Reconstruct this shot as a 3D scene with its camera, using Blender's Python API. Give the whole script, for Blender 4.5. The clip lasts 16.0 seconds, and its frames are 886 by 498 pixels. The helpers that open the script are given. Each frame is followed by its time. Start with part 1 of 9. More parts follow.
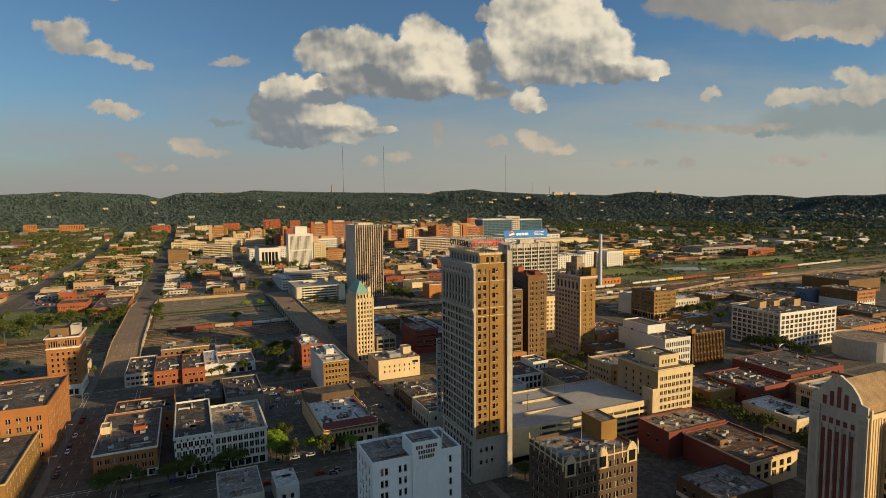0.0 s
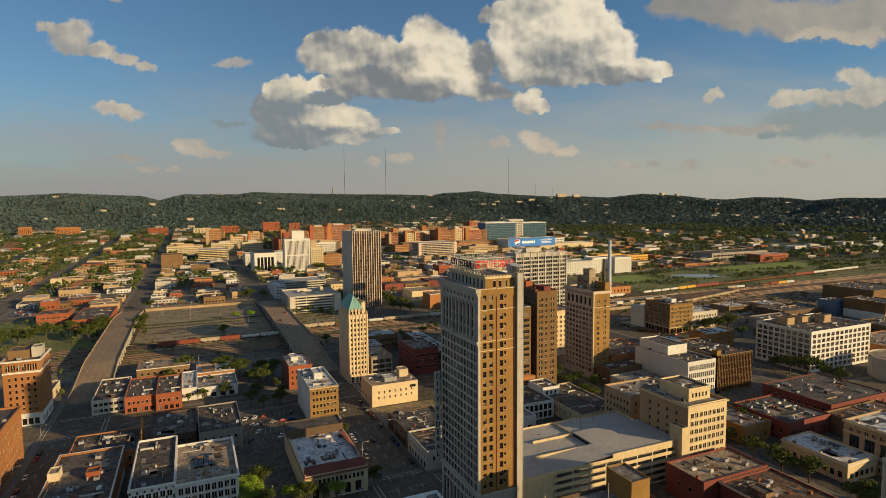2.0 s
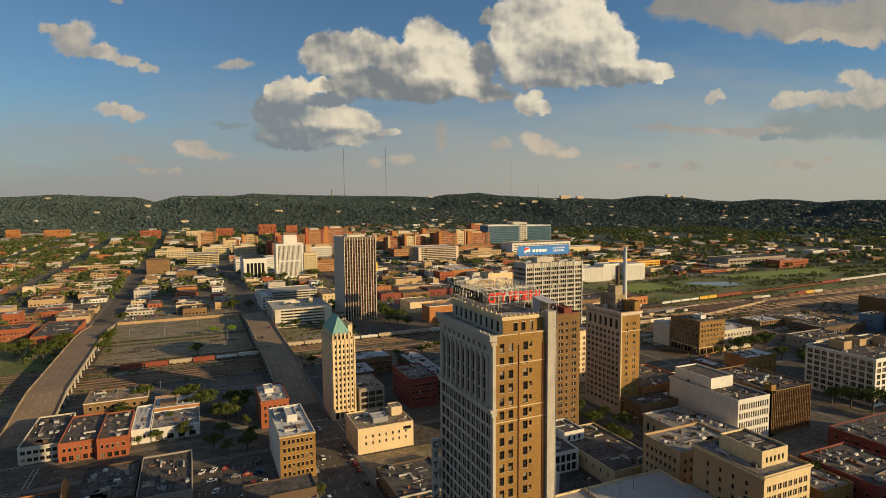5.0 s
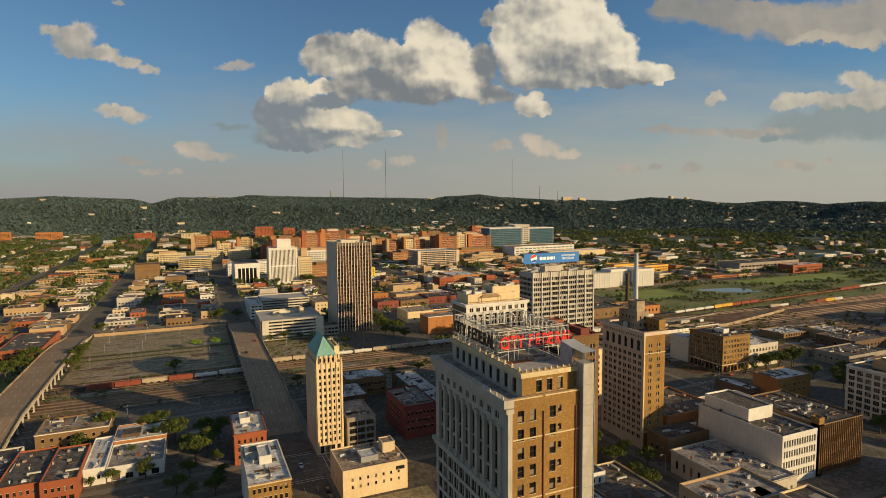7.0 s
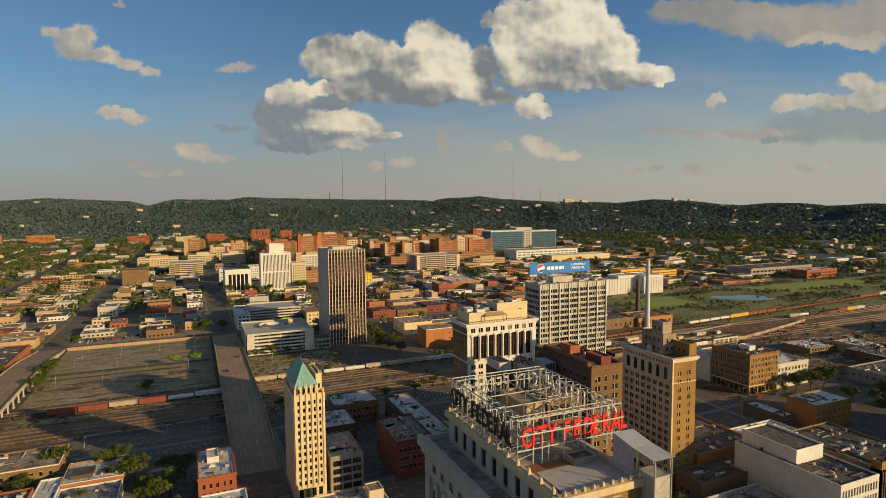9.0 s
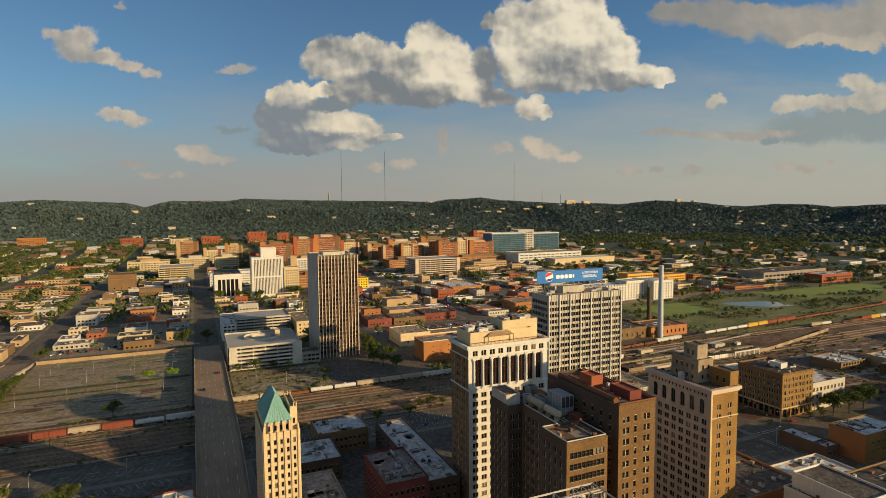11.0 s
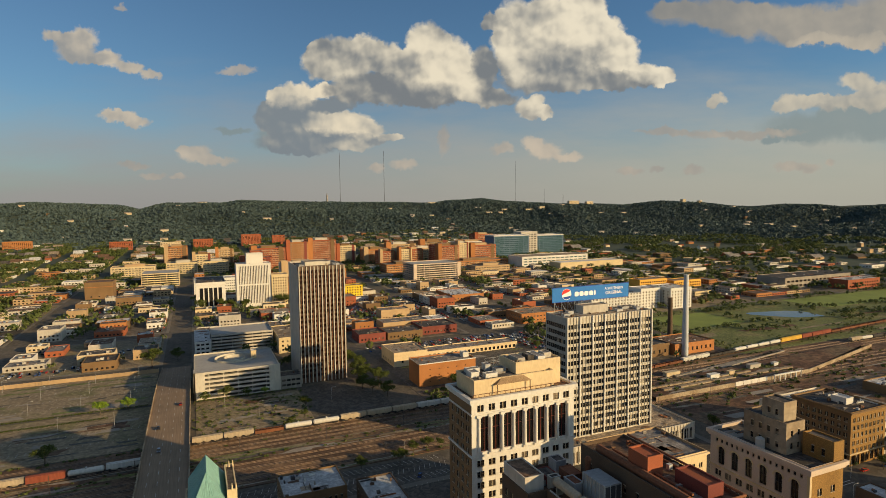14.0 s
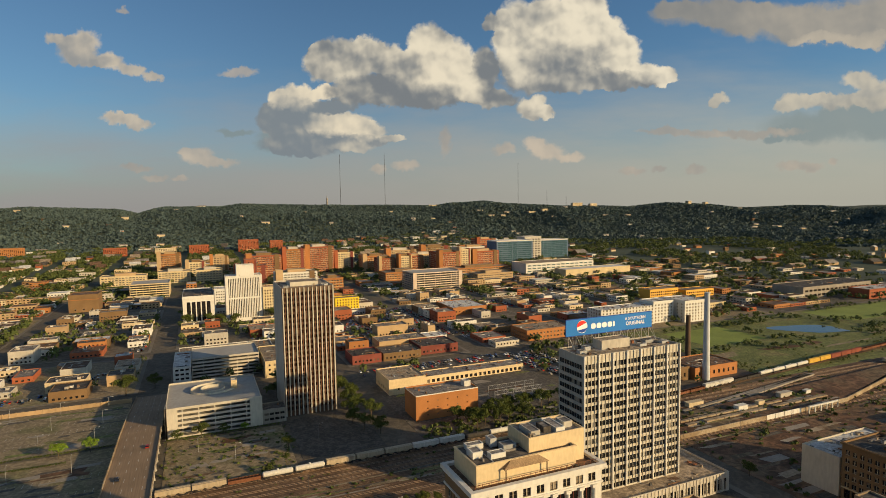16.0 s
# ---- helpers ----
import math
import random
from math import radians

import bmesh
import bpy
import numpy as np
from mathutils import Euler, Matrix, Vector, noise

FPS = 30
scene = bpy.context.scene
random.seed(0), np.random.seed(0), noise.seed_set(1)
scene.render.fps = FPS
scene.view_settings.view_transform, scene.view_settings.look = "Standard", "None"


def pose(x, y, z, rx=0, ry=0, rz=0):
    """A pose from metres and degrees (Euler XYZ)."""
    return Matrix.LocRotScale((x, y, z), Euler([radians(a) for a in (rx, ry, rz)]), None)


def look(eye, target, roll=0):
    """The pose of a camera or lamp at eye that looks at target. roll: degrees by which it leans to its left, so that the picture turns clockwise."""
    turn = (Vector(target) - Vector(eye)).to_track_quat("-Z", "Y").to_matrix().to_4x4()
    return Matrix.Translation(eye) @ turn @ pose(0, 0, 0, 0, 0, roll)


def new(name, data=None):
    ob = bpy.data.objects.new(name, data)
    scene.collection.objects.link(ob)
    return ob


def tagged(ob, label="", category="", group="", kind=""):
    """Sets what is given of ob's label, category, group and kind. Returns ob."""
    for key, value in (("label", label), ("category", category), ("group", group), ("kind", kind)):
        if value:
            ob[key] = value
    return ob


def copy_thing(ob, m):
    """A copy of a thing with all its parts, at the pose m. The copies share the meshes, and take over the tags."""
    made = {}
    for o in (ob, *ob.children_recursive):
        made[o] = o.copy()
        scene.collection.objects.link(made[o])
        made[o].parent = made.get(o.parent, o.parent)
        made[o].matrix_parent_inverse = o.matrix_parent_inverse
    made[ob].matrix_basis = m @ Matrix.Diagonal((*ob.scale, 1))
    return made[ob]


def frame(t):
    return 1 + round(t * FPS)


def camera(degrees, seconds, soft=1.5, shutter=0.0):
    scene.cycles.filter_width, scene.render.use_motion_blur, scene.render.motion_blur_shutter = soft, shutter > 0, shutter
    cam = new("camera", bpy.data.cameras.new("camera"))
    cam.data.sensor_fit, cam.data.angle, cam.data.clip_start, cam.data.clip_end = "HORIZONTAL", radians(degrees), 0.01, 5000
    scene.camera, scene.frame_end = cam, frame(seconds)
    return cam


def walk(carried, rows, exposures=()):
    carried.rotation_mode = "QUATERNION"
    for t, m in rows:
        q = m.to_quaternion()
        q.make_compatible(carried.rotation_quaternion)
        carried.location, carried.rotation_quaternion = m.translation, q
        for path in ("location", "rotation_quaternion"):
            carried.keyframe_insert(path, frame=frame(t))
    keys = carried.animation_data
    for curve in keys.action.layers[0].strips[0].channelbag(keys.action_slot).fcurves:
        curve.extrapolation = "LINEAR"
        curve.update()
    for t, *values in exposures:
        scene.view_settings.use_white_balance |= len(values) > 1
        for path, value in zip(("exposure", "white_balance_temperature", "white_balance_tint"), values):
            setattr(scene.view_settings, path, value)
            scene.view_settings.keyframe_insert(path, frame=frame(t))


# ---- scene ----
cam = camera(75.3, 16.0, 0.75)
PATH = [
    (0, (-2.88, 3.78, 121.86), (37.66, 94.78, 113.24), -0.53),
    (0.5, (1.11, 11.35, 123.58), (41.53, 102.42, 115.01), -0.51),
    (1, (5.12, 19.44, 124.82), (45.43, 110.56, 116.31), -0.49),
    (1.5, (9.13, 27.93, 125.72), (49.36, 119.09, 117.25), -0.47),
    (2, (13.16, 36.72, 126.35), (53.34, 127.91, 117.93), -0.45),
    (2.5, (17.22, 45.73, 126.81), (57.34, 136.94, 118.42), -0.44),
    (3, (21.29, 54.88, 127.13), (61.38, 146.11, 118.79), -0.43),
    (3.5, (25.40, 64.12, 127.39), (65.46, 155.36, 119.08), -0.42),
    (4, (29.53, 73.39, 127.62), (69.56, 164.65, 119.35), -0.42),
    (5.2, (39.54, 95.60, 128.27), (79.53, 186.90, 120.12), -0.41),
    (6.5, (50.52, 119.35, 129.43), (90.46, 210.68, 121.43), -0.40),
    (7, (54.77, 128.38, 130.00), (94.69, 219.72, 122.06), -0.40),
    (7.5, (59.04, 137.36, 130.60), (98.94, 228.71, 122.73), -0.41),
    (8, (63.31, 146.29, 131.20), (103.20, 237.66, 123.40), -0.41),
    (8.5, (67.60, 155.20, 131.76), (107.46, 246.58, 124.03), -0.41),
    (9, (71.89, 164.09, 132.24), (111.74, 255.48, 124.58), -0.42),
    (10.2, (82.21, 185.47, 132.91), (122.02, 276.89, 125.39), -0.44),
    (11.5, (93.45, 208.90, 132.88), (133.22, 300.35, 125.48), -0.48),
    (12, (97.80, 218.03, 132.84), (137.56, 309.48, 125.45), -0.50),
    (12.5, (102.17, 227.22, 132.92), (141.92, 318.69, 125.55), -0.53),
    (13, (106.59, 236.49, 133.25), (146.31, 327.97, 125.88), -0.56),
    (13.5, (111.05, 245.83, 133.96), (150.73, 337.32, 126.60), -0.59),
    (14, (115.56, 255.20, 135.17), (155.21, 346.71, 127.80), -0.63),
    (14.5, (120.15, 264.60, 136.95), (159.75, 356.13, 129.58), -0.68),
    (15, (124.84, 273.99, 139.27), (164.37, 365.55, 131.92), -0.74),
    (15.5, (129.64, 283.32, 141.97), (169.07, 374.92, 134.67), -0.80),
    (16, (134.57, 292.54, 144.69), (173.88, 384.20, 137.47), -0.88),
]
walk(cam, [(t, look(eye, target, roll)) for t, eye, target, roll in PATH], [(0, 0.12, 7150, 6), (16, 0.12, 7150, 6)])

# ---------------------------------------------------------------- light
SUN_AZ, SUN_EL = math.atan2(0.655, -0.755), radians(14.6)   # from +y towards +x
sun_dir = Vector((math.sin(SUN_AZ) * math.cos(SUN_EL), math.cos(SUN_AZ) * math.cos(SUN_EL), math.sin(SUN_EL)))
sun = new("sun", bpy.data.lights.new("sun", "SUN"))
sun.data.energy, sun.data.angle, sun.data.color = 5.0, radians(0.6), (1.0, 0.735, 0.425)
sun.rotation_euler = sun_dir.to_track_quat("Z", "Y").to_euler()

world = bpy.data.worlds.new("world")
scene.world = world
world.use_nodes = True
wt = world.node_tree
wt.nodes.clear()


def wn(kind):
    return wt.nodes.new(kind)


def wlink(a, b):
    wt.links.new(a, b)


sky = wn("ShaderNodeTexSky")
sky.sky_type, sky.sun_disc, sky.sun_elevation, sky.sun_rotation = "NISHITA", False, SUN_EL, SUN_AZ
sky.altitude, sky.air_density, sky.dust_density, sky.ozone_density = 200.0, 1.0, 1.2, 1.5

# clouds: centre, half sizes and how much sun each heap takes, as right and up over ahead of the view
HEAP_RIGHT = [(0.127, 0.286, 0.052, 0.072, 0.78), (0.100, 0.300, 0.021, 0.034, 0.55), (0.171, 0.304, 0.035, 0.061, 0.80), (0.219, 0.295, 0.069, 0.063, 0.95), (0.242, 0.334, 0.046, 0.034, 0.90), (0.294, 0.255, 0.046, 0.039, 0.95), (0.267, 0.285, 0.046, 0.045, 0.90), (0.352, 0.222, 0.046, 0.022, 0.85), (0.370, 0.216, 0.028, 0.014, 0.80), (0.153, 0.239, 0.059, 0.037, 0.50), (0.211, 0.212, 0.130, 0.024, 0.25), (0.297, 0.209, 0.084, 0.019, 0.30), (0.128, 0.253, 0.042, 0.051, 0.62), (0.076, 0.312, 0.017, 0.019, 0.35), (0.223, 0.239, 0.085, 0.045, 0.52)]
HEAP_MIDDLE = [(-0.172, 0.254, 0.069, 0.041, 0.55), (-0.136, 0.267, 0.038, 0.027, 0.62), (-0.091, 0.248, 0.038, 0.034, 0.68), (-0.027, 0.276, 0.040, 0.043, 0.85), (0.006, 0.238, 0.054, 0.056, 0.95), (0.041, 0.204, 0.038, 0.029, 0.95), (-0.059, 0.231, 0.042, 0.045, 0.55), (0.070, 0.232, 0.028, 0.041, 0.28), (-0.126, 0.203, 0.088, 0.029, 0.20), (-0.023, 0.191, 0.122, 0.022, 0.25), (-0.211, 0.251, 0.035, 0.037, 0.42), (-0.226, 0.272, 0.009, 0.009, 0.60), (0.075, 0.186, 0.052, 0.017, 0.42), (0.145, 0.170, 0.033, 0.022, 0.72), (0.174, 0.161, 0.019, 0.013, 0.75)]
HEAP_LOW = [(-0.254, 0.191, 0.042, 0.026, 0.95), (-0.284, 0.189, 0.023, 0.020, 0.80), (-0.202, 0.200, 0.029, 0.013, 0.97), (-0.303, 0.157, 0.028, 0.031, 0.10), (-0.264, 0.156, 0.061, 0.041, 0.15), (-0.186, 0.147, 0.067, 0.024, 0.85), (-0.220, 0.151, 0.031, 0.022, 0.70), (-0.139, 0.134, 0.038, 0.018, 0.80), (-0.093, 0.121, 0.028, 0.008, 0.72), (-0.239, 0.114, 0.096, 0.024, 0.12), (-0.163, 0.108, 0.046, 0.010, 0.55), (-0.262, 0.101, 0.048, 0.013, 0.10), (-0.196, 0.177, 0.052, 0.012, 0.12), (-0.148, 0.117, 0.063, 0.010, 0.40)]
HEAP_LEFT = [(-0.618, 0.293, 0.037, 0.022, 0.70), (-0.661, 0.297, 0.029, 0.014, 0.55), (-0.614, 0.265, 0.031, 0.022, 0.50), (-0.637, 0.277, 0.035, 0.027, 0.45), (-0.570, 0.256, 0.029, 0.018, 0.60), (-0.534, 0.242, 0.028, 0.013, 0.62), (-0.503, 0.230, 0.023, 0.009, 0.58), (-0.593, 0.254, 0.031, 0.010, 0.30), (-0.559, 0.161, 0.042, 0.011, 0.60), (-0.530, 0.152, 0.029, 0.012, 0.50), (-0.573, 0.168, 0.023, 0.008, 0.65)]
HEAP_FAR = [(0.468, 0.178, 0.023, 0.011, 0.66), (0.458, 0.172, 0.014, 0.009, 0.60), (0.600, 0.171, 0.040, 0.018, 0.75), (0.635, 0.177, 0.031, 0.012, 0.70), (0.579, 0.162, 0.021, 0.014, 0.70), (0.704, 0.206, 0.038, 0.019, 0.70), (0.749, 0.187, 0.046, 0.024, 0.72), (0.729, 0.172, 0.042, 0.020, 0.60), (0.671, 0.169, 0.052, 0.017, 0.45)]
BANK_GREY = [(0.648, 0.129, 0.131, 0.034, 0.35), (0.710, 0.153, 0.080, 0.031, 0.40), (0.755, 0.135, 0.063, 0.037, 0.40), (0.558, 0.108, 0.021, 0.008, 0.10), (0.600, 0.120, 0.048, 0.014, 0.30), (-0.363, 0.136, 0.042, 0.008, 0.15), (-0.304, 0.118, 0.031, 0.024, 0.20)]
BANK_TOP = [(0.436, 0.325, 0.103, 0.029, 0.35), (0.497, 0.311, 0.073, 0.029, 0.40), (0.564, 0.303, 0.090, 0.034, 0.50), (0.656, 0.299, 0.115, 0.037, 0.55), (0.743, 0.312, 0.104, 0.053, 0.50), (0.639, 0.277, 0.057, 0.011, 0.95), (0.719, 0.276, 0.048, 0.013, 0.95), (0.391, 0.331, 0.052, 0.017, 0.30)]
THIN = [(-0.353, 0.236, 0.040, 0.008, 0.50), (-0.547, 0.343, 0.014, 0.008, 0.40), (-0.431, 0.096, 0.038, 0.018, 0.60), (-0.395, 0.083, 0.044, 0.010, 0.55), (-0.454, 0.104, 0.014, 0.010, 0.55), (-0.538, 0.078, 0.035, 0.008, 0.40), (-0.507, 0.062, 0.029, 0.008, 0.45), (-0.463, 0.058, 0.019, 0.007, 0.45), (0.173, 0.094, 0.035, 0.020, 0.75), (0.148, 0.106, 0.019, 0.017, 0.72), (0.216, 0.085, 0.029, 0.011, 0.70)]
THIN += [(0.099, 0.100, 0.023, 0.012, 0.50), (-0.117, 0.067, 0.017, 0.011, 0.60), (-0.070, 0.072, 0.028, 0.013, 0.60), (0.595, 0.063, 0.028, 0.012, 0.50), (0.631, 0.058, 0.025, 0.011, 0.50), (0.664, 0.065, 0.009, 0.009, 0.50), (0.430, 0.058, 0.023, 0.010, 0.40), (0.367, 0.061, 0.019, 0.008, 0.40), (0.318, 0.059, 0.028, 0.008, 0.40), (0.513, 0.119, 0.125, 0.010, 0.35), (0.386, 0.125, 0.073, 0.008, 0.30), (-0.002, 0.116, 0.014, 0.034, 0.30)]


def cloud_group(name, blobs, warp, scale):
    """How thick the cloud is in a direction, and how bright; the puffs run together and their edges billow."""
    t = bpy.data.node_groups.new(name, "ShaderNodeTree")
    t.interface.new_socket("Vector", in_out="INPUT", socket_type="NodeSocketVector")
    t.interface.new_socket("Depth", in_out="OUTPUT", socket_type="NodeSocketFloat")
    t.interface.new_socket("Sun", in_out="OUTPUT", socket_type="NodeSocketFloat")
    gi, go = t.nodes.new("NodeGroupInput"), t.nodes.new("NodeGroupOutput")
    L = t.links.new

    def node(kind, op, *ins):
        n = t.nodes.new(kind)
        n.operation = op
        for k, q in enumerate(ins):
            if hasattr(q, "is_output"):
                L(q, n.inputs[k])
            else:
                n.inputs[k].default_value = q
        return n.outputs["Value"] if op in ("DOT_PRODUCT", "LENGTH") else n.outputs[0]
    way = gi.outputs[0]
    for sc, amount, detail in ((scale, warp, 3.0), (scale * 3.3, warp * 0.75, 7.0)):
        nz = t.nodes.new("ShaderNodeTexNoise")
        nz.inputs["Scale"].default_value, nz.inputs["Detail"].default_value, nz.inputs["Roughness"].default_value = sc, detail, 0.55
        L(gi.outputs[0], nz.inputs["Vector"])
        way = node("ShaderNodeVectorMath", "MULTIPLY_ADD", nz.outputs["Color"], (2 * amount, 2 * amount, 0), node("ShaderNodeVectorMath", "SUBTRACT", way, (amount, amount, 0)))
    depth, lit = None, None
    for u, v, a, b, w in blobs:
        q = node("ShaderNodeVectorMath", "MULTIPLY_ADD", way, (1 / a, 1 / b, 0), (-u / a, -v / b, 0))
        f = node("ShaderNodeMath", "MAXIMUM", node("ShaderNodeMath", "SUBTRACT", 1.0, node("ShaderNodeVectorMath", "DOT_PRODUCT", q, q)), 0.0)
        depth = f if depth is None else node("ShaderNodeMath", "ADD", depth, f)
        lit = node("ShaderNodeMath", "MULTIPLY", f, w) if lit is None else node("ShaderNodeMath", "MULTIPLY_ADD", f, w, lit)
    L(depth, go.inputs[0])
    L(node("ShaderNodeMath", "DIVIDE", lit, node("ShaderNodeMath", "MAXIMUM", depth, 0.001)), go.inputs[1])
    return t


def wmath(op, a, b=None, c=None):
    n = wn("ShaderNodeMath")
    n.operation = op
    for k, q in enumerate((a, b, c)):
        if q is None:
            continue
        if isinstance(q, (int, float)):
            n.inputs[k].default_value = q
        else:
            wlink(q, n.inputs[k])
    return n.outputs[0]


def wrange(x, a, b, c, d, smooth=True):
    n = wn("ShaderNodeMapRange")
    n.interpolation_type = "SMOOTHSTEP" if smooth else "LINEAR"
    for k, q in enumerate((a, b, c, d)):
        n.inputs[k + 1].default_value = q
    wlink(x, n.inputs[0])
    return n.outputs[0]


def wmix(f, a, b):
    n = wn("ShaderNodeMix")
    n.data_type = "RGBA"
    for k, q in ((0, f), (6, a), (7, b)):
        if isinstance(q, tuple):
            n.inputs[k].default_value = (*q, 1)
        elif isinstance(q, float):
            n.inputs[k].default_value = q
        else:
            wlink(q, n.inputs[k])
    return n.outputs[2]


tc = wn("ShaderNodeTexCoord")
sepd = wn("ShaderNodeSeparateXYZ")
wlink(tc.outputs["Generated"], sepd.inputs[0])
VIEW = radians(23.7)
ahead = wmath("ADD", wmath("MULTIPLY", sepd.outputs[0], math.sin(VIEW)), wmath("MULTIPLY", sepd.outputs[1], math.cos(VIEW)))
aside = wmath("SUBTRACT", wmath("MULTIPLY", sepd.outputs[0], math.cos(VIEW)), wmath("MULTIPLY", sepd.outputs[1], math.sin(VIEW)))
deep = wmath("MAXIMUM", wmath("ABSOLUTE", ahead), 0.12)
cu_, cv_ = wmath("DIVIDE", aside, deep), wmath("DIVIDE", sepd.outputs[2], deep)
comb = wn("ShaderNodeCombineXYZ")
wlink(cu_, comb.inputs[0])
wlink(cv_, comb.inputs[1])


def billow(scale, shift):
    """Round puffs that catch the light from above and from the right."""
    bend, out = wn("ShaderNodeTexNoise"), []
    bend.inputs["Scale"].default_value, bend.inputs["Detail"].default_value = scale * 0.9, 4.0
    wlink(comb.outputs[0], bend.inputs["Vector"])
    amount = 0.5 / scale
    warped = wn("ShaderNodeVectorMath")
    warped.operation, warped.inputs[1].default_value = "MULTIPLY_ADD", (amount, amount, 0)
    wlink(bend.outputs["Color"], warped.inputs[0])
    wlink(comb.outputs[0], warped.inputs[2])
    for k in (0, 1):
        mp, vo = wn("ShaderNodeMapping"), wn("ShaderNodeTexVoronoi")
        mp.inputs["Location"].default_value = (shift * 0.75 * k, shift * k, 0)
        vo.feature, vo.voronoi_dimensions = "SMOOTH_F1", "2D"
        vo.inputs["Scale"].default_value, vo.inputs["Smoothness"].default_value, vo.inputs["Detail"].default_value, vo.inputs["Roughness"].default_value = scale, 0.75, 2.0, 0.45
        wlink(warped.outputs[0], mp.inputs[0])
        wlink(mp.outputs[0], vo.inputs["Vector"])
        out.append(vo.outputs["Distance"])
    return wmath("SUBTRACT", out[1], out[0])


puffs = wmath("ADD", wmath("MULTIPLY", billow(11.0, 0.022), 0.55), wmath("MULTIPLY", billow(30.0, 0.008), 0.34))

tint = wn("ShaderNodeMix")
tint.data_type, tint.blend_type = "RGBA", "MULTIPLY"
tint.inputs[0].default_value = 1.0
wlink(sky.outputs[0], tint.inputs[6])
wlink(wmix(wrange(cu_, -0.3, 0.5, 0.0, 1.0), (0.041, 0.059, 0.079), (0.048, 0.074, 0.102)), tint.inputs[7])
veil_n = wn("ShaderNodeTexNoise")
veil_map = wn("ShaderNodeMapping")
veil_map.inputs["Scale"].default_value = (2.2, 9.0, 1)
wlink(comb.outputs[0], veil_map.inputs[0])
wlink(veil_map.outputs[0], veil_n.inputs["Vector"])
veil_n.inputs["Scale"].default_value, veil_n.inputs["Detail"].default_value, veil_n.inputs["Roughness"].default_value = 1.6, 6.0, 0.55
veil = wmath("MULTIPLY", wrange(wmath("ADD", wmath("ADD", cv_, wmath("MULTIPLY", cu_, -0.035)), wmath("MULTIPLY", veil_n.outputs["Fac"], -0.20)), -0.09, 0.17, 1.0, 0.0), 0.86)
col = wmix(veil, tint.outputs[2], wmix(wrange(cu_, -0.6, 0.7, 0.0, 1.0), (0.262, 0.252, 0.27), (0.355, 0.347, 0.322)))
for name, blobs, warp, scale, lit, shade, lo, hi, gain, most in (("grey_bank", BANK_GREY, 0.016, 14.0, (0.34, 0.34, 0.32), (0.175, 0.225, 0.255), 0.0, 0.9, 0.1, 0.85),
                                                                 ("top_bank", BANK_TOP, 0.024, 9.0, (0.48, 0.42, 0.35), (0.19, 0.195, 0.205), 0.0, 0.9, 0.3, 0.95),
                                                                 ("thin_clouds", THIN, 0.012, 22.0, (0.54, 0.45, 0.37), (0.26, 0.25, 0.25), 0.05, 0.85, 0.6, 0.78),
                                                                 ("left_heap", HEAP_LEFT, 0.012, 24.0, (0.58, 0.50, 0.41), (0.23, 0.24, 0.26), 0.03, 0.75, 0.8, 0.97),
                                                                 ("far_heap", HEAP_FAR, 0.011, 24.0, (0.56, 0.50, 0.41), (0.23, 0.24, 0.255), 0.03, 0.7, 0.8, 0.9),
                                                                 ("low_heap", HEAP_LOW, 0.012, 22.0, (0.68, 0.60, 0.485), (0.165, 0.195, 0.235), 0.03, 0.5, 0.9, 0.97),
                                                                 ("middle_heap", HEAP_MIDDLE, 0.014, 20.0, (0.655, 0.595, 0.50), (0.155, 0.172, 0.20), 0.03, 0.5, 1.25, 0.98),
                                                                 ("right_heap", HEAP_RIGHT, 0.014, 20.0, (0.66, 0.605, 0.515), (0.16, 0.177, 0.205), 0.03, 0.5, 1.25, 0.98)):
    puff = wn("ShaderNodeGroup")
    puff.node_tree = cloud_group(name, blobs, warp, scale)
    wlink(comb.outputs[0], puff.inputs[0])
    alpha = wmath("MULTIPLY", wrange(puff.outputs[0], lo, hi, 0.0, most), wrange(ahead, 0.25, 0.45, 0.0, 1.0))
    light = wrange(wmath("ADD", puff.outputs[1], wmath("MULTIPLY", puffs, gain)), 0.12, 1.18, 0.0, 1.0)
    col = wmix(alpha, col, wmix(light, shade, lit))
# unseen broken cloud added over the rest of the dome, to brighten the shade
high = wmath("MAXIMUM", wmath("ABSOLUTE", sepd.outputs[2]), 0.08)
plan = wn("ShaderNodeCombineXYZ")
wlink(wmath("DIVIDE", sepd.outputs[0], high), plan.inputs[0])
wlink(wmath("DIVIDE", sepd.outputs[1], high), plan.inputs[1])
dome = wn("ShaderNodeTexNoise")
dome.inputs["Scale"].default_value, dome.inputs["Detail"].default_value, dome.inputs["Roughness"].default_value = 1.3, 7.0, 0.55
wlink(plan.outputs[0], dome.inputs["Vector"])
beyond = wmath("MAXIMUM", wrange(cv_, 0.40, 0.60, 0.0, 1.0), wrange(ahead, 0.45, 0.25, 0.0, 1.0))
col = wmix(wmath("MULTIPLY", wrange(dome.outputs["Fac"], 0.46, 0.62, 0.0, 0.5), beyond), col, (0.40, 0.405, 0.41))
bg = wn("ShaderNodeBackground")
bg.inputs["Strength"].default_value = 1.12
wout = wn("ShaderNodeOutputWorld")
wlink(col, bg.inputs[0])
wlink(bg.outputs[0], wout.inputs[0])

# ---------------------------------------------------------------- materials
MATS = {}


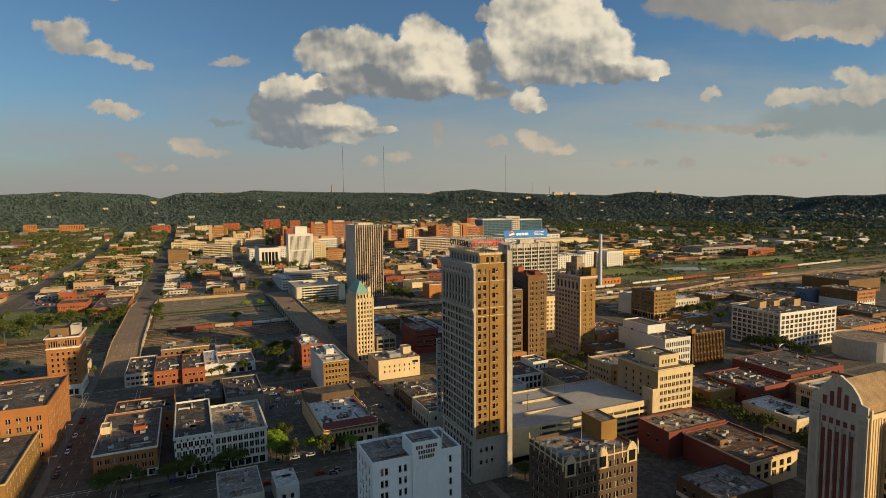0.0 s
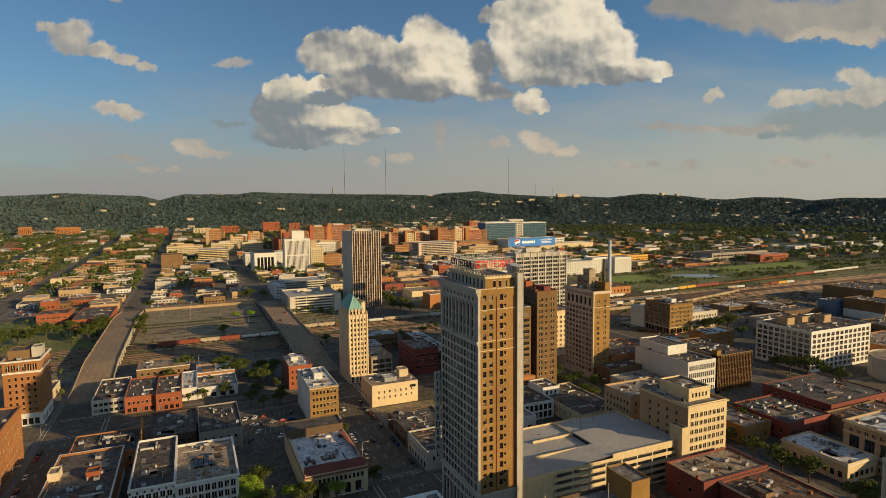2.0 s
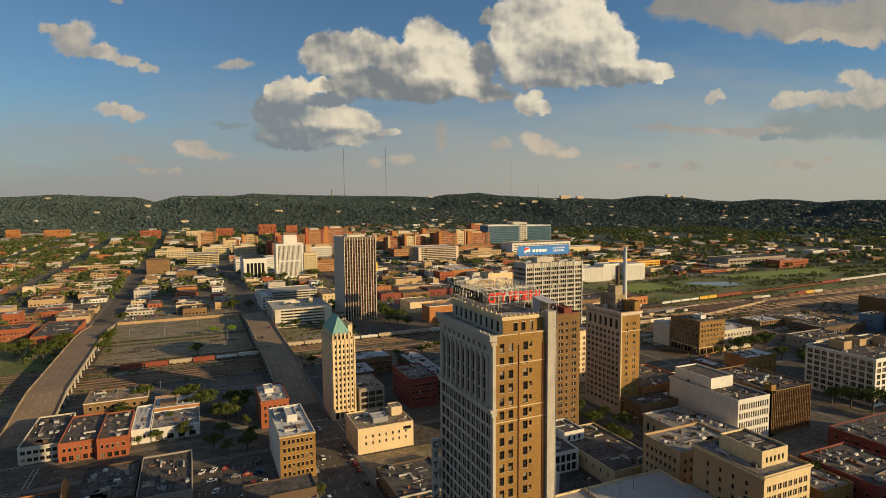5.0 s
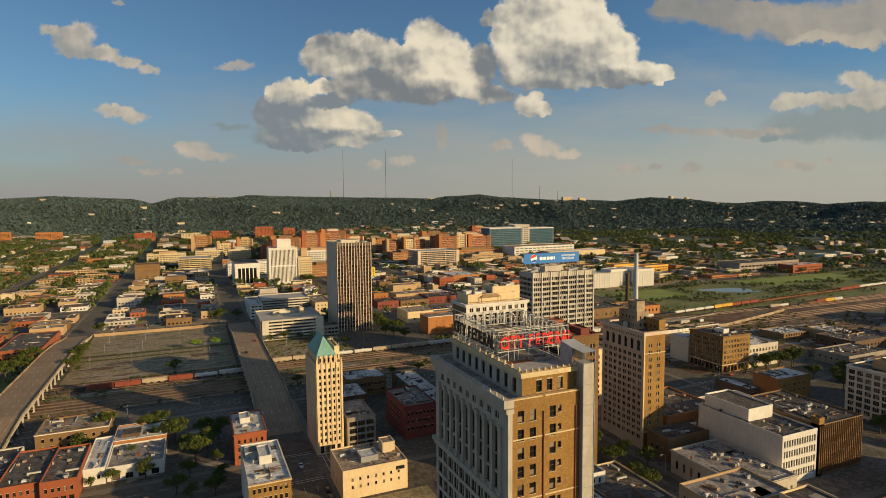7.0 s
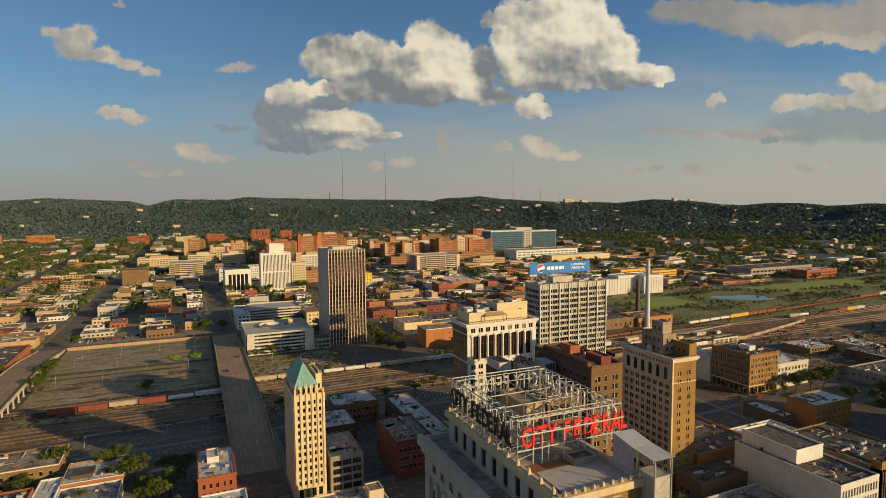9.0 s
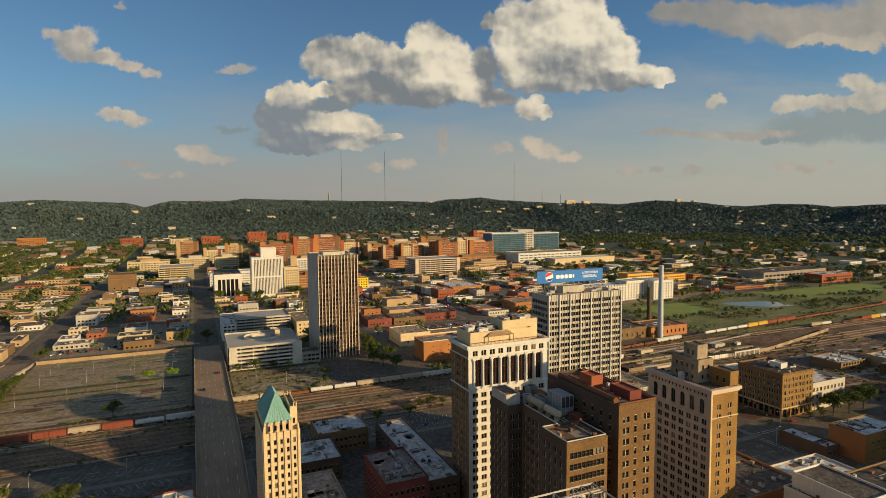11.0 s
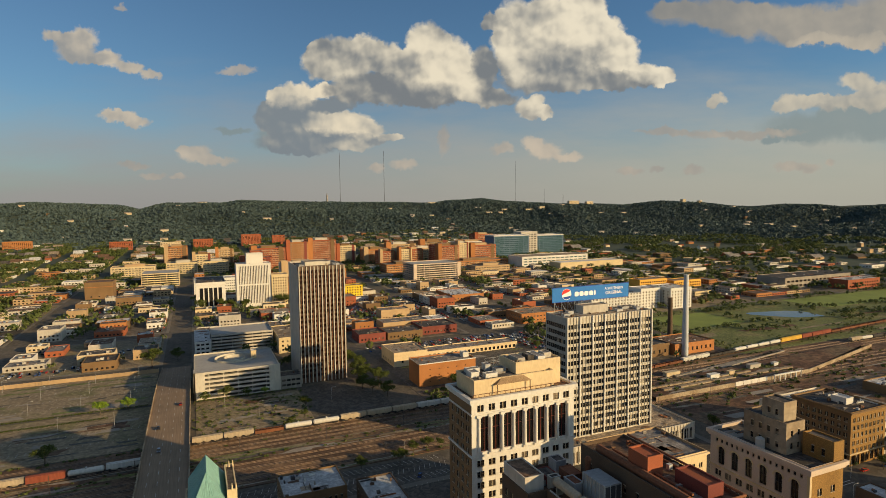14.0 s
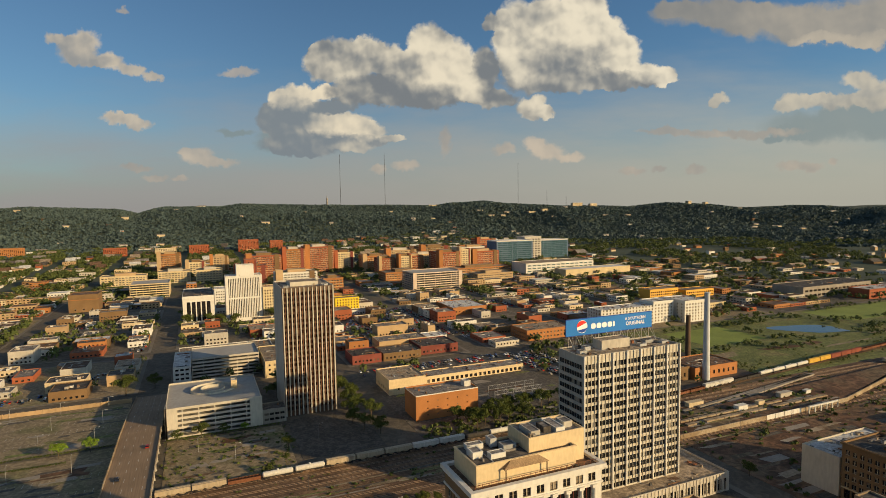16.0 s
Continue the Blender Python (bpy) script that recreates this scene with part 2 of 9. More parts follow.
def mat(name, col, rough=0.85, var=0.18, big=0.08, fine=1.2, metal=0.0, rnd=0.0, bump=0.0, spec=0.3, streak=0.0, second=None, secamt=0.5, stretch=None, grime=0.0):
    """A worn surface: large stains, fine grain, and a shade of its own for each object."""
    m = bpy.data.materials.new(name)
    m.use_nodes = True
    t = m.node_tree
    p = t.nodes["Principled BSDF"]
    L = t.links.new
    co = t.nodes.new("ShaderNodeTexCoord")
    src = co.outputs["Object"]
    n1 = t.nodes.new("ShaderNodeTexNoise")
    n1.inputs["Scale"].default_value, n1.inputs["Detail"].default_value = big, 5
    n2 = t.nodes.new("ShaderNodeTexNoise")
    n2.inputs["Scale"].default_value, n2.inputs["Detail"].default_value = fine, 4
    L(src, n1.inputs["Vector"])
    if stretch:
        mp = t.nodes.new("ShaderNodeMapping")
        mp.inputs["Scale"].default_value = stretch
        L(src, mp.inputs["Vector"])
        L(mp.outputs[0], n2.inputs["Vector"])
    elif streak:
        mp = t.nodes.new("ShaderNodeMapping")
        mp.inputs["Scale"].default_value = (1, 1, streak)
        L(src, mp.inputs["Vector"])
        L(mp.outputs[0], n2.inputs["Vector"])
    else:
        L(src, n2.inputs["Vector"])
    add = t.nodes.new("ShaderNodeMath")
    L(n1.outputs["Fac"], add.inputs[0])
    L(n2.outputs["Fac"], add.inputs[1])
    rng = t.nodes.new("ShaderNodeMapRange")
    rng.inputs["From Min"].default_value, rng.inputs["From Max"].default_value = 0.65, 1.35
    rng.inputs["To Min"].default_value, rng.inputs["To Max"].default_value = 1 - var, 1 + var
    L(add.outputs[0], rng.inputs["Value"])
    fac = rng.outputs[0]
    if rnd:
        oi = t.nodes.new("ShaderNodeObjectInfo")
        r2 = t.nodes.new("ShaderNodeMapRange")
        r2.inputs["To Min"].default_value, r2.inputs["To Max"].default_value = 1 - rnd, 1 + rnd
        L(oi.outputs["Random"], r2.inputs["Value"])
        mu = t.nodes.new("ShaderNodeMath")
        mu.operation = "MULTIPLY"
        L(fac, mu.inputs[0])
        L(r2.outputs[0], mu.inputs[1])
        fac = mu.outputs[0]
    if grime:
        n4 = t.nodes.new("ShaderNodeTexNoise")
        n4.inputs["Scale"].default_value, n4.inputs["Detail"].default_value, n4.inputs["Roughness"].default_value, n4.inputs["Distortion"].default_value = fine * 0.55, 8, 0.68, 1.2
        L(src, n4.inputs["Vector"])
        r4 = t.nodes.new("ShaderNodeMapRange")
        r4.inputs["From Min"].default_value, r4.inputs["From Max"].default_value = 0.44, 0.60
        r4.inputs["To Min"].default_value, r4.inputs["To Max"].default_value = 1 - grime, 1 + grime * 0.45
        L(n4.outputs["Fac"], r4.inputs["Value"])
        m4 = t.nodes.new("ShaderNodeMath")
        m4.operation = "MULTIPLY"
        L(fac, m4.inputs[0])
        L(r4.outputs[0], m4.inputs[1])
        fac = m4.outputs[0]
    sc = t.nodes.new("ShaderNodeVectorMath")
    sc.operation = "SCALE"
    sc.inputs[0].default_value = col
    if second:
        mx = t.nodes.new("ShaderNodeMix")
        mx.data_type = "RGBA"
        mx.inputs[6].default_value, mx.inputs[7].default_value = (*col, 1), (*second, 1)
        r3 = t.nodes.new("ShaderNodeMapRange")
        r3.inputs["From Min"].default_value, r3.inputs["From Max"].default_value = secamt - 0.08, secamt + 0.08
        L(n1.outputs["Fac"], r3.inputs["Value"])
        L(r3.outputs[0], mx.inputs[0])
        L(mx.outputs[2], sc.inputs[0])
    L(fac, sc.inputs["Scale"])
    L(sc.outputs[0], p.inputs["Base Color"])
    p.inputs["Roughness"].default_value, p.inputs["Metallic"].default_value = rough, metal
    p.inputs["Specular IOR Level"].default_value = spec
    if bump:
        b = t.nodes.new("ShaderNodeBump")
        b.inputs["Strength"].default_value, b.inputs["Distance"].default_value = 0.6, bump
        L(n2.outputs["Fac"], b.inputs["Height"])
        L(b.outputs[0], p.inputs["Normal"])
    MATS[name] = m
    return m


def glass_mat(name, dark, blind, share, rough=0.08):
    """Window glass seen from outside: dark rooms, and blinds behind some panes."""
    m = mat(name, dark, rough, 0.3, 0.5, 3.0, spec=0.6)
    t = m.node_tree
    p = t.nodes["Principled BSDF"]
    oi = t.nodes.new("ShaderNodeObjectInfo")
    ge = t.nodes.new("ShaderNodeNewGeometry")
    ad = t.nodes.new("ShaderNodeMath")
    ad.operation = "ADD"
    fr = t.nodes.new("ShaderNodeMath")
    fr.operation = "FRACT"
    ra = t.nodes.new("ShaderNodeMapRange")
    ra.inputs["From Min"].default_value, ra.inputs["From Max"].default_value = 1 - share, 1 - share * 0.4
    mx = t.nodes.new("ShaderNodeMix")
    mx.data_type = "RGBA"
    L = t.links.new
    L(oi.outputs["Random"], ad.inputs[0])
    L(ge.outputs["Random Per Island"], ad.inputs[1])
    L(ad.outputs[0], fr.inputs[0])
    L(fr.outputs[0], ra.inputs["Value"])
    L(ra.outputs[0], mx.inputs[0])
    old = p.inputs["Base Color"].links[0].from_socket
    L(old, mx.inputs[6])
    mx.inputs[7].default_value = (*blind, 1)
    L(mx.outputs[2], p.inputs["Base Color"])
    return m


# name, colour, then options
for row in [
    ("brick_gold", (0.30, 0.168, 0.05), dict(fine=5.0, streak=3, var=0.34, grime=0.28)),
    ("brick_brown", (0.19, 0.115, 0.055), dict(fine=2.0, streak=4, var=0.25, rnd=0.12)),
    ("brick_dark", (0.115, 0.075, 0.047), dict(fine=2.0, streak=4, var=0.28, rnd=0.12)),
    ("brick_orange", (0.37, 0.155, 0.055), dict(fine=2.0, streak=4, var=0.22, rnd=0.10)),
    ("brick_red", (0.31, 0.092, 0.043), dict(fine=2.0, streak=4, var=0.22, rnd=0.12)),
    ("brick_deepred", (0.20, 0.055, 0.04), dict(fine=2.0, streak=4, var=0.25, rnd=0.12)),
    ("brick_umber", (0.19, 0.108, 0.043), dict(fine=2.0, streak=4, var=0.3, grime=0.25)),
    ("town_lot", (0.185, 0.155, 0.11), dict(grime=0.4, big=0.03, fine=0.35, var=0.35, rnd=0.2, second=(0.115, 0.10, 0.08), secamt=0.5)),
    ("blue_panel", (0.12, 0.17, 0.24), dict(fine=1.0, var=0.2)),
    ("brick_tan", (0.42, 0.29, 0.16), dict(fine=2.0, streak=4, var=0.2, rnd=0.12)),
    ("brick_pink", (0.57, 0.455, 0.35), dict(fine=2.0, streak=4, var=0.2)),
    ("limestone", (0.44, 0.395, 0.32), dict(fine=1.0, var=0.2, streak=0.35)),
    ("stone_cream", (0.58, 0.46, 0.27), dict(fine=1.0, var=0.18, streak=0.35)),
    ("terracotta_cream", (0.64, 0.50, 0.30), dict(fine=1.2, var=0.15, streak=0.4)),
    ("white_stone", (0.63, 0.605, 0.54), dict(fine=1.0, var=0.14, streak=0.35)),
    ("white_paint", (0.62, 0.60, 0.54), dict(fine=0.9, var=0.14, streak=0.3, rnd=0.08)),
    ("pale_blue_paint", (0.76, 0.80, 0.79), dict(fine=0.9, var=0.08, streak=0.3)),
    ("beige", (0.56, 0.45, 0.29), dict(fine=1.0, var=0.16, streak=0.3, rnd=0.12)),
    ("concrete", (0.46, 0.42, 0.35), dict(fine=0.8, var=0.2, streak=0.3, rnd=0.08)),
    ("concrete_pale", (0.52, 0.475, 0.385), dict(fine=0.8, var=0.16, streak=0.3)),
    ("concrete_dark", (0.28, 0.245, 0.20), dict(fine=0.8, var=0.25, streak=0.3)),
    ("frame_dark", (0.07, 0.055, 0.045), dict(rough=0.5, rnd=0.3)),
    ("sill_stone", (0.42, 0.35, 0.25), dict(fine=2.0)),
    ("bronze", (0.13, 0.085, 0.052), dict(rough=0.5, var=0.2)),
    ("steel_white", (0.5, 0.48, 0.42), dict(rough=0.5, var=0.12, rnd=0.05)),
    ("steel_grey", (0.36, 0.36, 0.35), dict(rough=0.6, metal=0.0, var=0.2, rnd=0.2)),
    ("steel_dark", (0.06, 0.06, 0.06), dict(rough=0.6, var=0.2)),
    ("rust", (0.20, 0.08, 0.04), dict(rough=0.9, var=0.35, rnd=0.2)),
    ("copper_green", (0.22, 0.42, 0.36), dict(rough=0.6, var=0.22, streak=0.2)),
    ("roof_dark", (0.10, 0.086, 0.073), dict(grime=0.45, big=0.12, fine=0.6, var=0.4, rnd=0.3)),
    ("roof_grey", (0.25, 0.225, 0.20), dict(grime=0.4, big=0.12, fine=0.6, var=0.3, rnd=0.2)),
    ("roof_tan", (0.32, 0.25, 0.175), dict(grime=0.42, big=0.12, fine=0.6, var=0.3, rnd=0.2)),
    ("roof_white", (0.58, 0.57, 0.54), dict(grime=0.3, big=0.12, fine=0.6, var=0.2, rnd=0.12)),
    ("roof_brown", (0.17, 0.10, 0.06), dict(grime=0.5, big=0.12, fine=0.6, var=0.3, rnd=0.2)),
    ("tile_brown", (0.30, 0.20, 0.11), dict(big=0.3, fine=2.5, var=0.4)),
    ("deck", (0.36, 0.345, 0.315), dict(big=0.06, fine=0.5, var=0.16)),
    ("asphalt", (0.07, 0.06, 0.05), dict(grime=0.25, big=0.03, fine=0.5, var=0.3)),
    ("asphalt_lot", (0.115, 0.10, 0.08), dict(grime=0.4, big=0.05, fine=0.5, var=0.3, rnd=0.25)),
    ("sidewalk", (0.17, 0.15, 0.12), dict(big=0.1, fine=1.0, var=0.2)),
    ("viaduct_road", (0.25, 0.175, 0.11), dict(stretch=(3.0, 0.12, 1), big=0.05, fine=0.5, var=0.28)),
    ("ballast", (0.129, 0.077, 0.045), dict(stretch=(0.05, 1.1, 1), grime=0.35, big=0.035, fine=0.8, var=0.5, second=(0.20, 0.125, 0.07), secamt=0.5)),
    ("dirt", (0.165, 0.088, 0.048), dict(grime=0.45, big=0.022, fine=0.25, var=0.45, second=(0.16, 0.115, 0.065), secamt=0.55)),
    ("dry_lot", (0.288, 0.225, 0.140), dict(grime=0.32, big=0.03, fine=0.5, var=0.28, second=(0.17, 0.155, 0.07), secamt=0.57)),
    ("grass", (0.165, 0.185, 0.058), dict(grime=0.4, big=0.03, fine=0.6, var=0.35, second=(0.20, 0.175, 0.075), secamt=0.58)),
    ("lawn", (0.20, 0.245, 0.055), dict(big=0.03, fine=0.6, var=0.25)),
    ("marking", (0.55, 0.53, 0.48), dict(fine=2, var=0.25)),
    ("sleeper", (0.09, 0.066, 0.048), dict(big=0.05, fine=1.5, var=0.5)),
    ("wall_worn", (0.40, 0.32, 0.22), dict(big=0.09, fine=0.7, var=0.4, second=(0.22, 0.16, 0.10), secamt=0.5)),
    ("rail", (0.34, 0.24, 0.17), dict(rough=0.5, metal=0.5)),
    ("bark", (0.10, 0.075, 0.05), dict(fine=4)),
    ("black_paint_and_shade", (0.02, 0.02, 0.02), dict(rough=0.4)),
    ("sign_red", (0.72, 0.035, 0.03), dict(rough=0.4, var=0.1)),
    ("sign_blue", (0.015, 0.17, 0.50), dict(rough=0.4, var=0.12, big=0.05)),
    ("sign_deepblue", (0.01, 0.06, 0.30), dict(rough=0.4, var=0.08)),
    ("sign_white", (0.8, 0.8, 0.8), dict(rough=0.4, var=0.05)),
    ("yellow", (0.72, 0.50, 0.03), dict(rough=0.7)),
    ("orange_sheath", (0.68, 0.36, 0.06), dict(rough=0.7)),
    ("car_white", (0.75, 0.75, 0.75), dict(rough=0.25, spec=0.5, var=0.03)),
    ("car_dark", (0.03, 0.03, 0.035), dict(rough=0.25, spec=0.5, var=0.03)),
    ("car_silver", (0.38, 0.39, 0.40), dict(rough=0.25, metal=0.5, var=0.03)),
    ("car_red", (0.40, 0.03, 0.02), dict(rough=0.25, spec=0.5, var=0.03)),
    ("car_blue", (0.04, 0.08, 0.22), dict(rough=0.25, spec=0.5, var=0.03)),
    ("tyre", (0.02, 0.02, 0.02), dict(rough=0.9)),
    ("train_red", (0.24, 0.065, 0.038), dict(streak=0.2, var=0.3)),
    ("train_yellow", (0.60, 0.36, 0.06), dict(streak=0.2, var=0.25)),
    ("train_tan", (0.44, 0.36, 0.25), dict(streak=0.2, var=0.25)),
    ("train_black", (0.05, 0.045, 0.04), dict(streak=0.2, var=0.3)),
    ("train_white", (0.58, 0.56, 0.5), dict(streak=0.2, var=0.2)),
    ("water", (0.05, 0.07, 0.07), dict(rough=0.06, var=0.1, spec=0.6)),
    ("chimney_paint", (0.50, 0.52, 0.52), dict(streak=0.2, var=0.12)),
]:
    mat(row[0], row[1], **row[2])
glass_mat("glass", (0.013, 0.012, 0.012), (0.26, 0.21, 0.15), 0.16, 0.16)
glass_mat("glass_strip", (0.018, 0.019, 0.021), (0.36, 0.32, 0.25), 0.14, 0.16)
glass_mat("glass_office", (0.016, 0.017, 0.019), (0.40, 0.37, 0.31), 0.22, 0.16)
glass_mat("glass_green", (0.03, 0.085, 0.10), (0.06, 0.13, 0.14), 0.5, 0.05)


def leaf_mat(name, a, b):
    m = mat(name, a, 0.7, 0.35, 0.4, 2.0, spec=0.15)
    t = m.node_tree
    p = t.nodes["Principled BSDF"]
    ge = t.nodes.new("ShaderNodeNewGeometry")
    mx = t.nodes.new("ShaderNodeMix")
    mx.data_type = "RGBA"
    t.links.new(ge.outputs["Random Per Island"], mx.inputs[0])
    old = p.inputs["Base Color"].links[0].from_socket
    t.links.new(old, mx.inputs[6])
    mx.inputs[7].default_value = (*b, 1)
    t.links.new(mx.outputs[2], p.inputs["Base Color"])


leaf_mat("leaf", (0.045, 0.062, 0.014), (0.095, 0.115, 0.024))
leaf_mat("leaf_bright", (0.13, 0.21, 0.02), (0.22, 0.31, 0.035))
leaf_mat("leaf_far", (0.06, 0.082, 0.024), (0.105, 0.125, 0.036))
# ridge leaves tinted blue-grey: distance haze put into their colour
leaf_mat("leaf_hill_haze", (0.062, 0.094, 0.096), (0.078, 0.108, 0.096))


# ---------------------------------------------------------------- mesh helpers
class Geo:
    """Faces gathered into one mesh, each with a material slot."""

    def __init__(self):
        self.v, self.f, self.m = [], [], []

    def poly(self, pts, m=0):
        n = len(self.v)
        self.v += [tuple(p) for p in pts]
        self.f.append(tuple(range(n, n + len(pts))))
        self.m.append(m)

    def box(self, x0, y0, z0, x1, y1, z1, m=0, top=None, bottom=True):
        n = len(self.v)
        self.v += [(x0, y0, z0), (x1, y0, z0), (x1, y1, z0), (x0, y1, z0), (x0, y0, z1), (x1, y0, z1), (x1, y1, z1), (x0, y1, z1)]
        fs = [(0, 1, 5, 4), (1, 2, 6, 5), (2, 3, 7, 6), (3, 0, 4, 7), (4, 5, 6, 7)] + ([(3, 2, 1, 0)] if bottom else [])
        for k, q in enumerate(fs):
            self.f.append(tuple(n + i for i in q))
            self.m.append(top if (k == 4 and top is not None) else m)

    def ring(self, x0, y0, x1, y1, z0, z1, out, inn=0.0, m=0):
        """A band round a rectangle, out metres proud of it and inn metres deep into it."""
        a = [(x0 - out, y0 - out), (x1 + out, y0 - out), (x1 + out, y1 + out), (x0 - out, y1 + out)]
        b = [(x0 + inn, y0 + inn), (x1 - inn, y0 + inn), (x1 - inn, y1 - inn), (x0 + inn, y1 - inn)]
        for i in range(4):
            j = (i + 1) % 4
            self.poly([(*a[i], z0), (*a[j], z0), (*a[j], z1), (*a[i], z1)], m)
            self.poly([(*a[i], z1), (*a[j], z1), (*b[j], z1), (*b[i], z1)], m)
            self.poly([(*b[j], z0), (*b[i], z0), (*b[i], z1), (*b[j], z1)], m)
            self.poly([(*a[j], z0), (*a[i], z0), (*b[i], z0), (*b[j], z0)], m)

    def tube(self, p, q, r, n=6, m=0, r2=None, caps=True):
        p, q = Vector(p), Vector(q)
        d = (q - p).normalized()
        a = d.orthogonal().normalized()
        b = d.cross(a)
        k = len(self.v)
        r2 = r if r2 is None else r2
        for c, rr in ((p, r), (q, r2)):
            for i in range(n):
                w = 2 * math.pi * (i + 0.5) / n
                self.v.append(tuple(c + rr * (math.cos(w) * a + math.sin(w) * b)))
        for i in range(n):
            j = (i + 1) % n
            self.f.append((k + i, k + j, k + n + j, k + n + i))
            self.m.append(m)
        if caps:
            self.f += [tuple(k + n + i for i in range(n)), tuple(k + n - 1 - i for i in range(n))]
            self.m += [m, m]

    def mesh(self, name, mats):
        me = bpy.data.meshes.new(name)
        me.from_pydata(self.v, [], self.f)
        for x in mats:
            me.materials.append(MATS[x])
        if len(mats) > 1:
            me.polygons.foreach_set("material_index", self.m)
        me.update()
        return me


def part(name, geo, mats, parent, label="", loc=(0, 0, 0)):
    ob = new(name, geo.mesh(name, mats if isinstance(mats, (list, tuple)) else [mats]))
    ob.parent = parent
    ob.location = loc
    if label:
        tagged(ob, label)
    return ob


def thing(name, label, category, loc=(0, 0, 0), group="", kind=""):
    return tagged(_at(new(name), loc), label, category, group, kind)


def _at(ob, loc):
    ob.location = loc
    return ob


def solo(name, geo, mats, label, category, loc=(0, 0, 0), group="", kind=""):
    ob = new(name, geo.mesh(name, mats if isinstance(mats, (list, tuple)) else [mats]))
    ob.location = loc
    return tagged(ob, label, category, group, kind)


# ---------------------------------------------------------------- facades
SIDES = {"front": ((1, 0), (0, -1)), "right": ((0, 1), (1, 0)), "back": ((-1, 0), (0, 1)), "left": ((0, -1), (-1, 0))}
WINDOWS, ROOFS, TAKEN = {}, [], []


def grid(n, fl, w, h, z0, dz, m=1.2, kind="sash", depth=0.32, frame="frame_dark", glass="glass"):
    """n columns and fl floors of windows w by h; the first sill at z0, floors dz apart, m metres of plain wall at the ends."""
    return dict(n=n, fl=fl, w=w, h=h, z0=z0, dz=dz, m=m, kind=kind, depth=depth, frame=frame, glass=glass)


def relief(xs, zs, cells, back):
    """One closed sheet of rectangles, each at its own depth: cells gives depth and material of the cell (i, j)."""
    g, index = Geo(), {}

    def at(x, y, z):
        key = (round(x, 3), round(y, 3), round(z, 3))
        if key not in index:
            index[key] = len(g.v)
            g.v.append(key)
        return index[key]

    def face(pts, m):
        g.f.append(tuple(at(*p) for p in pts))
        g.m.append(m)
    n, k = len(xs) - 1, len(zs) - 1
    for i in range(n):
        for j in range(k):
            y, m = cells[i, j]
            x0, x1, z0, z1 = xs[i], xs[i + 1], zs[j], zs[j + 1]
            face([(x0, y, z0), (x1, y, z0), (x1, y, z1), (x0, y, z1)], m)
            for side in (0, 1):
                ii, jj = (i + 1, j) if side == 0 else (i, j + 1)
                y2, m2 = cells[ii, jj] if ii < n and jj < k else (back, m)
                if abs(y - y2) < 1e-4:
                    continue
                if y2 < y:
                    m = m2
                if side == 0:
                    q = [(x1, y, z0), (x1, y2, z0), (x1, y2, z1), (x1, y, z1)]
                else:
                    q = [(x0, y, z1), (x1, y, z1), (x1, y2, z1), (x0, y2, z1)]
                face(q, m)
                m = cells[i, j][1]
    for i in range(n):
        y = cells[i, 0][0]
        face([(xs[i], back, zs[0]), (xs[i + 1], back, zs[0]), (xs[i + 1], y, zs[0]), (xs[i], y, zs[0])], cells[i, 0][1])
    for j in range(k):
        y = cells[0, j][0]
        face([(xs[0], back, zs[j]), (xs[0], y, zs[j]), (xs[0], y, zs[j + 1]), (xs[0], back, zs[j + 1])], cells[0, j][1])
    return g


def window_mesh(w, h, kind, frame, glass):
    """Frame, panes, sill and head of one window as one relief; glass lies behind the frame."""
    key = (round(w, 2), round(h, 2), kind, frame, glass)
    if key in WINDOWS:
        return WINDOWS[key]
    t = 0.07
    k = {"sash": 1, "pair": 2, "triple": 3, "arch": 2, "plain": 1}.get(kind) or max(2, round(w / 1.4))
    bar = {"pair": 0.14, "strip": 0.05}.get(kind, 0.08)
    xs, solid = [0.0, t], [1, 0]
    for i in range(1, k):
        xs += [w * i / k - bar, w * i / k + bar]
        solid += [2, 0]
    xs += [w - t, w]
    solid.append(1)
    tall = kind in ("sash", "pair", "triple", "arch")
    mid = None if kind == "plain" else (h * 0.5 if tall else h * 0.65)
    zs, rows = ([-0.12, 0.0] if tall else [0.0]) + [t], (["sill"] if tall else []) + ["rail"]
    if mid:
        zs += [mid - 0.04, mid + 0.04]
        rows += ["low", "rail"]
    zs += [h - t, h]
    rows += ["high", "rail"]
    if kind == "sash":
        zs.append(h + 0.26)
        rows.append("head")
    cells = {}
    for i, s in enumerate(solid):
        for j, q in enumerate(rows):
            if q == "sill":
                cells[i, j] = (-0.38, 2)
            elif q == "head":
                cells[i, j] = (-0.36, 2)
            elif s == 2:
                cells[i, j] = (-0.2, 2 if kind == "pair" else 0)
            elif s == 1 or q == "rail":
                cells[i, j] = (-0.07, 0)
            else:
                cells[i, j] = (0.02 if q == "low" else -0.01, 1)
    WINDOWS[key] = relief(xs, zs, cells, 0.05).mesh("window", [frame, glass, "sill_stone"])
    return WINDOWS[key]


def rects(spec, width):
    out = []
    for s in spec if isinstance(spec, (list, tuple)) else ([spec] if spec else []):
        lo, hi = s["m"], width - s["m"]
        if "u0" in s:
            lo, hi = s["u0"], s["u1"]
        pitch = (hi - lo) / s["n"]
        for i in range(s["n"]):
            c = lo + pitch * (i + 0.5)
            for k in range(s["fl"]):
                z = s["z0"] + k * s["dz"]
                out.append((c - s["w"] / 2, c + s["w"] / 2, z, z + s["h"], s))
    return out


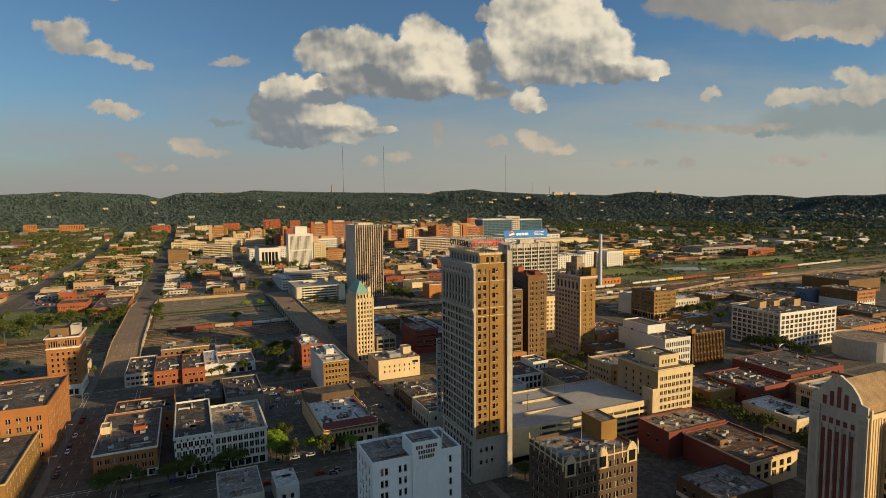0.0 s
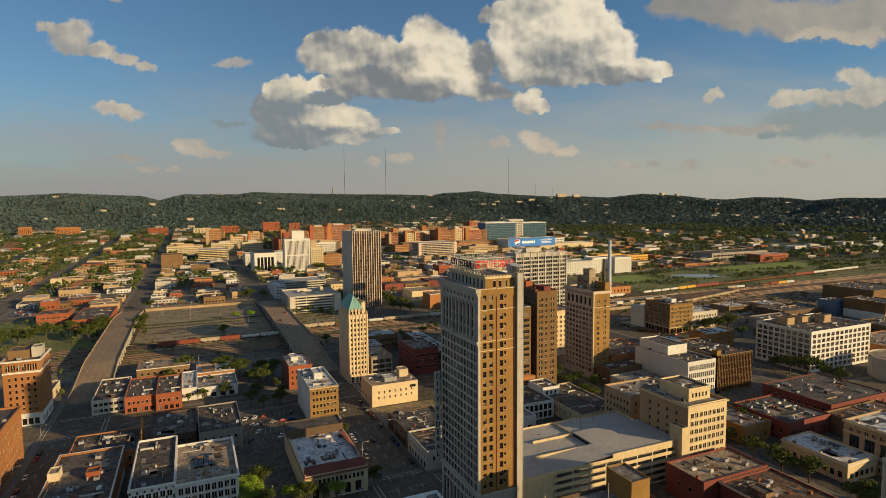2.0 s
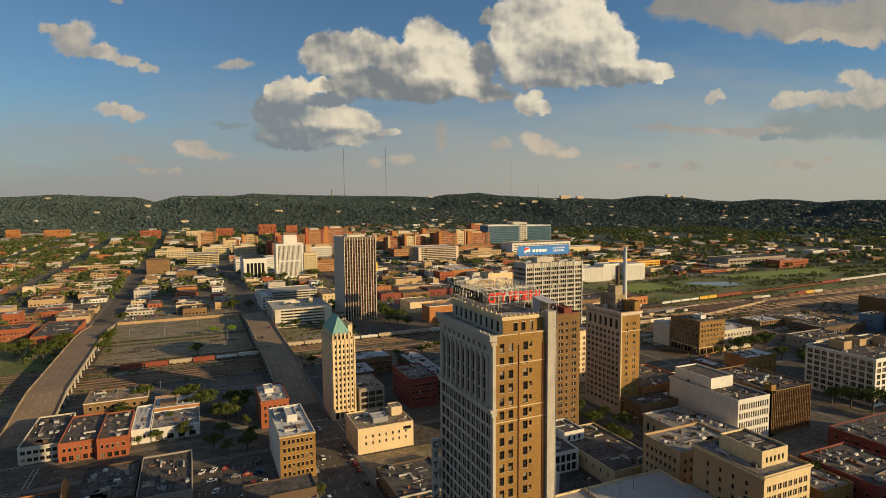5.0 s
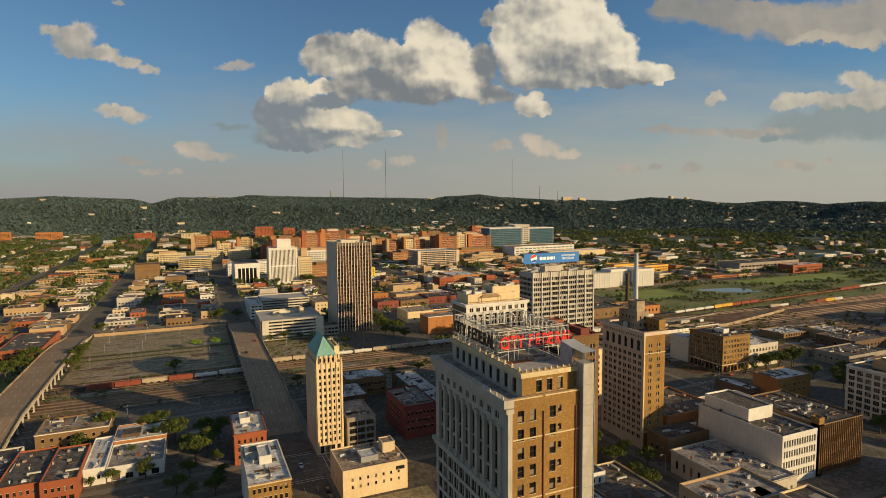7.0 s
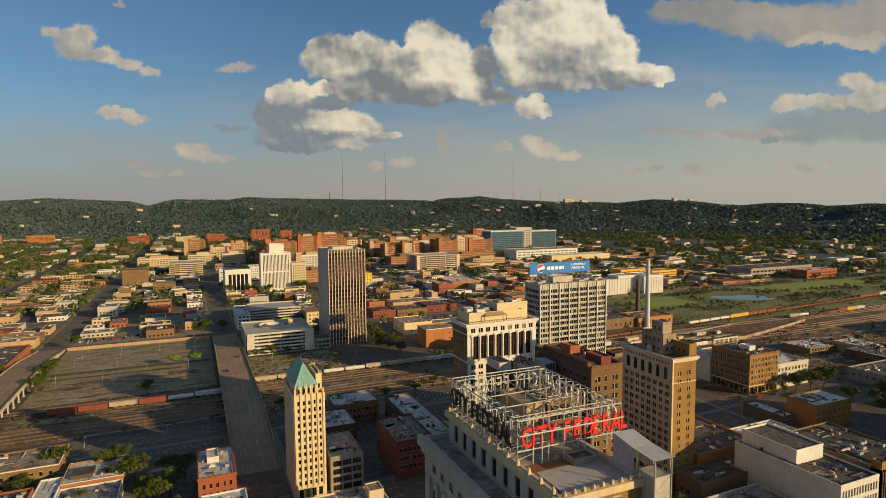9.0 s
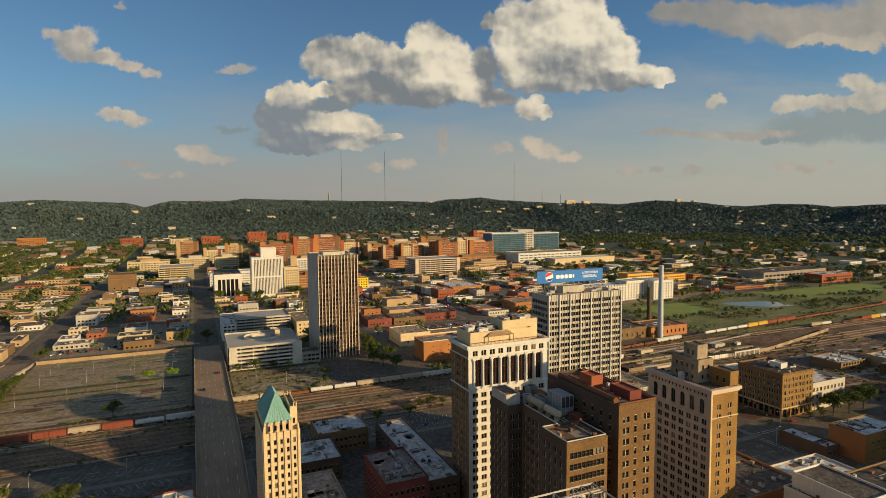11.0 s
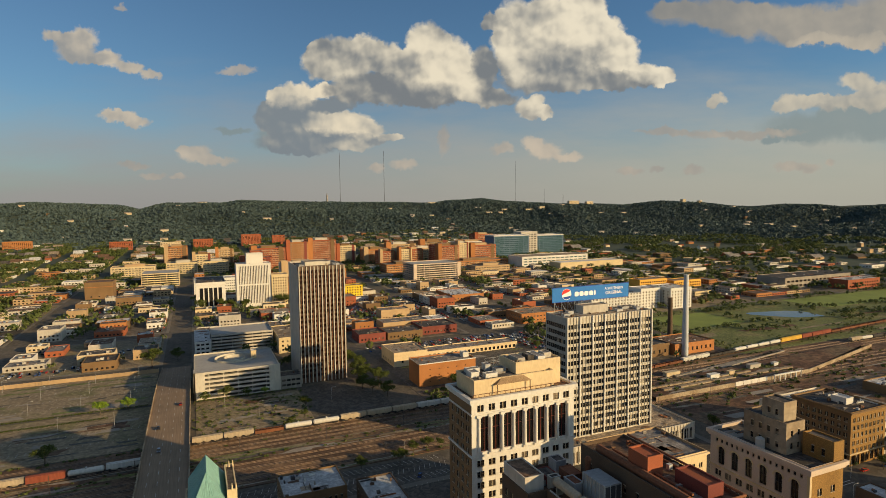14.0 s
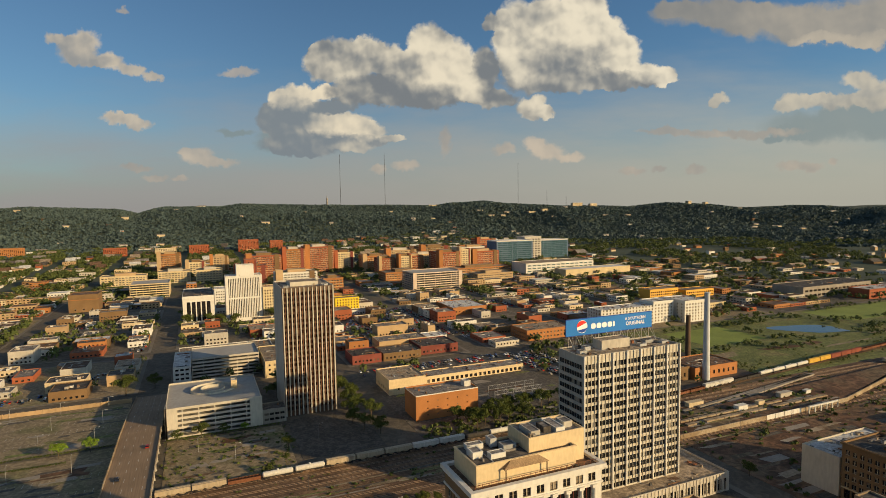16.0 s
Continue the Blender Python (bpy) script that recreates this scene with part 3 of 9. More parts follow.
def facade(g, p0, side, width, z0, z1, spec, bands, base=0, inset=(0.0, 0.0)):
    """Wall cells with real openings; returns where the windows go."""
    u, n = SIDES[side]
    rs = rects(spec, width)
    us = sorted({0.0, width, *[round(r[0], 3) for r in rs], *[round(r[1], 3) for r in rs]})
    zs = sorted({z0, z1, *[round(r[2], 3) for r in rs], *[round(r[3], 3) for r in rs], *[b[0] for b in bands if z0 < b[0] < z1], *[b[1] for b in bands if z0 < b[1] < z1]})
    holes = [(round(r[0], 3), round(r[1], 3), round(r[2], 3), round(r[3], 3)) for r in rs]
    ui, zi = {x: i for i, x in enumerate(us)}, {x: i for i, x in enumerate(zs)}
    solid = np.ones((len(us) - 1, len(zs) - 1), bool)
    for a, b, c, d in holes:
        solid[ui[a]:ui[b], zi[c]:zi[d]] = False

    def at(x, d, z):
        return (p0[0] + u[0] * x - n[0] * d, p0[1] + u[1] * x - n[1] * d, z)

    def slot(z):
        for k, b in enumerate(bands):
            if b[0] <= z < b[1]:
                return k + 1
        return base

    for j in range(len(zs) - 1):
        i, s = 0, slot((zs[j] + zs[j + 1]) / 2)
        while i < len(us) - 1:
            if solid[i, j]:
                k = i
                while k + 1 < len(us) - 1 and solid[k + 1, j]:
                    k += 1
                g.poly([at(us[i], 0, zs[j]), at(us[k + 1], 0, zs[j]), at(us[k + 1], 0, zs[j + 1]), at(us[i], 0, zs[j + 1])], s)
                i = k
            i += 1
    for (a, b, c, d), r in zip(holes, rs):
        e, s = r[4]["depth"], slot((c + d) / 2)
        g.poly([at(a, 0, c), at(a, e, c), at(a, e, d), at(a, 0, d)], s)
        g.poly([at(b, e, c), at(b, 0, c), at(b, 0, d), at(b, e, d)], s)
        g.poly([at(a, 0, c), at(b, 0, c), at(b, e, c), at(a, e, c)], s)
        g.poly([at(a, e, d), at(b, e, d), at(b, 0, d), at(a, 0, d)], s)
        if r[4]["kind"] == "dark":
            g.poly([at(a, e, c), at(b, e, c), at(b, e, d), at(a, e, d)], s)
    turn = math.atan2(u[1], u[0])
    return [(at(a, r[4]["depth"], c), turn, r) for (a, b, c, d), r in zip(holes, rs) if r[4]["kind"] != "dark"]


PANES = {}


def pane_window(s, parent, p, turn):
    """A window whose frame carries its panes and its sill as pieces of their own."""
    w, h, n = s["w"], s["h"], {"sash": 1, "pair": 2}[s["kind"]]
    key = (w, h, s["kind"], s["frame"], s["glass"])
    if key not in PANES:
        g = Geo()
        xs = [0.0] + [w * i / n for i in range(1, n)] + [w]
        for i, x in enumerate(xs):
            q = 0.12 if 0 < i < n else 0.08
            x0, x1 = max(0.0, x - q), min(w, x + q)
            g.box(x0, -0.2 if 0 < i < n else -0.07, 0, x1, 0.05, h)
        for z in (0.0, h * 0.5 - 0.04, h - 0.08):
            g.box(0, -0.06, z, w, 0.05, z + 0.08)
        pane, sill = Geo(), Geo()
        pane.box(0.06, -0.01, 0.06, w / n - 0.06, 0.03, h * 0.5 - 0.03)
        sill.box(-0.06, -0.38, -0.12, w + 0.06, 0.0, 0.0)
        PANES[key] = (g.mesh("window", [s["frame"]]), pane.mesh("pane", [s["glass"]]), sill.mesh("sill", ["sill_stone"]))
    frame_me, pane_me, sill_me = PANES[key]
    ob = new("window", frame_me)
    ob.parent, ob.location, ob.rotation_euler = parent, p, (0, 0, turn)
    for i in range(n):
        for j in (0, 1):
            q = new("pane", pane_me)
            q.parent, q.location = ob, (w * i / n, -0.03 * j, h * 0.5 * j)
    q = new("sill", sill_me)
    q.parent = ob


def place_windows(spots, parent, cap=300, split=0):
    for k, (p, turn, r) in enumerate(spots):
        if k >= cap:
            break
        s = r[4]
        if k < split and s["kind"] in ("sash", "pair"):
            pane_window(s, parent, p, turn)
            continue
        ob = bpy.data.objects.new("window", window_mesh(s["w"], s["h"], s["kind"], s["frame"], s["glass"]))
        scene.collection.objects.link(ob)
        ob.parent, ob.location, ob.rotation_euler = parent, p, (0, 0, turn)
    rest = spots[cap:]
    if rest:
        g = Geo()
        for p, turn, r in rest:
            s = r[4]
            c, d = math.cos(turn), math.sin(turn)
            for q in window_mesh(s["w"], s["h"], s["kind"], s["frame"], s["glass"]).polygons:
                me = WINDOWS[(round(s["w"], 2), round(s["h"], 2), s["kind"], s["frame"], s["glass"])]
                g.poly([(p[0] + c * me.vertices[i].co.x - d * me.vertices[i].co.y, p[1] + d * me.vertices[i].co.x + c * me.vertices[i].co.y, p[2] + me.vertices[i].co.z) for i in q.vertices], q.material_index)
        tagged(part("glazing", g, [s["frame"], s["glass"], "sill_stone"], parent), kind="stuff")


def shell(e, x0, y0, z0, x1, y1, h, wall, front=None, left=None, right=None, back=None, par=0.8, roof="roof_dark", bands=(), cornice=(), cap=10, faces=None, split=0):
    """Walls with openings, windows, parapet, roof and cornices of one block, from the building's corner; window heights count from z0."""
    w, d = x1 - x0, y1 - y0
    faces = faces or {}
    mats = [wall, *[q[2] for q in bands]]
    g, spots = Geo(), []
    for side, p, width, spec in (("front", (0, 0), w, front), ("right", (w, 0), d, right), ("back", (w, d), w, back), ("left", (0, d), d, left)):
        base = 0
        if side in faces:
            mats.append(faces[side])
            base = len(mats) - 1
        spots += facade(g, p, side, width, 0.0, h + par, spec, list(bands), base)
    t = 0.35
    a, b = [(0, 0), (w, 0), (w, d), (0, d)], [(t, t), (w - t, t), (w - t, d - t), (t, d - t)]
    for i in range(4):
        j = (i + 1) % 4
        g.poly([(*a[i], h + par), (*a[j], h + par), (*b[j], h + par), (*b[i], h + par)])
        g.poly([(*b[j], h - 0.1), (*b[i], h - 0.1), (*b[i], h + par), (*b[j], h + par)])
    at = (x0, y0, z0)
    part("wall", g, mats, e, "", at)
    r = Geo()
    r.poly([(t, t, h), (w - t, t, h), (w - t, d - t, h), (t, d - t, h)])
    part("roof", r, roof, e, "", at)
    for zc, hc, out, m in cornice:
        c = Geo()
        c.ring(0, 0, w, d, zc, zc + hc, out, 0.0, 0)
        if hc > 0.9:
            c.ring(0, 0, w, d, zc - hc * 0.6, zc - 0.02, out * 0.5, 0.0, 0)
        part("cornice", c, m, e, "", at)
    ROOFS.append((e.location.x + x0, e.location.y + y0, e.location.x + x1, e.location.y + y1, e.location.z + z0 + h))
    place_windows([((p[0] + x0, p[1] + y0, p[2] + z0), turn, r) for p, turn, r in spots], e, cap, split)
    return e


def building(name, label, x0, y0, x1, y1, h, wall, category="building", group="", z=0.0, **more):
    """A flat-roofed house under an Empty at its corner."""
    e = thing(name, label, category, (x0, y0, z), group)
    TAKEN.append((x0, y0, x1, y1))
    return shell(e, 0, 0, 0, x1 - x0, y1 - y0, h, wall, **more)


def block_on(e, name, x0, y0, z0, x1, y1, z1, wall, roof="roof_dark", par=0.5, label=""):
    """A penthouse or stair head on a roof, with its own parapet; coordinates from the building's corner."""
    g = Geo()
    g.box(x0, y0, z0, x1, y1, z1, 0, 1, bottom=False)
    g.ring(x0, y0, x1, y1, z1, z1 + par, 0.05, 0.3, 0)
    return part(name, g, [wall, roof], e, label)


def letters(body, size, depth, m, align="LEFT", bold=0.0, wide=1.0):
    """Solid letters as a mesh, standing in the xz plane."""
    cu = bpy.data.curves.new("letters", "FONT")
    cu.body, cu.size, cu.extrude, cu.align_x, cu.offset, cu.resolution_u = body, size, depth, align, bold, 2
    tmp = bpy.data.objects.new("letters", cu)
    scene.collection.objects.link(tmp)
    bpy.context.view_layer.update()
    me = bpy.data.meshes.new_from_object(tmp.evaluated_get(bpy.context.evaluated_depsgraph_get()))
    bpy.data.objects.remove(tmp)
    me.transform(Matrix.Diagonal((wide, 1, 1, 1)))
    me.transform(Matrix.Rotation(radians(90), 4, "X"))
    me.materials.clear()
    me.materials.append(MATS[m])
    return me


def letter_part(name, me, parent, loc, turn=0.0, label=""):
    ob = new(name, me)
    ob.parent, ob.location, ob.rotation_euler = parent, loc, (0, 0, turn)
    if label:
        tagged(ob, label)
    return ob


def quads(name, pts, mats, idx=None):
    """A mesh of loose quads from an array of shape (n, 4, 3)."""
    n = len(pts)
    me = bpy.data.meshes.new(name)
    me.vertices.add(4 * n)
    me.vertices.foreach_set("co", np.asarray(pts, np.float32).ravel())
    me.loops.add(4 * n)
    me.loops.foreach_set("vertex_index", np.arange(4 * n, dtype=np.int32))
    me.polygons.add(n)
    me.polygons.foreach_set("loop_start", np.arange(0, 4 * n, 4, dtype=np.int32))
    for m in mats:
        me.materials.append(MATS[m])
    if idx is not None:
        me.polygons.foreach_set("material_index", np.asarray(idx, np.int32))
    me.update(calc_edges=True)
    return me


def leaf_quads(centres, radii, per, size, rng, loose=0.45):
    """Leaf clumps round each centre: small quads that face roughly outward, in an uneven shell."""
    c = np.repeat(np.asarray(centres, float), per, axis=0)
    r = np.repeat(np.asarray(radii, float), per, axis=0)
    n = len(c)
    d = rng.normal(size=(n, 3))
    d /= np.linalg.norm(d, axis=1, keepdims=True)
    d[:, 2] = np.where(d[:, 2] < -0.35, -d[:, 2], d[:, 2])
    k = rng.uniform(0.55, 1.12, (n, 1))
    p = c + d * r * k
    nrm = d + rng.normal(size=(n, 3)) * loose
    nrm /= np.linalg.norm(nrm, axis=1, keepdims=True)
    a = np.cross(nrm, rng.normal(size=(n, 3)))
    a /= np.linalg.norm(a, axis=1, keepdims=True) + 1e-9
    b = np.cross(nrm, a)
    s = (r[:, :1] * size) * rng.uniform(0.6, 1.3, (n, 1))
    t = s * rng.uniform(0.5, 1.0, (n, 1))
    return np.stack([p - a * s - b * t, p + a * s - b * t * 0.6, p + a * s * 0.7 + b * t, p - a * s * 0.8 + b * t], axis=1)

# ---------------------------------------------------------------- land
RIDGE_AZ = [-60, -30, -13.5, -9.1, -5.8, -3.4, -2.1, -0.9, 0, 4.3, 5.9, 13.7, 19.2, 22.6, 24.3, 27.1, 29.3, 33.7, 39.6, 42.6, 46.1, 48, 49.8, 51.6, 54.2, 56, 58.2, 61.4, 80, 110]
RIDGE_Z = [140, 150, 154, 167, 158, 151, 128, 150, 162, 158, 170, 158, 155, 147, 163, 168, 153, 138, 128, 145, 131, 114, 110, 121, 117, 102, 115, 111, 110, 100]


def land(x, y):
    """Height of the ground: flat town, slow rise to the foot of the wooded ridge, then the ridge."""
    r, az = math.hypot(x, y), math.degrees(math.atan2(x, y))
    if r < 1500 or y < 300:
        return 0.0
    top = float(np.interp(az, RIDGE_AZ, RIDGE_Z))
    if r > 3900:
        top *= 0.96
    foot = min(1.0, max(0.0, (r - 1500) / 1000)) * 22
    k = min(1.0, max(0.0, (r - 2350) / 1050))
    k = k * k * (3 - 2 * k)
    fade = min(1.0, (y - 300) / 500)
    bumps = (noise.noise(Vector((x / 520, y / 420, 3.1))) * 130 + noise.noise(Vector((x / 210, y / 190, 5.2))) * 46) * k * (1 - k) * 2 + noise.noise(Vector((x / 130, y / 130, 7.7))) * 4 * k
    return (foot * (1 - k) + top * k + bumps) * fade


def sheet(name, xs, ys, m, label, category):
    g = Geo()
    g.v = [(x, y, land(x, y)) for y in ys for x in xs]
    n = len(xs)
    g.f = [(j * n + i, j * n + i + 1, (j + 1) * n + i + 1, (j + 1) * n + i) for j in range(len(ys) - 1) for i in range(n - 1)]
    g.m = [0] * len(g.f)
    return solo(name, g, m, label, category, kind="structure")


def land_mat():
    m = mat("land", (0.125, 0.105, 0.078), 0.9, 0.3, 0.02, 0.3, grime=0.25)
    t = m.node_tree
    p = t.nodes["Principled BSDF"]
    L = t.links.new
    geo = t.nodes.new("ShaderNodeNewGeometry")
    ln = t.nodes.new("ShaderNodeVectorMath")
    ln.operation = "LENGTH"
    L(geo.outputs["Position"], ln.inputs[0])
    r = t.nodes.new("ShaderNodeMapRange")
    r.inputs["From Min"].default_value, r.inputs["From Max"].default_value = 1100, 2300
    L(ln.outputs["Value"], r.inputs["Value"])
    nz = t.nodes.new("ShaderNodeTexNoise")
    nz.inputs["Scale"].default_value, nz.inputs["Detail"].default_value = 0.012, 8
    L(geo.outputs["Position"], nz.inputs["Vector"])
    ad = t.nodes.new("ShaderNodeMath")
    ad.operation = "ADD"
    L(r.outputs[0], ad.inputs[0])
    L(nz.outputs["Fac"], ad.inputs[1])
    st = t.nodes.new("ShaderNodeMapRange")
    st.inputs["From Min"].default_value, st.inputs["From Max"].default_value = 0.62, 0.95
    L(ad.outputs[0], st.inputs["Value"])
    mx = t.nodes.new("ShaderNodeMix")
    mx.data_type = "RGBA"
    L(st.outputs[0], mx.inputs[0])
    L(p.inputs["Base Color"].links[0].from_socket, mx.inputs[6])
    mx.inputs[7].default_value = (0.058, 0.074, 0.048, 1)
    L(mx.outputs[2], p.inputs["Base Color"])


land_mat()


def steps(*runs):
    out = []
    for a, b, s in runs:
        out += list(np.arange(a, b, s))
    return [float(v) for v in out] + [float(runs[-1][1])]


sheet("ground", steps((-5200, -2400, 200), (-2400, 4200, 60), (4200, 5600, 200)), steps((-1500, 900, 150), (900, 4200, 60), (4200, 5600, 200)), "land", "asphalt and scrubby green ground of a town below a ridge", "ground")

# streets run along y, avenues along x
STREETS = [(-653, -630), (-505, -482), (-357, -334), (-209, -186), (-63, -40), (86, 109), (235, 258), (382, 405), (530, 553), (678, 701), (826, 849), (974, 997), (1122, 1145)]
NORTH = [(-40, -16), (105, 130), (250, 275), (396, 420), (512, 536)]
SOUTH = [(784, 802), (930, 948), (1078, 1096), (1226, 1244), (1374, 1392), (1522, 1540)]


def slab(name, x0, y0, x1, y1, z0, z1, m, label, category, kind="structure"):
    g = Geo()
    g.box(0, 0, z0, x1 - x0, y1 - y0, z1, bottom=False)
    return solo(name, g, m, label, category, (x0, y0, 0), kind=kind)


for (a, b), (c, d) in zip(STREETS, STREETS[1:]):
    for lst in (NORTH, SOUTH):
        for (e, f), (g2, h2) in zip(lst, lst[1:]):
            if lst is NORTH and d > 900:
                continue
            if lst is NORTH and b > 400 and e > 390:
                continue
            slab("pavement", b, f, c, g2, 0, 0.15, "sidewalk", "grey concrete pavement with a raised kerb round a town block", "pavement")
            if lst is NORTH:
                slab("yard", b + 4, f + 4, c - 4, g2 - 4, 0.1, 0.17, "asphalt_lot", "worn asphalt yard inside a town block", "yard")
            else:
                slab("yard", b + 3, f + 3, c - 3, g2 - 3, 0.1, 0.17, random.choice(["asphalt_lot", "town_lot", "town_lot", "town_lot", "dry_lot"]), "patchy asphalt and dry grass yard inside a town block", "yard")


def dashes(name, x0, y0, x1, y1, n, w, z, label):
    """Painted lane dashes between two points."""
    g = Geo()
    along_y = abs(y1 - y0) > abs(x1 - x0)
    for i in range(n):
        for a, b in ((i / n, (i + 0.42) / n),):
            if along_y:
                g.box(x0 - w / 2, y0 + (y1 - y0) * a, z, x0 + w / 2, y0 + (y1 - y0) * b, z + 0.012, bottom=False)
            else:
                g.box(x0 + (x1 - x0) * a, y0 - w / 2, z, x0 + (x1 - x0) * b, y0 + w / 2, z + 0.012, bottom=False)
    solo(name, g, "marking", label, "road marking", kind="structure")


for a, b in STREETS[3:8]:
    for q in (0.25, 0.5, 0.75):
        dashes("lane_marking", a + (b - a) * q, 132, a, 394, 22, 0.16, 0.006, "white dashed lane line worn on the asphalt")
for a, b in NORTH[1:]:
    for q in (0.33, 0.66):
        dashes("lane_marking", -180, a + (b - a) * q, 380, a, 44, 0.16, 0.006, "white dashed lane line worn on the asphalt")
cw = Geo()
for sx0, sx1 in STREETS[3:8]:
    for ay0, ay1 in NORTH[1:4]:
        for k in range(2):
            for yy in (ay0 - 3.2, ay1 + 3.0):
                cw.box(sx0 + 1, yy + k * 2.0, 0.006, sx1 - 1, yy + k * 2.0 + 0.3, 0.018, bottom=False)
            for xx in (sx0 - 3.2, sx1 + 3.0):
                cw.box(xx + k * 2.0, ay0 + 1, 0.006, xx + k * 2.0 + 0.3, ay1 - 1, 0.018, bottom=False)
solo("crosswalk_lines", cw, "marking", "pale painted crosswalk lines at the street corners", "road marking", kind="structure")

# ---------------------------------------------------------------- railway
slab("railway_bed", -900, 541, 1500, 612, 0, 0.3, "ballast", "rust-brown ballast bed under many railway tracks", "railway")
slab("parking_ground", -38, 536.5, 86, 541, 0, 0.12, "asphalt_lot", "worn asphalt strip beside the railway", "parking lot")
rails = Geo()
ties = Geo()
TRACKS = [549, 555, 562, 568.5, 588, 593.5, 600, 606]
for ty in TRACKS:
    for off in (-0.72, 0.72):
        rails.box(-800, ty + off - 0.07, 0.3, 1400, ty + off + 0.07, 0.52, bottom=False)
    for k in range(int(2200 / 22)):
        if random.random() < 0.8:
            ties.box(-800 + k * 22, ty - 1.25, 0.3, -778 + k * 22, ty + 1.25, 0.35, bottom=False)
solo("railway_tracks", rails, "rail", "rusty steel rails running side by side on ballast", "railway track", kind="structure")
solo("track_beds", ties, "sleeper", "darker sleeper strips under the rails", "railway track", kind="structure")

# lots along the tracks
slab("parking_lot", -38, 424, 84, 508, 0.1, 0.18, "asphalt_lot", "dark asphalt parking yard beside old warehouses", "parking lot")
slab("dry_lot", -38, 614, 84, 690, 0, 0.16, "dry_lot", "dusty empty gravel lot with tyre tracks beside the railway", "lot")
slab("parking_lot", -38, 694, 84, 780, 0, 0.16, "dry_lot", "faded empty parking lot with light poles", "parking lot")
slab("parking_lot", 112, 614, 182, 684, 0, 0.16, "dry_lot", "dusty gravel lot below a parking garage", "lot")
slab("parking_lot", 186, 622, 236, 690, 0, 0.16, "asphalt_lot", "grey fenced parking lot beside the railway", "parking lot")
slab("parking_lot", 260, 620, 400, 780, 0, 0.14, "asphalt_lot", "patched asphalt yard among low warehouses", "lot")
slab("parking_lot", 112, 500, 235, 538, 0, 0.12, "asphalt_lot", "worn parking yard behind brick houses", "parking lot")
slab("dirt_lot", 400, 440, 760, 541, 0, 0.14, "dirt", "reddish bare dirt lot beside the embankment", "lot")
slab("dirt_lot", -420, 424, -68, 538, 0, 0.14, "dry_lot", "dry grassy ground beside the railway", "lot")
slab("dirt_lot", -420, 614, -68, 780, 0, 0.14, "grass", "rough grass and bare earth beside the viaduct", "lot")
slab("park_lawn", 566, 690, 1420, 800, 0, 0.2, "grass", "green park meadow beyond the railway", "park")
slab("park_ground", 566, 614, 1420, 690, 0, 0.17, "grass", "scrubby green slope beside the railway", "park")
slab("park_lawn", 606, 712, 690, 776, 0.1, 0.26, "lawn", "bright mown lawn in a park", "park")
slab("park_lawn", 860, 730, 1100, 792, 0.1, 0.26, "lawn", "bright mown lawn in a park", "park")
pond = Geo()
ring = [(772 + 34 * math.cos(a) * (1 + 0.18 * math.sin(3 * a)) - 12 * math.sin(a), 722 + 30 * math.sin(a) * (1 + 0.2 * math.cos(2 * a)) - 8 * math.cos(a), 0.3) for a in np.linspace(0, 2 * math.pi, 40)[:-1]]
pond.poly(ring)
pond.poly([(p[0] * 1.0, p[1], 0.05) for p in reversed(ring)])
solo("pond", pond, "water", "still dark pond in a green park", "pond", kind="structure")

lot_lines = Geo()
for k in range(34):
    for (ax, ay, ln, sl) in ((-34 + k * 3.4, 520, 5.0, 2.2), (-34 + k * 3.4, 500, 5.0, -2.2)):
        lot_lines.poly([(ax, ay, 0.21), (ax + 0.14, ay, 0.21), (ax + 0.14 + sl, ay + ln, 0.21), (ax + sl, ay + ln, 0.21)])
for k in range(24):
    for ay, sl in ((504, 1.6), (514, -1.6), (523, 1.6), (532, -1.6)):
        x = 176.5 + k * 2.9
        if x < 232:
            lot_lines.poly([(x, ay, 0.15), (x + 0.2, ay, 0.15), (x + 0.2 + sl, ay + 5, 0.15), (x + sl, ay + 5, 0.15)])
for k in range(18):
    for ay in (524, 531):
        lot_lines.poly([(114 + k * 3.2, ay, 0.15), (114.14 + k * 3.2, ay, 0.15), (115.6 + k * 3.2, ay + 5, 0.15), (115.46 + k * 3.2, ay + 5, 0.15)])
for k in range(30):
    for ay in (712, 730, 748, 766, 630, 650):
        lot_lines.poly([(-34 + k * 3.9, ay, 0.17), (-33.88 + k * 3.9, ay, 0.17), (-33.88 + k * 3.9, ay + 5, 0.17), (-34 + k * 3.9, ay + 5, 0.17)])
for k in range(12):
    for ay in (345, 356, 367, 378):
        lot_lines.poly([(36 + k * 2.6, ay, 0.21), (36.13 + k * 2.6, ay, 0.21), (36.9 + k * 2.6, ay + 5, 0.21), (36.77 + k * 2.6, ay + 5, 0.21)])
solo("bay_lines", lot_lines, "marking", "white painted bay lines on the parking lots", "road marking", kind="structure")


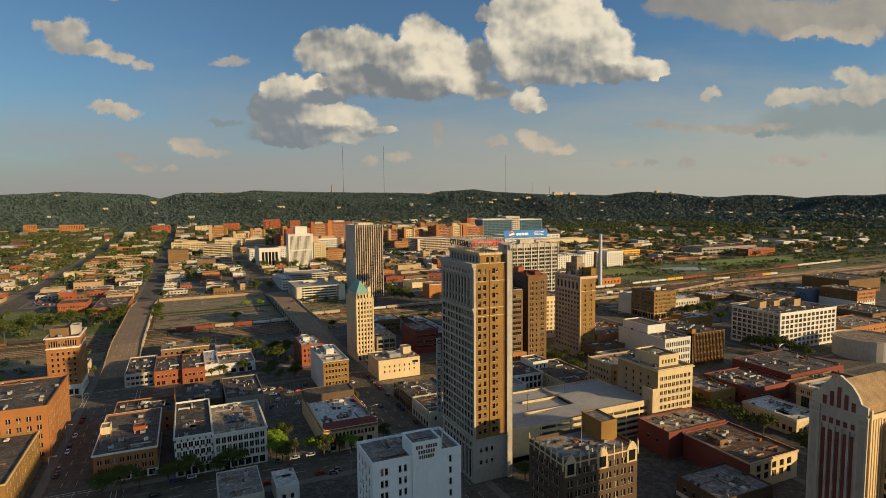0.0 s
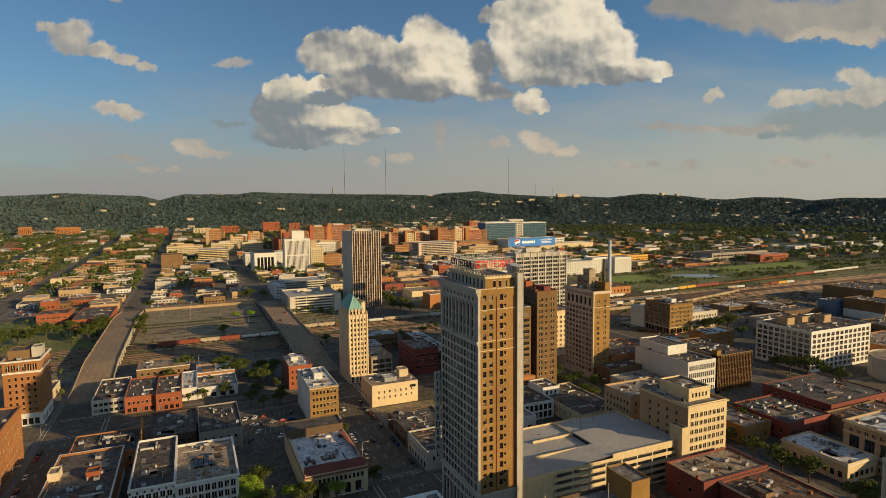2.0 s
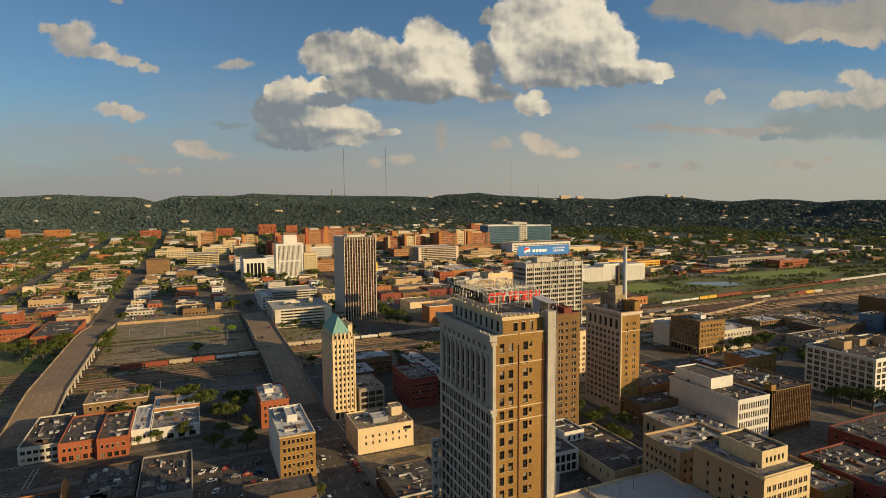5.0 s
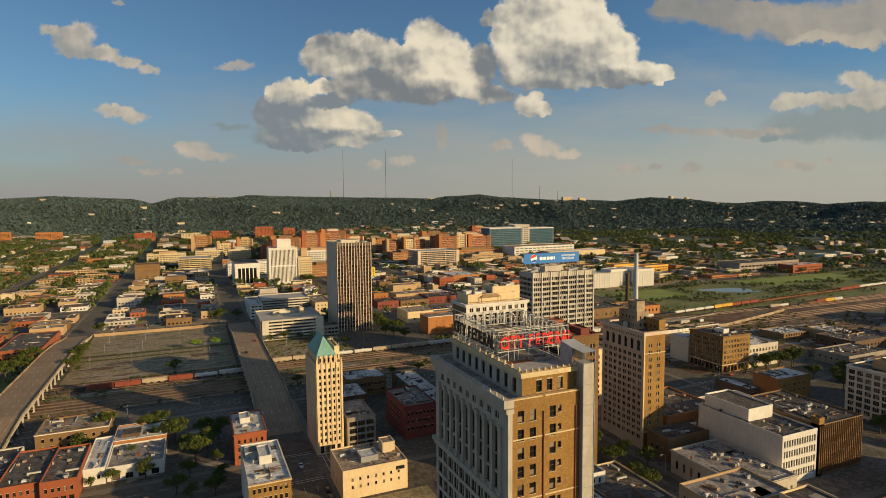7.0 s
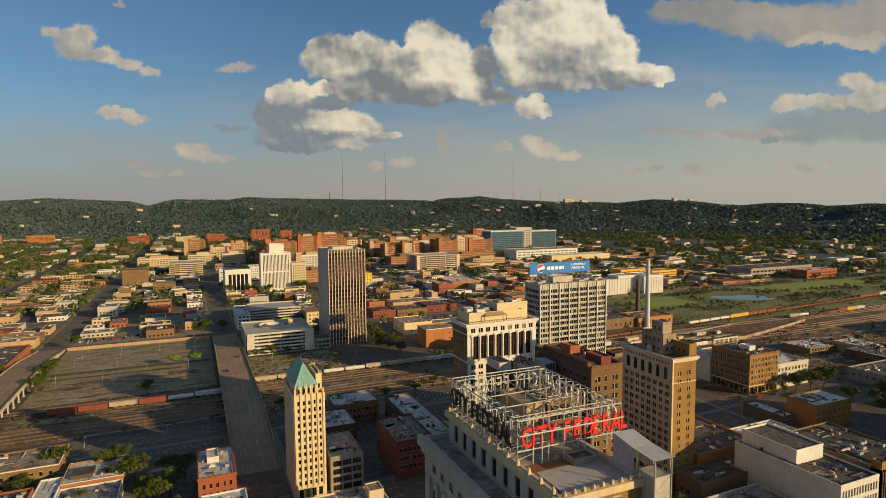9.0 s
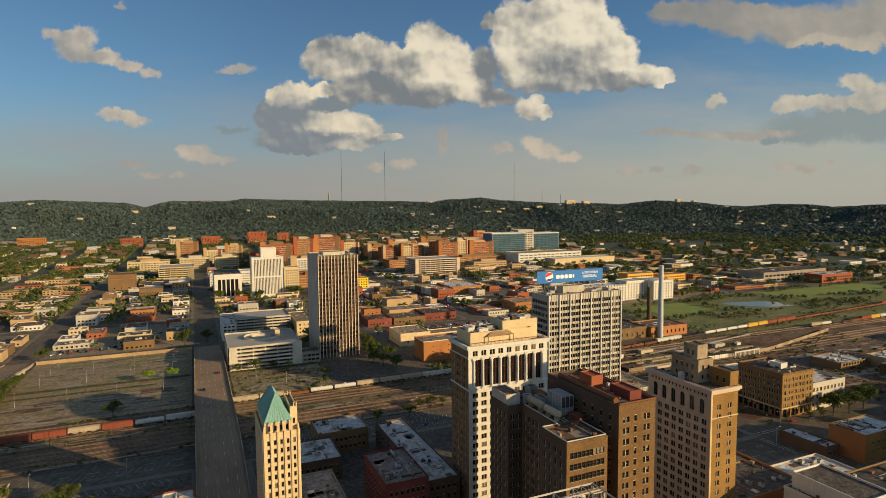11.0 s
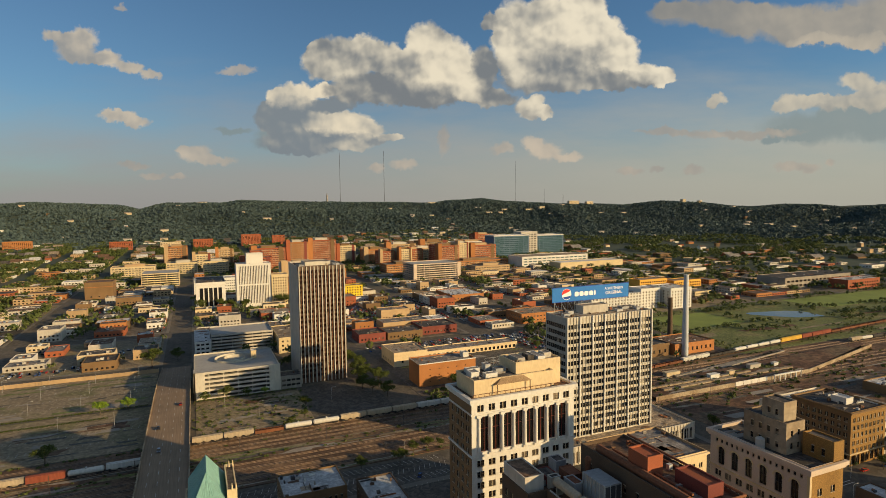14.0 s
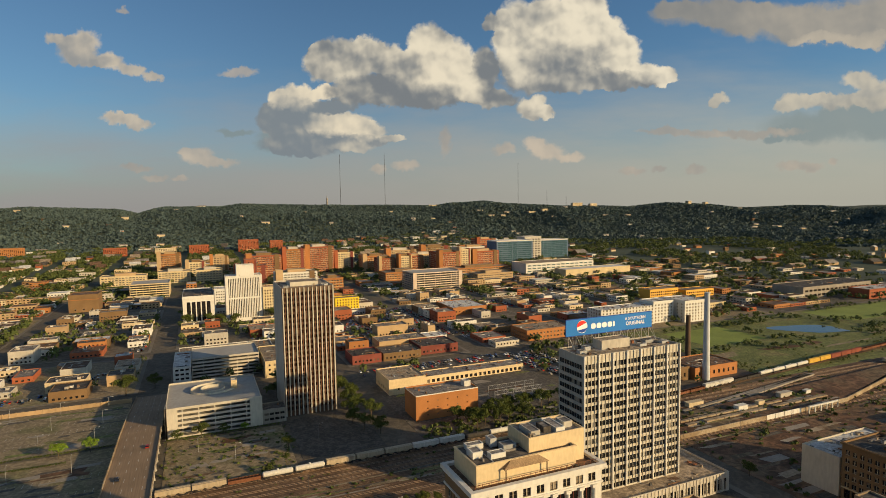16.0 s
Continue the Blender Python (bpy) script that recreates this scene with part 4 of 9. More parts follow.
# ---------------------------------------------------------------- viaducts
def viaduct(x0, x1, label):
    e = thing("viaduct", label, "viaduct", (x0, 0, 0))
    w = x1 - x0
    prof = [(455, 0.05), (480, 2.2), (505, 5.6), (528, 8.0), (690, 8.0), (730, 6.0), (765, 2.4), (792, 0.05)]

    def zz(y):
        return float(np.interp(y, [p[0] for p in prof], [p[1] for p in prof]))
    g = Geo()
    for (ya, za), (yb, zb) in zip(prof, prof[1:]):
        g.poly([(0, ya, za), (w, ya, za), (w, yb, zb), (0, yb, zb)], 0)
        for xx, s in ((0, 1), (w, -1)):
            q = [(xx, yb, zb), (xx, yb, zb - min(1.4, zb)), (xx, ya, za - min(1.4, za)), (xx, ya, za)]
            g.poly(q if s > 0 else q[::-1], 1)
        g.poly([(0, yb, zb - 1.4), (w, yb, zb - 1.4), (w, ya, za - 1.4), (0, ya, za - 1.4)], 1)
    part("deck", g, ["viaduct_road", "concrete"], e)
    for xx in (0.0, w - 0.4):
        g = Geo()
        for (ya, za), (yb, zb) in zip(prof, prof[1:]):
            g.poly([(xx - 0.05, ya, za), (xx - 0.05, ya, za + 1.0), (xx - 0.05, yb, zb + 1.0), (xx - 0.05, yb, zb)])
            g.poly([(xx + 0.45, yb, zb), (xx + 0.45, yb, zb + 1.0), (xx + 0.45, ya, za + 1.0), (xx + 0.45, ya, za)])
            g.poly([(xx - 0.05, ya, za + 1.0), (xx + 0.45, ya, za + 1.0), (xx + 0.45, yb, zb + 1.0), (xx - 0.05, yb, zb + 1.0)])
        part("parapet", g, "wall_worn", e)
        g = Geo()
        for y in np.arange(460, 790, 4.0):
            g.box(xx - 0.02, y - 0.25, zz(y) + 1.0, xx + 0.42, y + 0.25, zz(y) + 1.35, bottom=False)
        tagged(part("coping", g, "wall_worn", e), kind="stuff")
    for y in np.arange(506, 760, 12.5):
        if zz(y) < 2.5:
            continue
        for xx in (0.7, w - 1.5):
            g = Geo()
            g.box(xx, y - 0.45, 0, xx + 0.8, y + 0.45, zz(y) - 1.2)
            g.box(xx - 0.3, y - 0.8, 0, xx + 1.1, y + 0.8, 0.6)
            part("pillar", g, "concrete", e)
        g = Geo()
        g.box(0.2, y - 0.5, zz(y) - 2.2, w - 0.2, y + 0.5, zz(y) - 1.35)
        part("cross_beam", g, "concrete", e)
    for q in (0.2, 0.4, 0.6, 0.8):
        g = Geo()
        for y in np.arange(460, 786, 12.0):
            g.poly([(w * q - 0.09, y, zz(y) + 0.02), (w * q + 0.09, y, zz(y) + 0.02), (w * q + 0.09, y + 4, zz(y + 4) + 0.02), (w * q - 0.09, y + 4, zz(y + 4) + 0.02)])
        tagged(part("lane_line", g, "marking", e), kind="stuff")
    return e


viaduct(-63, -40, "long worn concrete road viaduct with a low parapet over the railway")
viaduct(86, 109, "wide concrete road viaduct with dashed lanes over the railway")

# embankment wall of the old freight yard
g = Geo()
for k in range(18):
    xa, xb = 402 + k * 16, 402 + (k + 1) * 16
    ya, yb = 551 + max(0, k - 10) * 3.6, 551 + max(0, k - 9) * 3.6
    g.poly([(xa, ya, 0), (xb, yb, 0), (xb, yb, 3.2), (xa, ya, 3.2)])
    g.poly([(xa, ya, 3.2), (xb, yb, 3.2), (xb, yb + 0.8, 3.2), (xa, ya + 0.8, 3.2)])
    g.poly([(xb, yb + 0.8, 2.4), (xa, ya + 0.8, 2.4), (xa, ya + 0.8, 3.2), (xb, yb + 0.8, 3.2)])
solo("retaining_wall", g, "wall_worn", "long peeling pale concrete retaining wall of a railway embankment", "wall", kind="structure")
g = Geo()
g.poly([(402, 551.8, 2.6), (560, 551.8, 2.6), (690, 585, 2.6), (690, 592, 2.6), (402, 578, 2.6)])
g.poly([(402, 578, 2.6), (690, 592, 2.6), (690, 594, 0.3), (402, 580, 0.3)])
solo("embankment", g, "dirt", "weedy earth embankment beside the railway tracks", "embankment", kind="structure")
# fence wall of the big lot
g = Geo()
g.box(-38, 781, 0, 84, 781.5, 3.0)
for k in range(31):
    g.box(-38 + k * 4.05, 780.7, 0, -37.5 + k * 4.05, 781.8, 3.3)
solo("long_wall", g, "brick_tan", "long tan brick wall along an empty parking lot", "wall", kind="structure")

# ---------------------------------------------------------------- tall office tower with the roof sign
cf = building("office_tower", "tall narrow 1910s tower, grey stone side and golden brick front", 105, 215, 120.5, 248, 94.2, "limestone", category="office tower", par=0.9, cap=280, split=120, roof="roof_grey",
              faces={"front": "brick_gold", "back": "brick_gold", "right": "brick_gold"}, bands=[(0, 19.0, "limestone")],
              front=[dict(grid(1, 21, 1.35, 2.15, 21.5, 3.45), u0=2.0, u1=3.4), dict(grid(1, 21, 1.35, 2.15, 21.5, 3.45), u0=4.2, u1=6.3), dict(grid(1, 21, 1.35, 2.15, 21.5, 3.45), u0=8.9, u1=10.2),
                     dict(grid(1, 21, 0.8, 1.2, 22.3, 3.45), u0=10.6, u1=11.5), dict(grid(3, 2, 1.1, 1.8, 8.0, 5.4), u0=2, u1=10)],
              left=[grid(11, 16, 2.2, 2.4, 20.6, 3.42, 0.9, "pair"), grid(9, 2, 2.1, 2.9, 77.0, 3.6, 2.4, "pair"), grid(9, 1, 2.1, 4.8, 83.9, 5.2, 2.4, "pair"), grid(9, 1, 1.5, 1.2, 90.6, 3.0, 2.4, "pair"), grid(9, 1, 2.3, 12.5, 1.5, 9, 2.0, "strip"), grid(9, 1, 2.3, 2.0, 15.5, 9, 2.0, "pair")],
              cornice=[(18.6, 0.9, 0.5, "limestone")])
for zc, hc, out in ((93.6, 1.5, 0.95), (92.5, 0.9, 0.5), (75.4, 0.8, 0.75), (74.6, 0.6, 0.4)):   # cornices of the stone side, returned round the corner
    g = Geo()
    g.box(-out, -0.35, zc, 0.0, 33 + out, zc + hc)
    g.box(0.0, -0.35, zc, 1.1, 0.0, zc + hc)
    part("cornice", g, "limestone", cf)
tagged(cf, group="")
for k in range(10):                                   # giant pilasters under the top cornice
    g = Geo()
    yy = 2.4 + k * (33 - 4.8) / 9
    g.box(-0.42, yy - 0.42, 76.4, 0.0, yy + 0.42, 89.2)
    g.box(-0.6, yy - 0.6, 88.6, 0.0, yy + 0.6, 89.6)
    g.box(-0.6, yy - 0.6, 76.3, 0.0, yy + 0.6, 77.0)
    part("pilaster", g, "limestone", cf)
for k in range(10):
    g = Geo()
    yy = 2.0 + k * (33 - 4.0) / 9
    g.box(-0.4, yy - 0.45, 0, 0.0, yy + 0.45, 14.6)
    part("pilaster", g, "limestone", cf)
g = Geo()
for z in (72.5, 75.9, 87.3, 94.75):                    # pale stone courses on the brick front
    g.box(1.0, -0.14, z, 7.2, 0.0, z + 0.24)
    g.box(7.8, -0.14, z, 15.4, 0.0, z + 0.24)
part("stone_courses", g, "stone_cream", cf)
g = Geo()
g.box(0, -0.1, 19, 0.9, 0.0, 93)
part("corner_quoin", g, "limestone", cf)
for xx in (7.45, 14.6):
    g = Geo()
    g.tube((xx, -0.12, 20), (xx, -0.12, 92), 0.13, 6)
    part("drain_pipe", g, "brick_deepred", cf)
# set-back top storey and its crested cornice
shell(cf, 3.6, 1.2, 94.2, 15.5, 31.5, 4.5, "limestone", par=0.7, roof="roof_tan", faces={"front": "brick_gold"},
      left=grid(9, 1, 1.35, 2.7, 0.7, 3, 1.2, "sash"), front=[dict(grid(3, 1, 1.2, 2.2, 1.0, 3), u0=2.5, u1=9.5)], cornice=[(4.1, 0.9, 0.5, "stone_cream")])
for k in range(12):
    g = Geo()
    yy = 2.0 + k * 2.62
    g.tube((3.5, yy, 99.3), (3.5, yy, 100.1), 0.34, 7, 0, 0.14)
    part("antefix", g, "stone_cream", cf)
for k in range(9):
    g = Geo()
    xx = 4.4 + k * 1.35
    g.tube((xx, 1.1, 99.3), (xx, 1.1, 99.85), 0.24, 7, 0, 0.1)
    part("antefix", g, "stone_cream", cf)
for k in range(14):
    g = Geo()
    yy = 0.6 + k * 2.4
    g.tube((-0.7, yy, 95.1), (-0.7, yy, 95.7), 0.26, 6, 0, 0.08)
    part("antefix", g, "limestone", cf)
block_on(cf, "roof_hatch", 10.6, 7.6, 98.7, 14.2, 10.0, 99.4, "concrete_dark", "roof_dark", 0.15)
block_on(cf, "stair_head", 12.2, 22, 98.7, 15.6, 30, 101.6, "brick_tan", "roof_tan", 0.3)
g = Geo()
g.box(5.2, 1.8, 98.72, 15.0, 8.2, 98.78)
part("roof_membrane", g, "deck", cf, "pale grey roof membrane")
g = Geo()
g.box(4.2, 8.3, 98.72, 10.4, 10.2, 98.78)
part("roof_walkway", g, "rust", cf)

# steel frame with letters on all four sides
sf = thing("roof_sign", "steel-framed rooftop sign with big red and dark letters on a tower", "sign", (105, 215, 98.7))
FX0, FX1, FY0, FY1, FZ0, FZ1 = 3.8, 20.4, 10.5, 30.6, 2.0, 6.0
for (xa, ya, xb, yb, n) in ((FX0, FY0, FX1, FY0, 7), (FX0, FY1, FX1, FY1, 7), (FX0, FY0, FX0, FY1, 11), (FX1, FY0, FX1, FY1, 11)):
    g = Geo()
    for z in (FZ0, 4.2, FZ1):
        g.tube((xa, ya, z), (xb, yb, z), 0.09, 5)
    if xa != xb:
        s = 1 if ya == FY0 else -1
        for z in (FZ1, FZ0):
            g.tube((xa, ya + 1.4 * s, z), (xb, yb + 1.4 * s, z), 0.06, 5)
    else:
        s = 1 if xa == FX0 else -1
        for z in (FZ1, FZ0):
            g.tube((xa + 1.4 * s, ya, z), (xb + 1.4 * s, yb, z), 0.06, 5)
    part("rail", g, "steel_white", sf)
    for k in range(n + 1):
        q = k / n
        x, y = xa + (xb - xa) * q, ya + (yb - ya) * q
        ix, iy = (0, 1.4 if ya == FY0 else -1.4) if xa != xb else ((1.4 if xa == FX0 else -1.4), 0)
        g = Geo()
        g.tube((x, y, 0), (x, y, FZ1), 0.085, 5)
        g.tube((x + ix, y + iy, FZ0), (x + ix, y + iy, FZ1), 0.05, 4)
        g.tube((x, y, FZ1), (x + ix, y + iy, FZ0), 0.045, 4)
        g.tube((x, y, 0.9), (x + ix * 1.6, y + iy * 1.6, FZ0 - 0.6), 0.045, 4)
        g.tube((x, y, FZ1), (x + ix, y + iy, FZ1), 0.045, 4)
        part("post", g, "steel_white", sf)
for xx in (7.2, 10.6, 14.0):
    g = Geo()
    g.tube((xx, FY0, 4.2), (xx, FY1, 4.2), 0.06, 5)
    part("cross_tie", g, "steel_white", sf)
for yy in (10, 15, 20, 25):
    g = Geo()
    g.tube((FX0, yy, 4.2), (FX1, yy, 4.2), 0.09, 5)
    for xx in (7.2, 10.6, 14.0):
        g.tube((xx, yy, 0), (xx, yy, 4.2), 0.08, 4)
    part("cross_tie", g, "steel_white", sf)
for word, off in (("CITY", 0.0), ("FEDERAL", 5.6)):
    x = off
    for ch in word:
        letter_part("letter", letters(ch, 3.6, 0.12, "sign_red", "LEFT", 0.05, 0.66), sf, (FX0 + 0.3 + x * 1.15, FY0 - 0.35, 2.6), 0, "red letter")
        x += 0.72 if ch == "I" else 1.36
    # letters of the side away from the sun: shade painted in as black
    y = off * 1.28
    for ch in word:
        letter_part("letter", letters(ch, 3.6, 0.12, "black_paint_and_shade", "LEFT", 0.06, 0.8), sf, (FX0 - 0.55, FY1 - 0.8 - y, 2.6), radians(-90), "red letter with its shade painted in as black")
        y += 0.95 if ch == "I" else 1.72
    x = off
    for ch in word:
        letter_part("letter", letters(ch, 3.6, 0.12, "steel_white", "LEFT", 0.0, 0.62), sf, (FX1 - 0.3 - x, FY1 + 0.35, 2.6), radians(180), "pale letter seen from behind")
        x += 0.72 if ch == "I" else 1.36
    y = off * 1.28
    for ch in word:
        letter_part("letter", letters(ch, 3.6, 0.12, "steel_white", "LEFT", 0.0, 0.8), sf, (FX1 + 0.3, FY0 + 1.0 + y, 2.6), radians(90), "pale letter seen from behind")
        y += 1.05 if ch == "I" else 1.62

# hanging blade sign on the corner of the tower
bs = thing("blade_sign", "tall white vertical sign with dark letters on a tower corner", "sign", (101.9, 247.3, 20.5))
for z0, word in ((23.2, "CITY"), (0.0, "FEDERAL")):
    g = Geo()
    hh = 3.15 * len(word) + 0.5
    g.box(0, 0, z0, 2.3, 0.6, z0 + hh)
    g.ring(0, 0, 2.3, 0.6, z0 + hh - 0.2, z0 + hh, 0.08)
    part("panel", g, "steel_white", bs)
    for k, ch in enumerate(word):
        letter_part("letter", letters(ch, 2.7, 0.05, "black_paint_and_shade", "CENTER", 0.04, 1.0), bs, (1.15, -0.06, z0 + hh - 2.75 - 3.15 * k), 0, "black letter")
g = Geo()
for z in (2, 10, 20, 26, 34):
    g.tube((2.2, 0.3, z), (3.2, 0.3, z), 0.12, 5)
part("bracket", g, "steel_dark", bs)

# construction hoist tower at the corner
ht = thing("hoist_tower", "grey mesh-clad scaffold stair tower beside a high-rise", "scaffold", (120.6, 214.0, 0))
g = Geo()
for z in np.arange(0, 101, 2.0):
    for a, b in (((0, 0), (2.6, 0)), ((0, 0), (0, 3.0)), ((2.6, 0), (2.6, 3.0))):
        g.tube((*a, z), (*b, z), 0.05, 4, caps=False)
    g.tube((0, 0, z), (2.6, 0, z + 2), 0.02, 4, caps=False)
part("scaffold_tubes", g, "steel_grey", ht)
g = Geo()
for x, y in ((0, 0), (2.6, 0), (0, 3), (2.6, 3)):
    g.tube((x, y, 0), (x, y, 102), 0.09, 5)
part("standards", g, "steel_grey", ht)
g = Geo()
for z in np.arange(0, 100, 4.0):
    g.box(0.06, 0.06, z, 2.54, 2.94, z + 3.9)
part("mesh_screen", g, "concrete", ht, "dusty grey mesh screen")
g = Geo()
g.poly([(-0.3, -0.3, 102.2), (2.9, -0.3, 102.2), (2.9, 3.3, 102.4), (-0.3, 3.3, 102.4)])
g.poly([(-0.3, 3.3, 102.4), (2.9, 3.3, 102.4), (2.9, 7.0, 103.0), (-0.3, 7.0, 103.0)])
g.poly([(-0.3, 7.0, 103.0), (2.9, 7.0, 103.0), (2.9, 7.0, 99.4), (-0.3, 7.0, 99.4)])
g.poly([(2.9, 3.3, 102.4), (2.9, 3.3, 99), (2.9, 7.0, 99.4), (2.9, 7.0, 103.0)])
g.poly([(-0.3, 3.3, 99), (-0.3, 3.3, 102.4), (-0.3, 7.0, 103.0), (-0.3, 7.0, 99.4)])
part("stair_roof", g, "steel_grey", ht, "sloping sheet-metal stair roof")

# ---------------------------------------------------------------- white savings bank in the shade
ns = building("bank_building", "white painted slab building with small dark windows and flat roof", 47, 172, 78, 190, 38.5, "pale_blue_paint", par=0.9, roof="roof_grey",
              front=[dict(grid(2, 9, 1.0, 2.1, 3.0, 3.95, 1.0), u0=2.5, u1=5.4), dict(grid(2, 9, 0.95, 2.1, 3.0, 3.95), u0=8.4, u1=12.0), dict(grid(1, 9, 0.95, 2.1, 3.0, 3.95), u0=22.6, u1=24.2), dict(grid(1, 9, 0.95, 2.1, 3.0, 3.95), u0=26.2, u1=28)],
              left=grid(4, 9, 1.0, 2.1, 3.0, 3.95, 1.5))
shell(ns, 13.3, -0.6, 0, 23.6, 9, 43.0, "pale_blue_paint", par=0.6, roof="roof_grey")
for k, (zz, ww) in enumerate(((41.2, 7.6), (39.5, 6.0), (37.8, 5.4))):
    n = (9, 7, 7)[k]
    for i in range(n):
        if (k, i) == (0, 3):
            continue
        g = Geo()
        g.box(18.4 - ww / 2 + i * ww / n, -0.72, zz, 18.4 - ww / 2 + (i + 0.68) * ww / n, -0.6, zz + 1.15)
        part("sign_bar", g, "bronze", ns, "dark red-brown sign bar")
for k in range(8):
    g = Geo()
    g.tube((25 + k * 0.8, 3 + k * 1.6, 39.4), (25 + k * 0.8, 3 + k * 1.6, 40.3), 0.35, 8, 0, 0.1)
    part("vent_cap", g, "steel_white", ns)

# ---------------------------------------------------------------- arcade bank, lofts and brick rows
arc = building("arcaded_hall", "cream stone hall with arched windows and red tile eaves", 53, 272, 80, 330, 10.5, "stone_cream", par=0.9, roof="roof_white",
               front=[grid(5, 1, 2.6, 4.6, 0.8, 3, 2.0, "arch"), grid(13, 1, 1.1, 2.0, 7.0, 3, 1.5)], right=[grid(9, 1, 2.6, 4.6, 0.8, 3, 2, "arch")], cornice=[(10.2, 0.6, 0.5, "tile_brown")])
g = Geo()
g.poly([(-0.8, -0.8, 10.9), (27.8, -0.8, 10.9), (26, 7, 12.4), (1, 7, 12.4)])
g.poly([(27.8, -0.8, 10.9), (27.8, 40, 10.9), (24, 40, 12.2), (26, 7, 12.4)])
part("eave_roof", g, "brick_deepred", arc, "red-brown tiled eaves")
block_on(arc, "stair_head", -0.2, 44, 10.5, 27, 57, 14.2, "brick_dark", "roof_dark")

wcl = building("loft_building", "white columned four-storey loft with large windows and skylight", 3.8, 275, 27, 315, 16.2, "white_stone", par=1.0, roof="roof_tan",
               front=[grid(9, 3, 1.75, 2.6, 5.2, 3.7, 0.8, "pair"), grid(7, 1, 2.5, 3.2, 0.6, 4, 0.8, "strip", frame="brick_red")], right=grid(8, 3, 1.5, 2.2, 5.2, 3.7, 2), cornice=[(16.4, 0.7, 0.5, "white_stone"), (4.3, 0.5, 0.3, "white_stone")])
for k in range(10):
    g = Geo()
    g.box(0.6 + k * 2.4 - 0.2, -0.25, 4.6, 0.6 + k * 2.4 + 0.2, 0.0, 16.2)
    part("pilaster", g, "white_stone", wcl)
sk = Geo()
for i in range(4):
    for j in range(5):
        sk.box(7 + i * 1.9, 14 + j * 2.4, 16.2, 8.6 + i * 1.9, 16.1 + j * 2.4, 17.0)
part("skylight", sk, "glass_strip", wcl)
bwp = building("loft_building", "black and white patterned four-storey loft with flat dark roof", -12.2, 275.5, 3.6, 325, 17.4, "white_stone", par=0.9, roof="roof_dark",
               front=[grid(6, 3, 1.7, 2.3, 5.4, 3.9, 0.6, "pair", frame="steel_dark"), grid(5, 1, 2.2, 3.4, 0.6, 4, 0.7, "strip", frame="steel_dark")], left=grid(9, 3, 1.1, 2.0, 5.4, 3.9, 2), cornice=[(17.2, 0.6, 0.4, "white_paint")])
g = Geo()
for k in range(7):
    for j in range(4):
        g.box(k * 2.5 + 0.1, -0.12, 5.0 + j * 3.9 - 0.7, k * 2.5 + 0.75, 0.0, 5.0 + j * 3.9 + 0.6)
part("dark_panels", g, "steel_dark", bwp, "black checker panels")
obr = building("brick_block", "three-storey orange brick block with white cornice and shopfronts", -44.3, 283, -19.5, 335, 12.6, "brick_orange", par=0.8, roof="roof_dark",
               front=[grid(8, 2, 1.6, 2.2, 4.6, 3.9, 1.0, "pair"), grid(7, 1, 2.6, 2.6, 0.5, 4, 0.6, "strip")], right=grid(7, 2, 1.2, 2, 4.6, 3.9, 3), left=grid(10, 2, 1.2, 2, 4.6, 3.9, 3), bands=[(0, 3.6, "white_paint")], cornice=[(12.7, 0.8, 0.5, "white_paint")])
block_on(obr, "stair_head", 14, 22, 12.6, 19, 27, 15.2, "brick_red", "roof_dark")
block_on(obr, "stair_head", -0.1, 26, 12.6, 4, 33, 15.6, "beige", "roof_tan")
building("brick_block", "brown brick house with a high side wall and dark roof", -43, 337, -13, 366, 9.5, "brick_orange", par=0.6, right=grid(4, 2, 1.0, 1.8, 1.5, 3.8, 3), front=grid(6, 2, 1.1, 1.8, 1.5, 3.8, 2))
g = Geo()
g.poly([(0, 0, 0), (0, 30, 0), (0, 30, 4.5), (0, 24, 8.5), (0, 18, 8.5), (0, 14, 3), (0, 0, 1.5)])
g.poly([(0.4, 0, 1.5), (0.4, 14, 3), (0.4, 18, 8.5), (0.4, 24, 8.5), (0.4, 30, 4.5), (0.4, 30, 0), (0.4, 0, 0)])
g.poly([(0, 18, 8.5), (0, 24, 8.5), (0.4, 24, 8.5), (0.4, 18, 8.5)])
g.poly([(0, 14, 3), (0, 18, 8.5), (0.4, 18, 8.5), (0.4, 14, 3)])
g.poly([(0, 24, 8.5), (0, 30, 4.5), (0.4, 30, 4.5), (0.4, 24, 8.5)])
solo("party_wall", g, "brick_orange", "stepped orange brick party wall between two roofs", "wall", (-13.4, 336, 9.0))
building("shop_row", "low dark-roofed shops behind the lofts", -10, 352, 12, 388, 8.0, "brick_dark", front=grid(5, 1, 1.2, 1.8, 4.0, 3, 1.5), right=grid(6, 1, 1.1, 1.6, 4, 3, 2))
building("shop_row", "grey two-storey shop with a flat dark roof", 13, 344, 34, 386, 9.5, "concrete_dark", front=grid(5, 2, 1.1, 1.7, 1.4, 3.8, 1.5), right=grid(8, 2, 1.1, 1.7, 1.4, 3.8, 2))
building("shop_row", "low brown brick shop with a flat roof", -10, 330, 2, 350, 7.0, "brick_brown", front=grid(3, 1, 1.1, 1.7, 3.2, 3, 1.5))

building("shop_row", "low shop with a grey patched roof beside the avenue", 3.5, 222, 19.5, 246, 12.0, "concrete", roof="roof_grey", par=0.5, front=grid(4, 2, 1.4, 1.8, 2.0, 4.0, 1.5), left=grid(5, 2, 1.2, 1.8, 2.0, 4.0, 1.5))
building("shed", "small pale shed with a flat white roof", 25, 231, 34, 246, 8.0, "white_paint", roof="roof_white", par=0.4, front=grid(2, 1, 1.4, 1.8, 3.0, 3, 1.2))

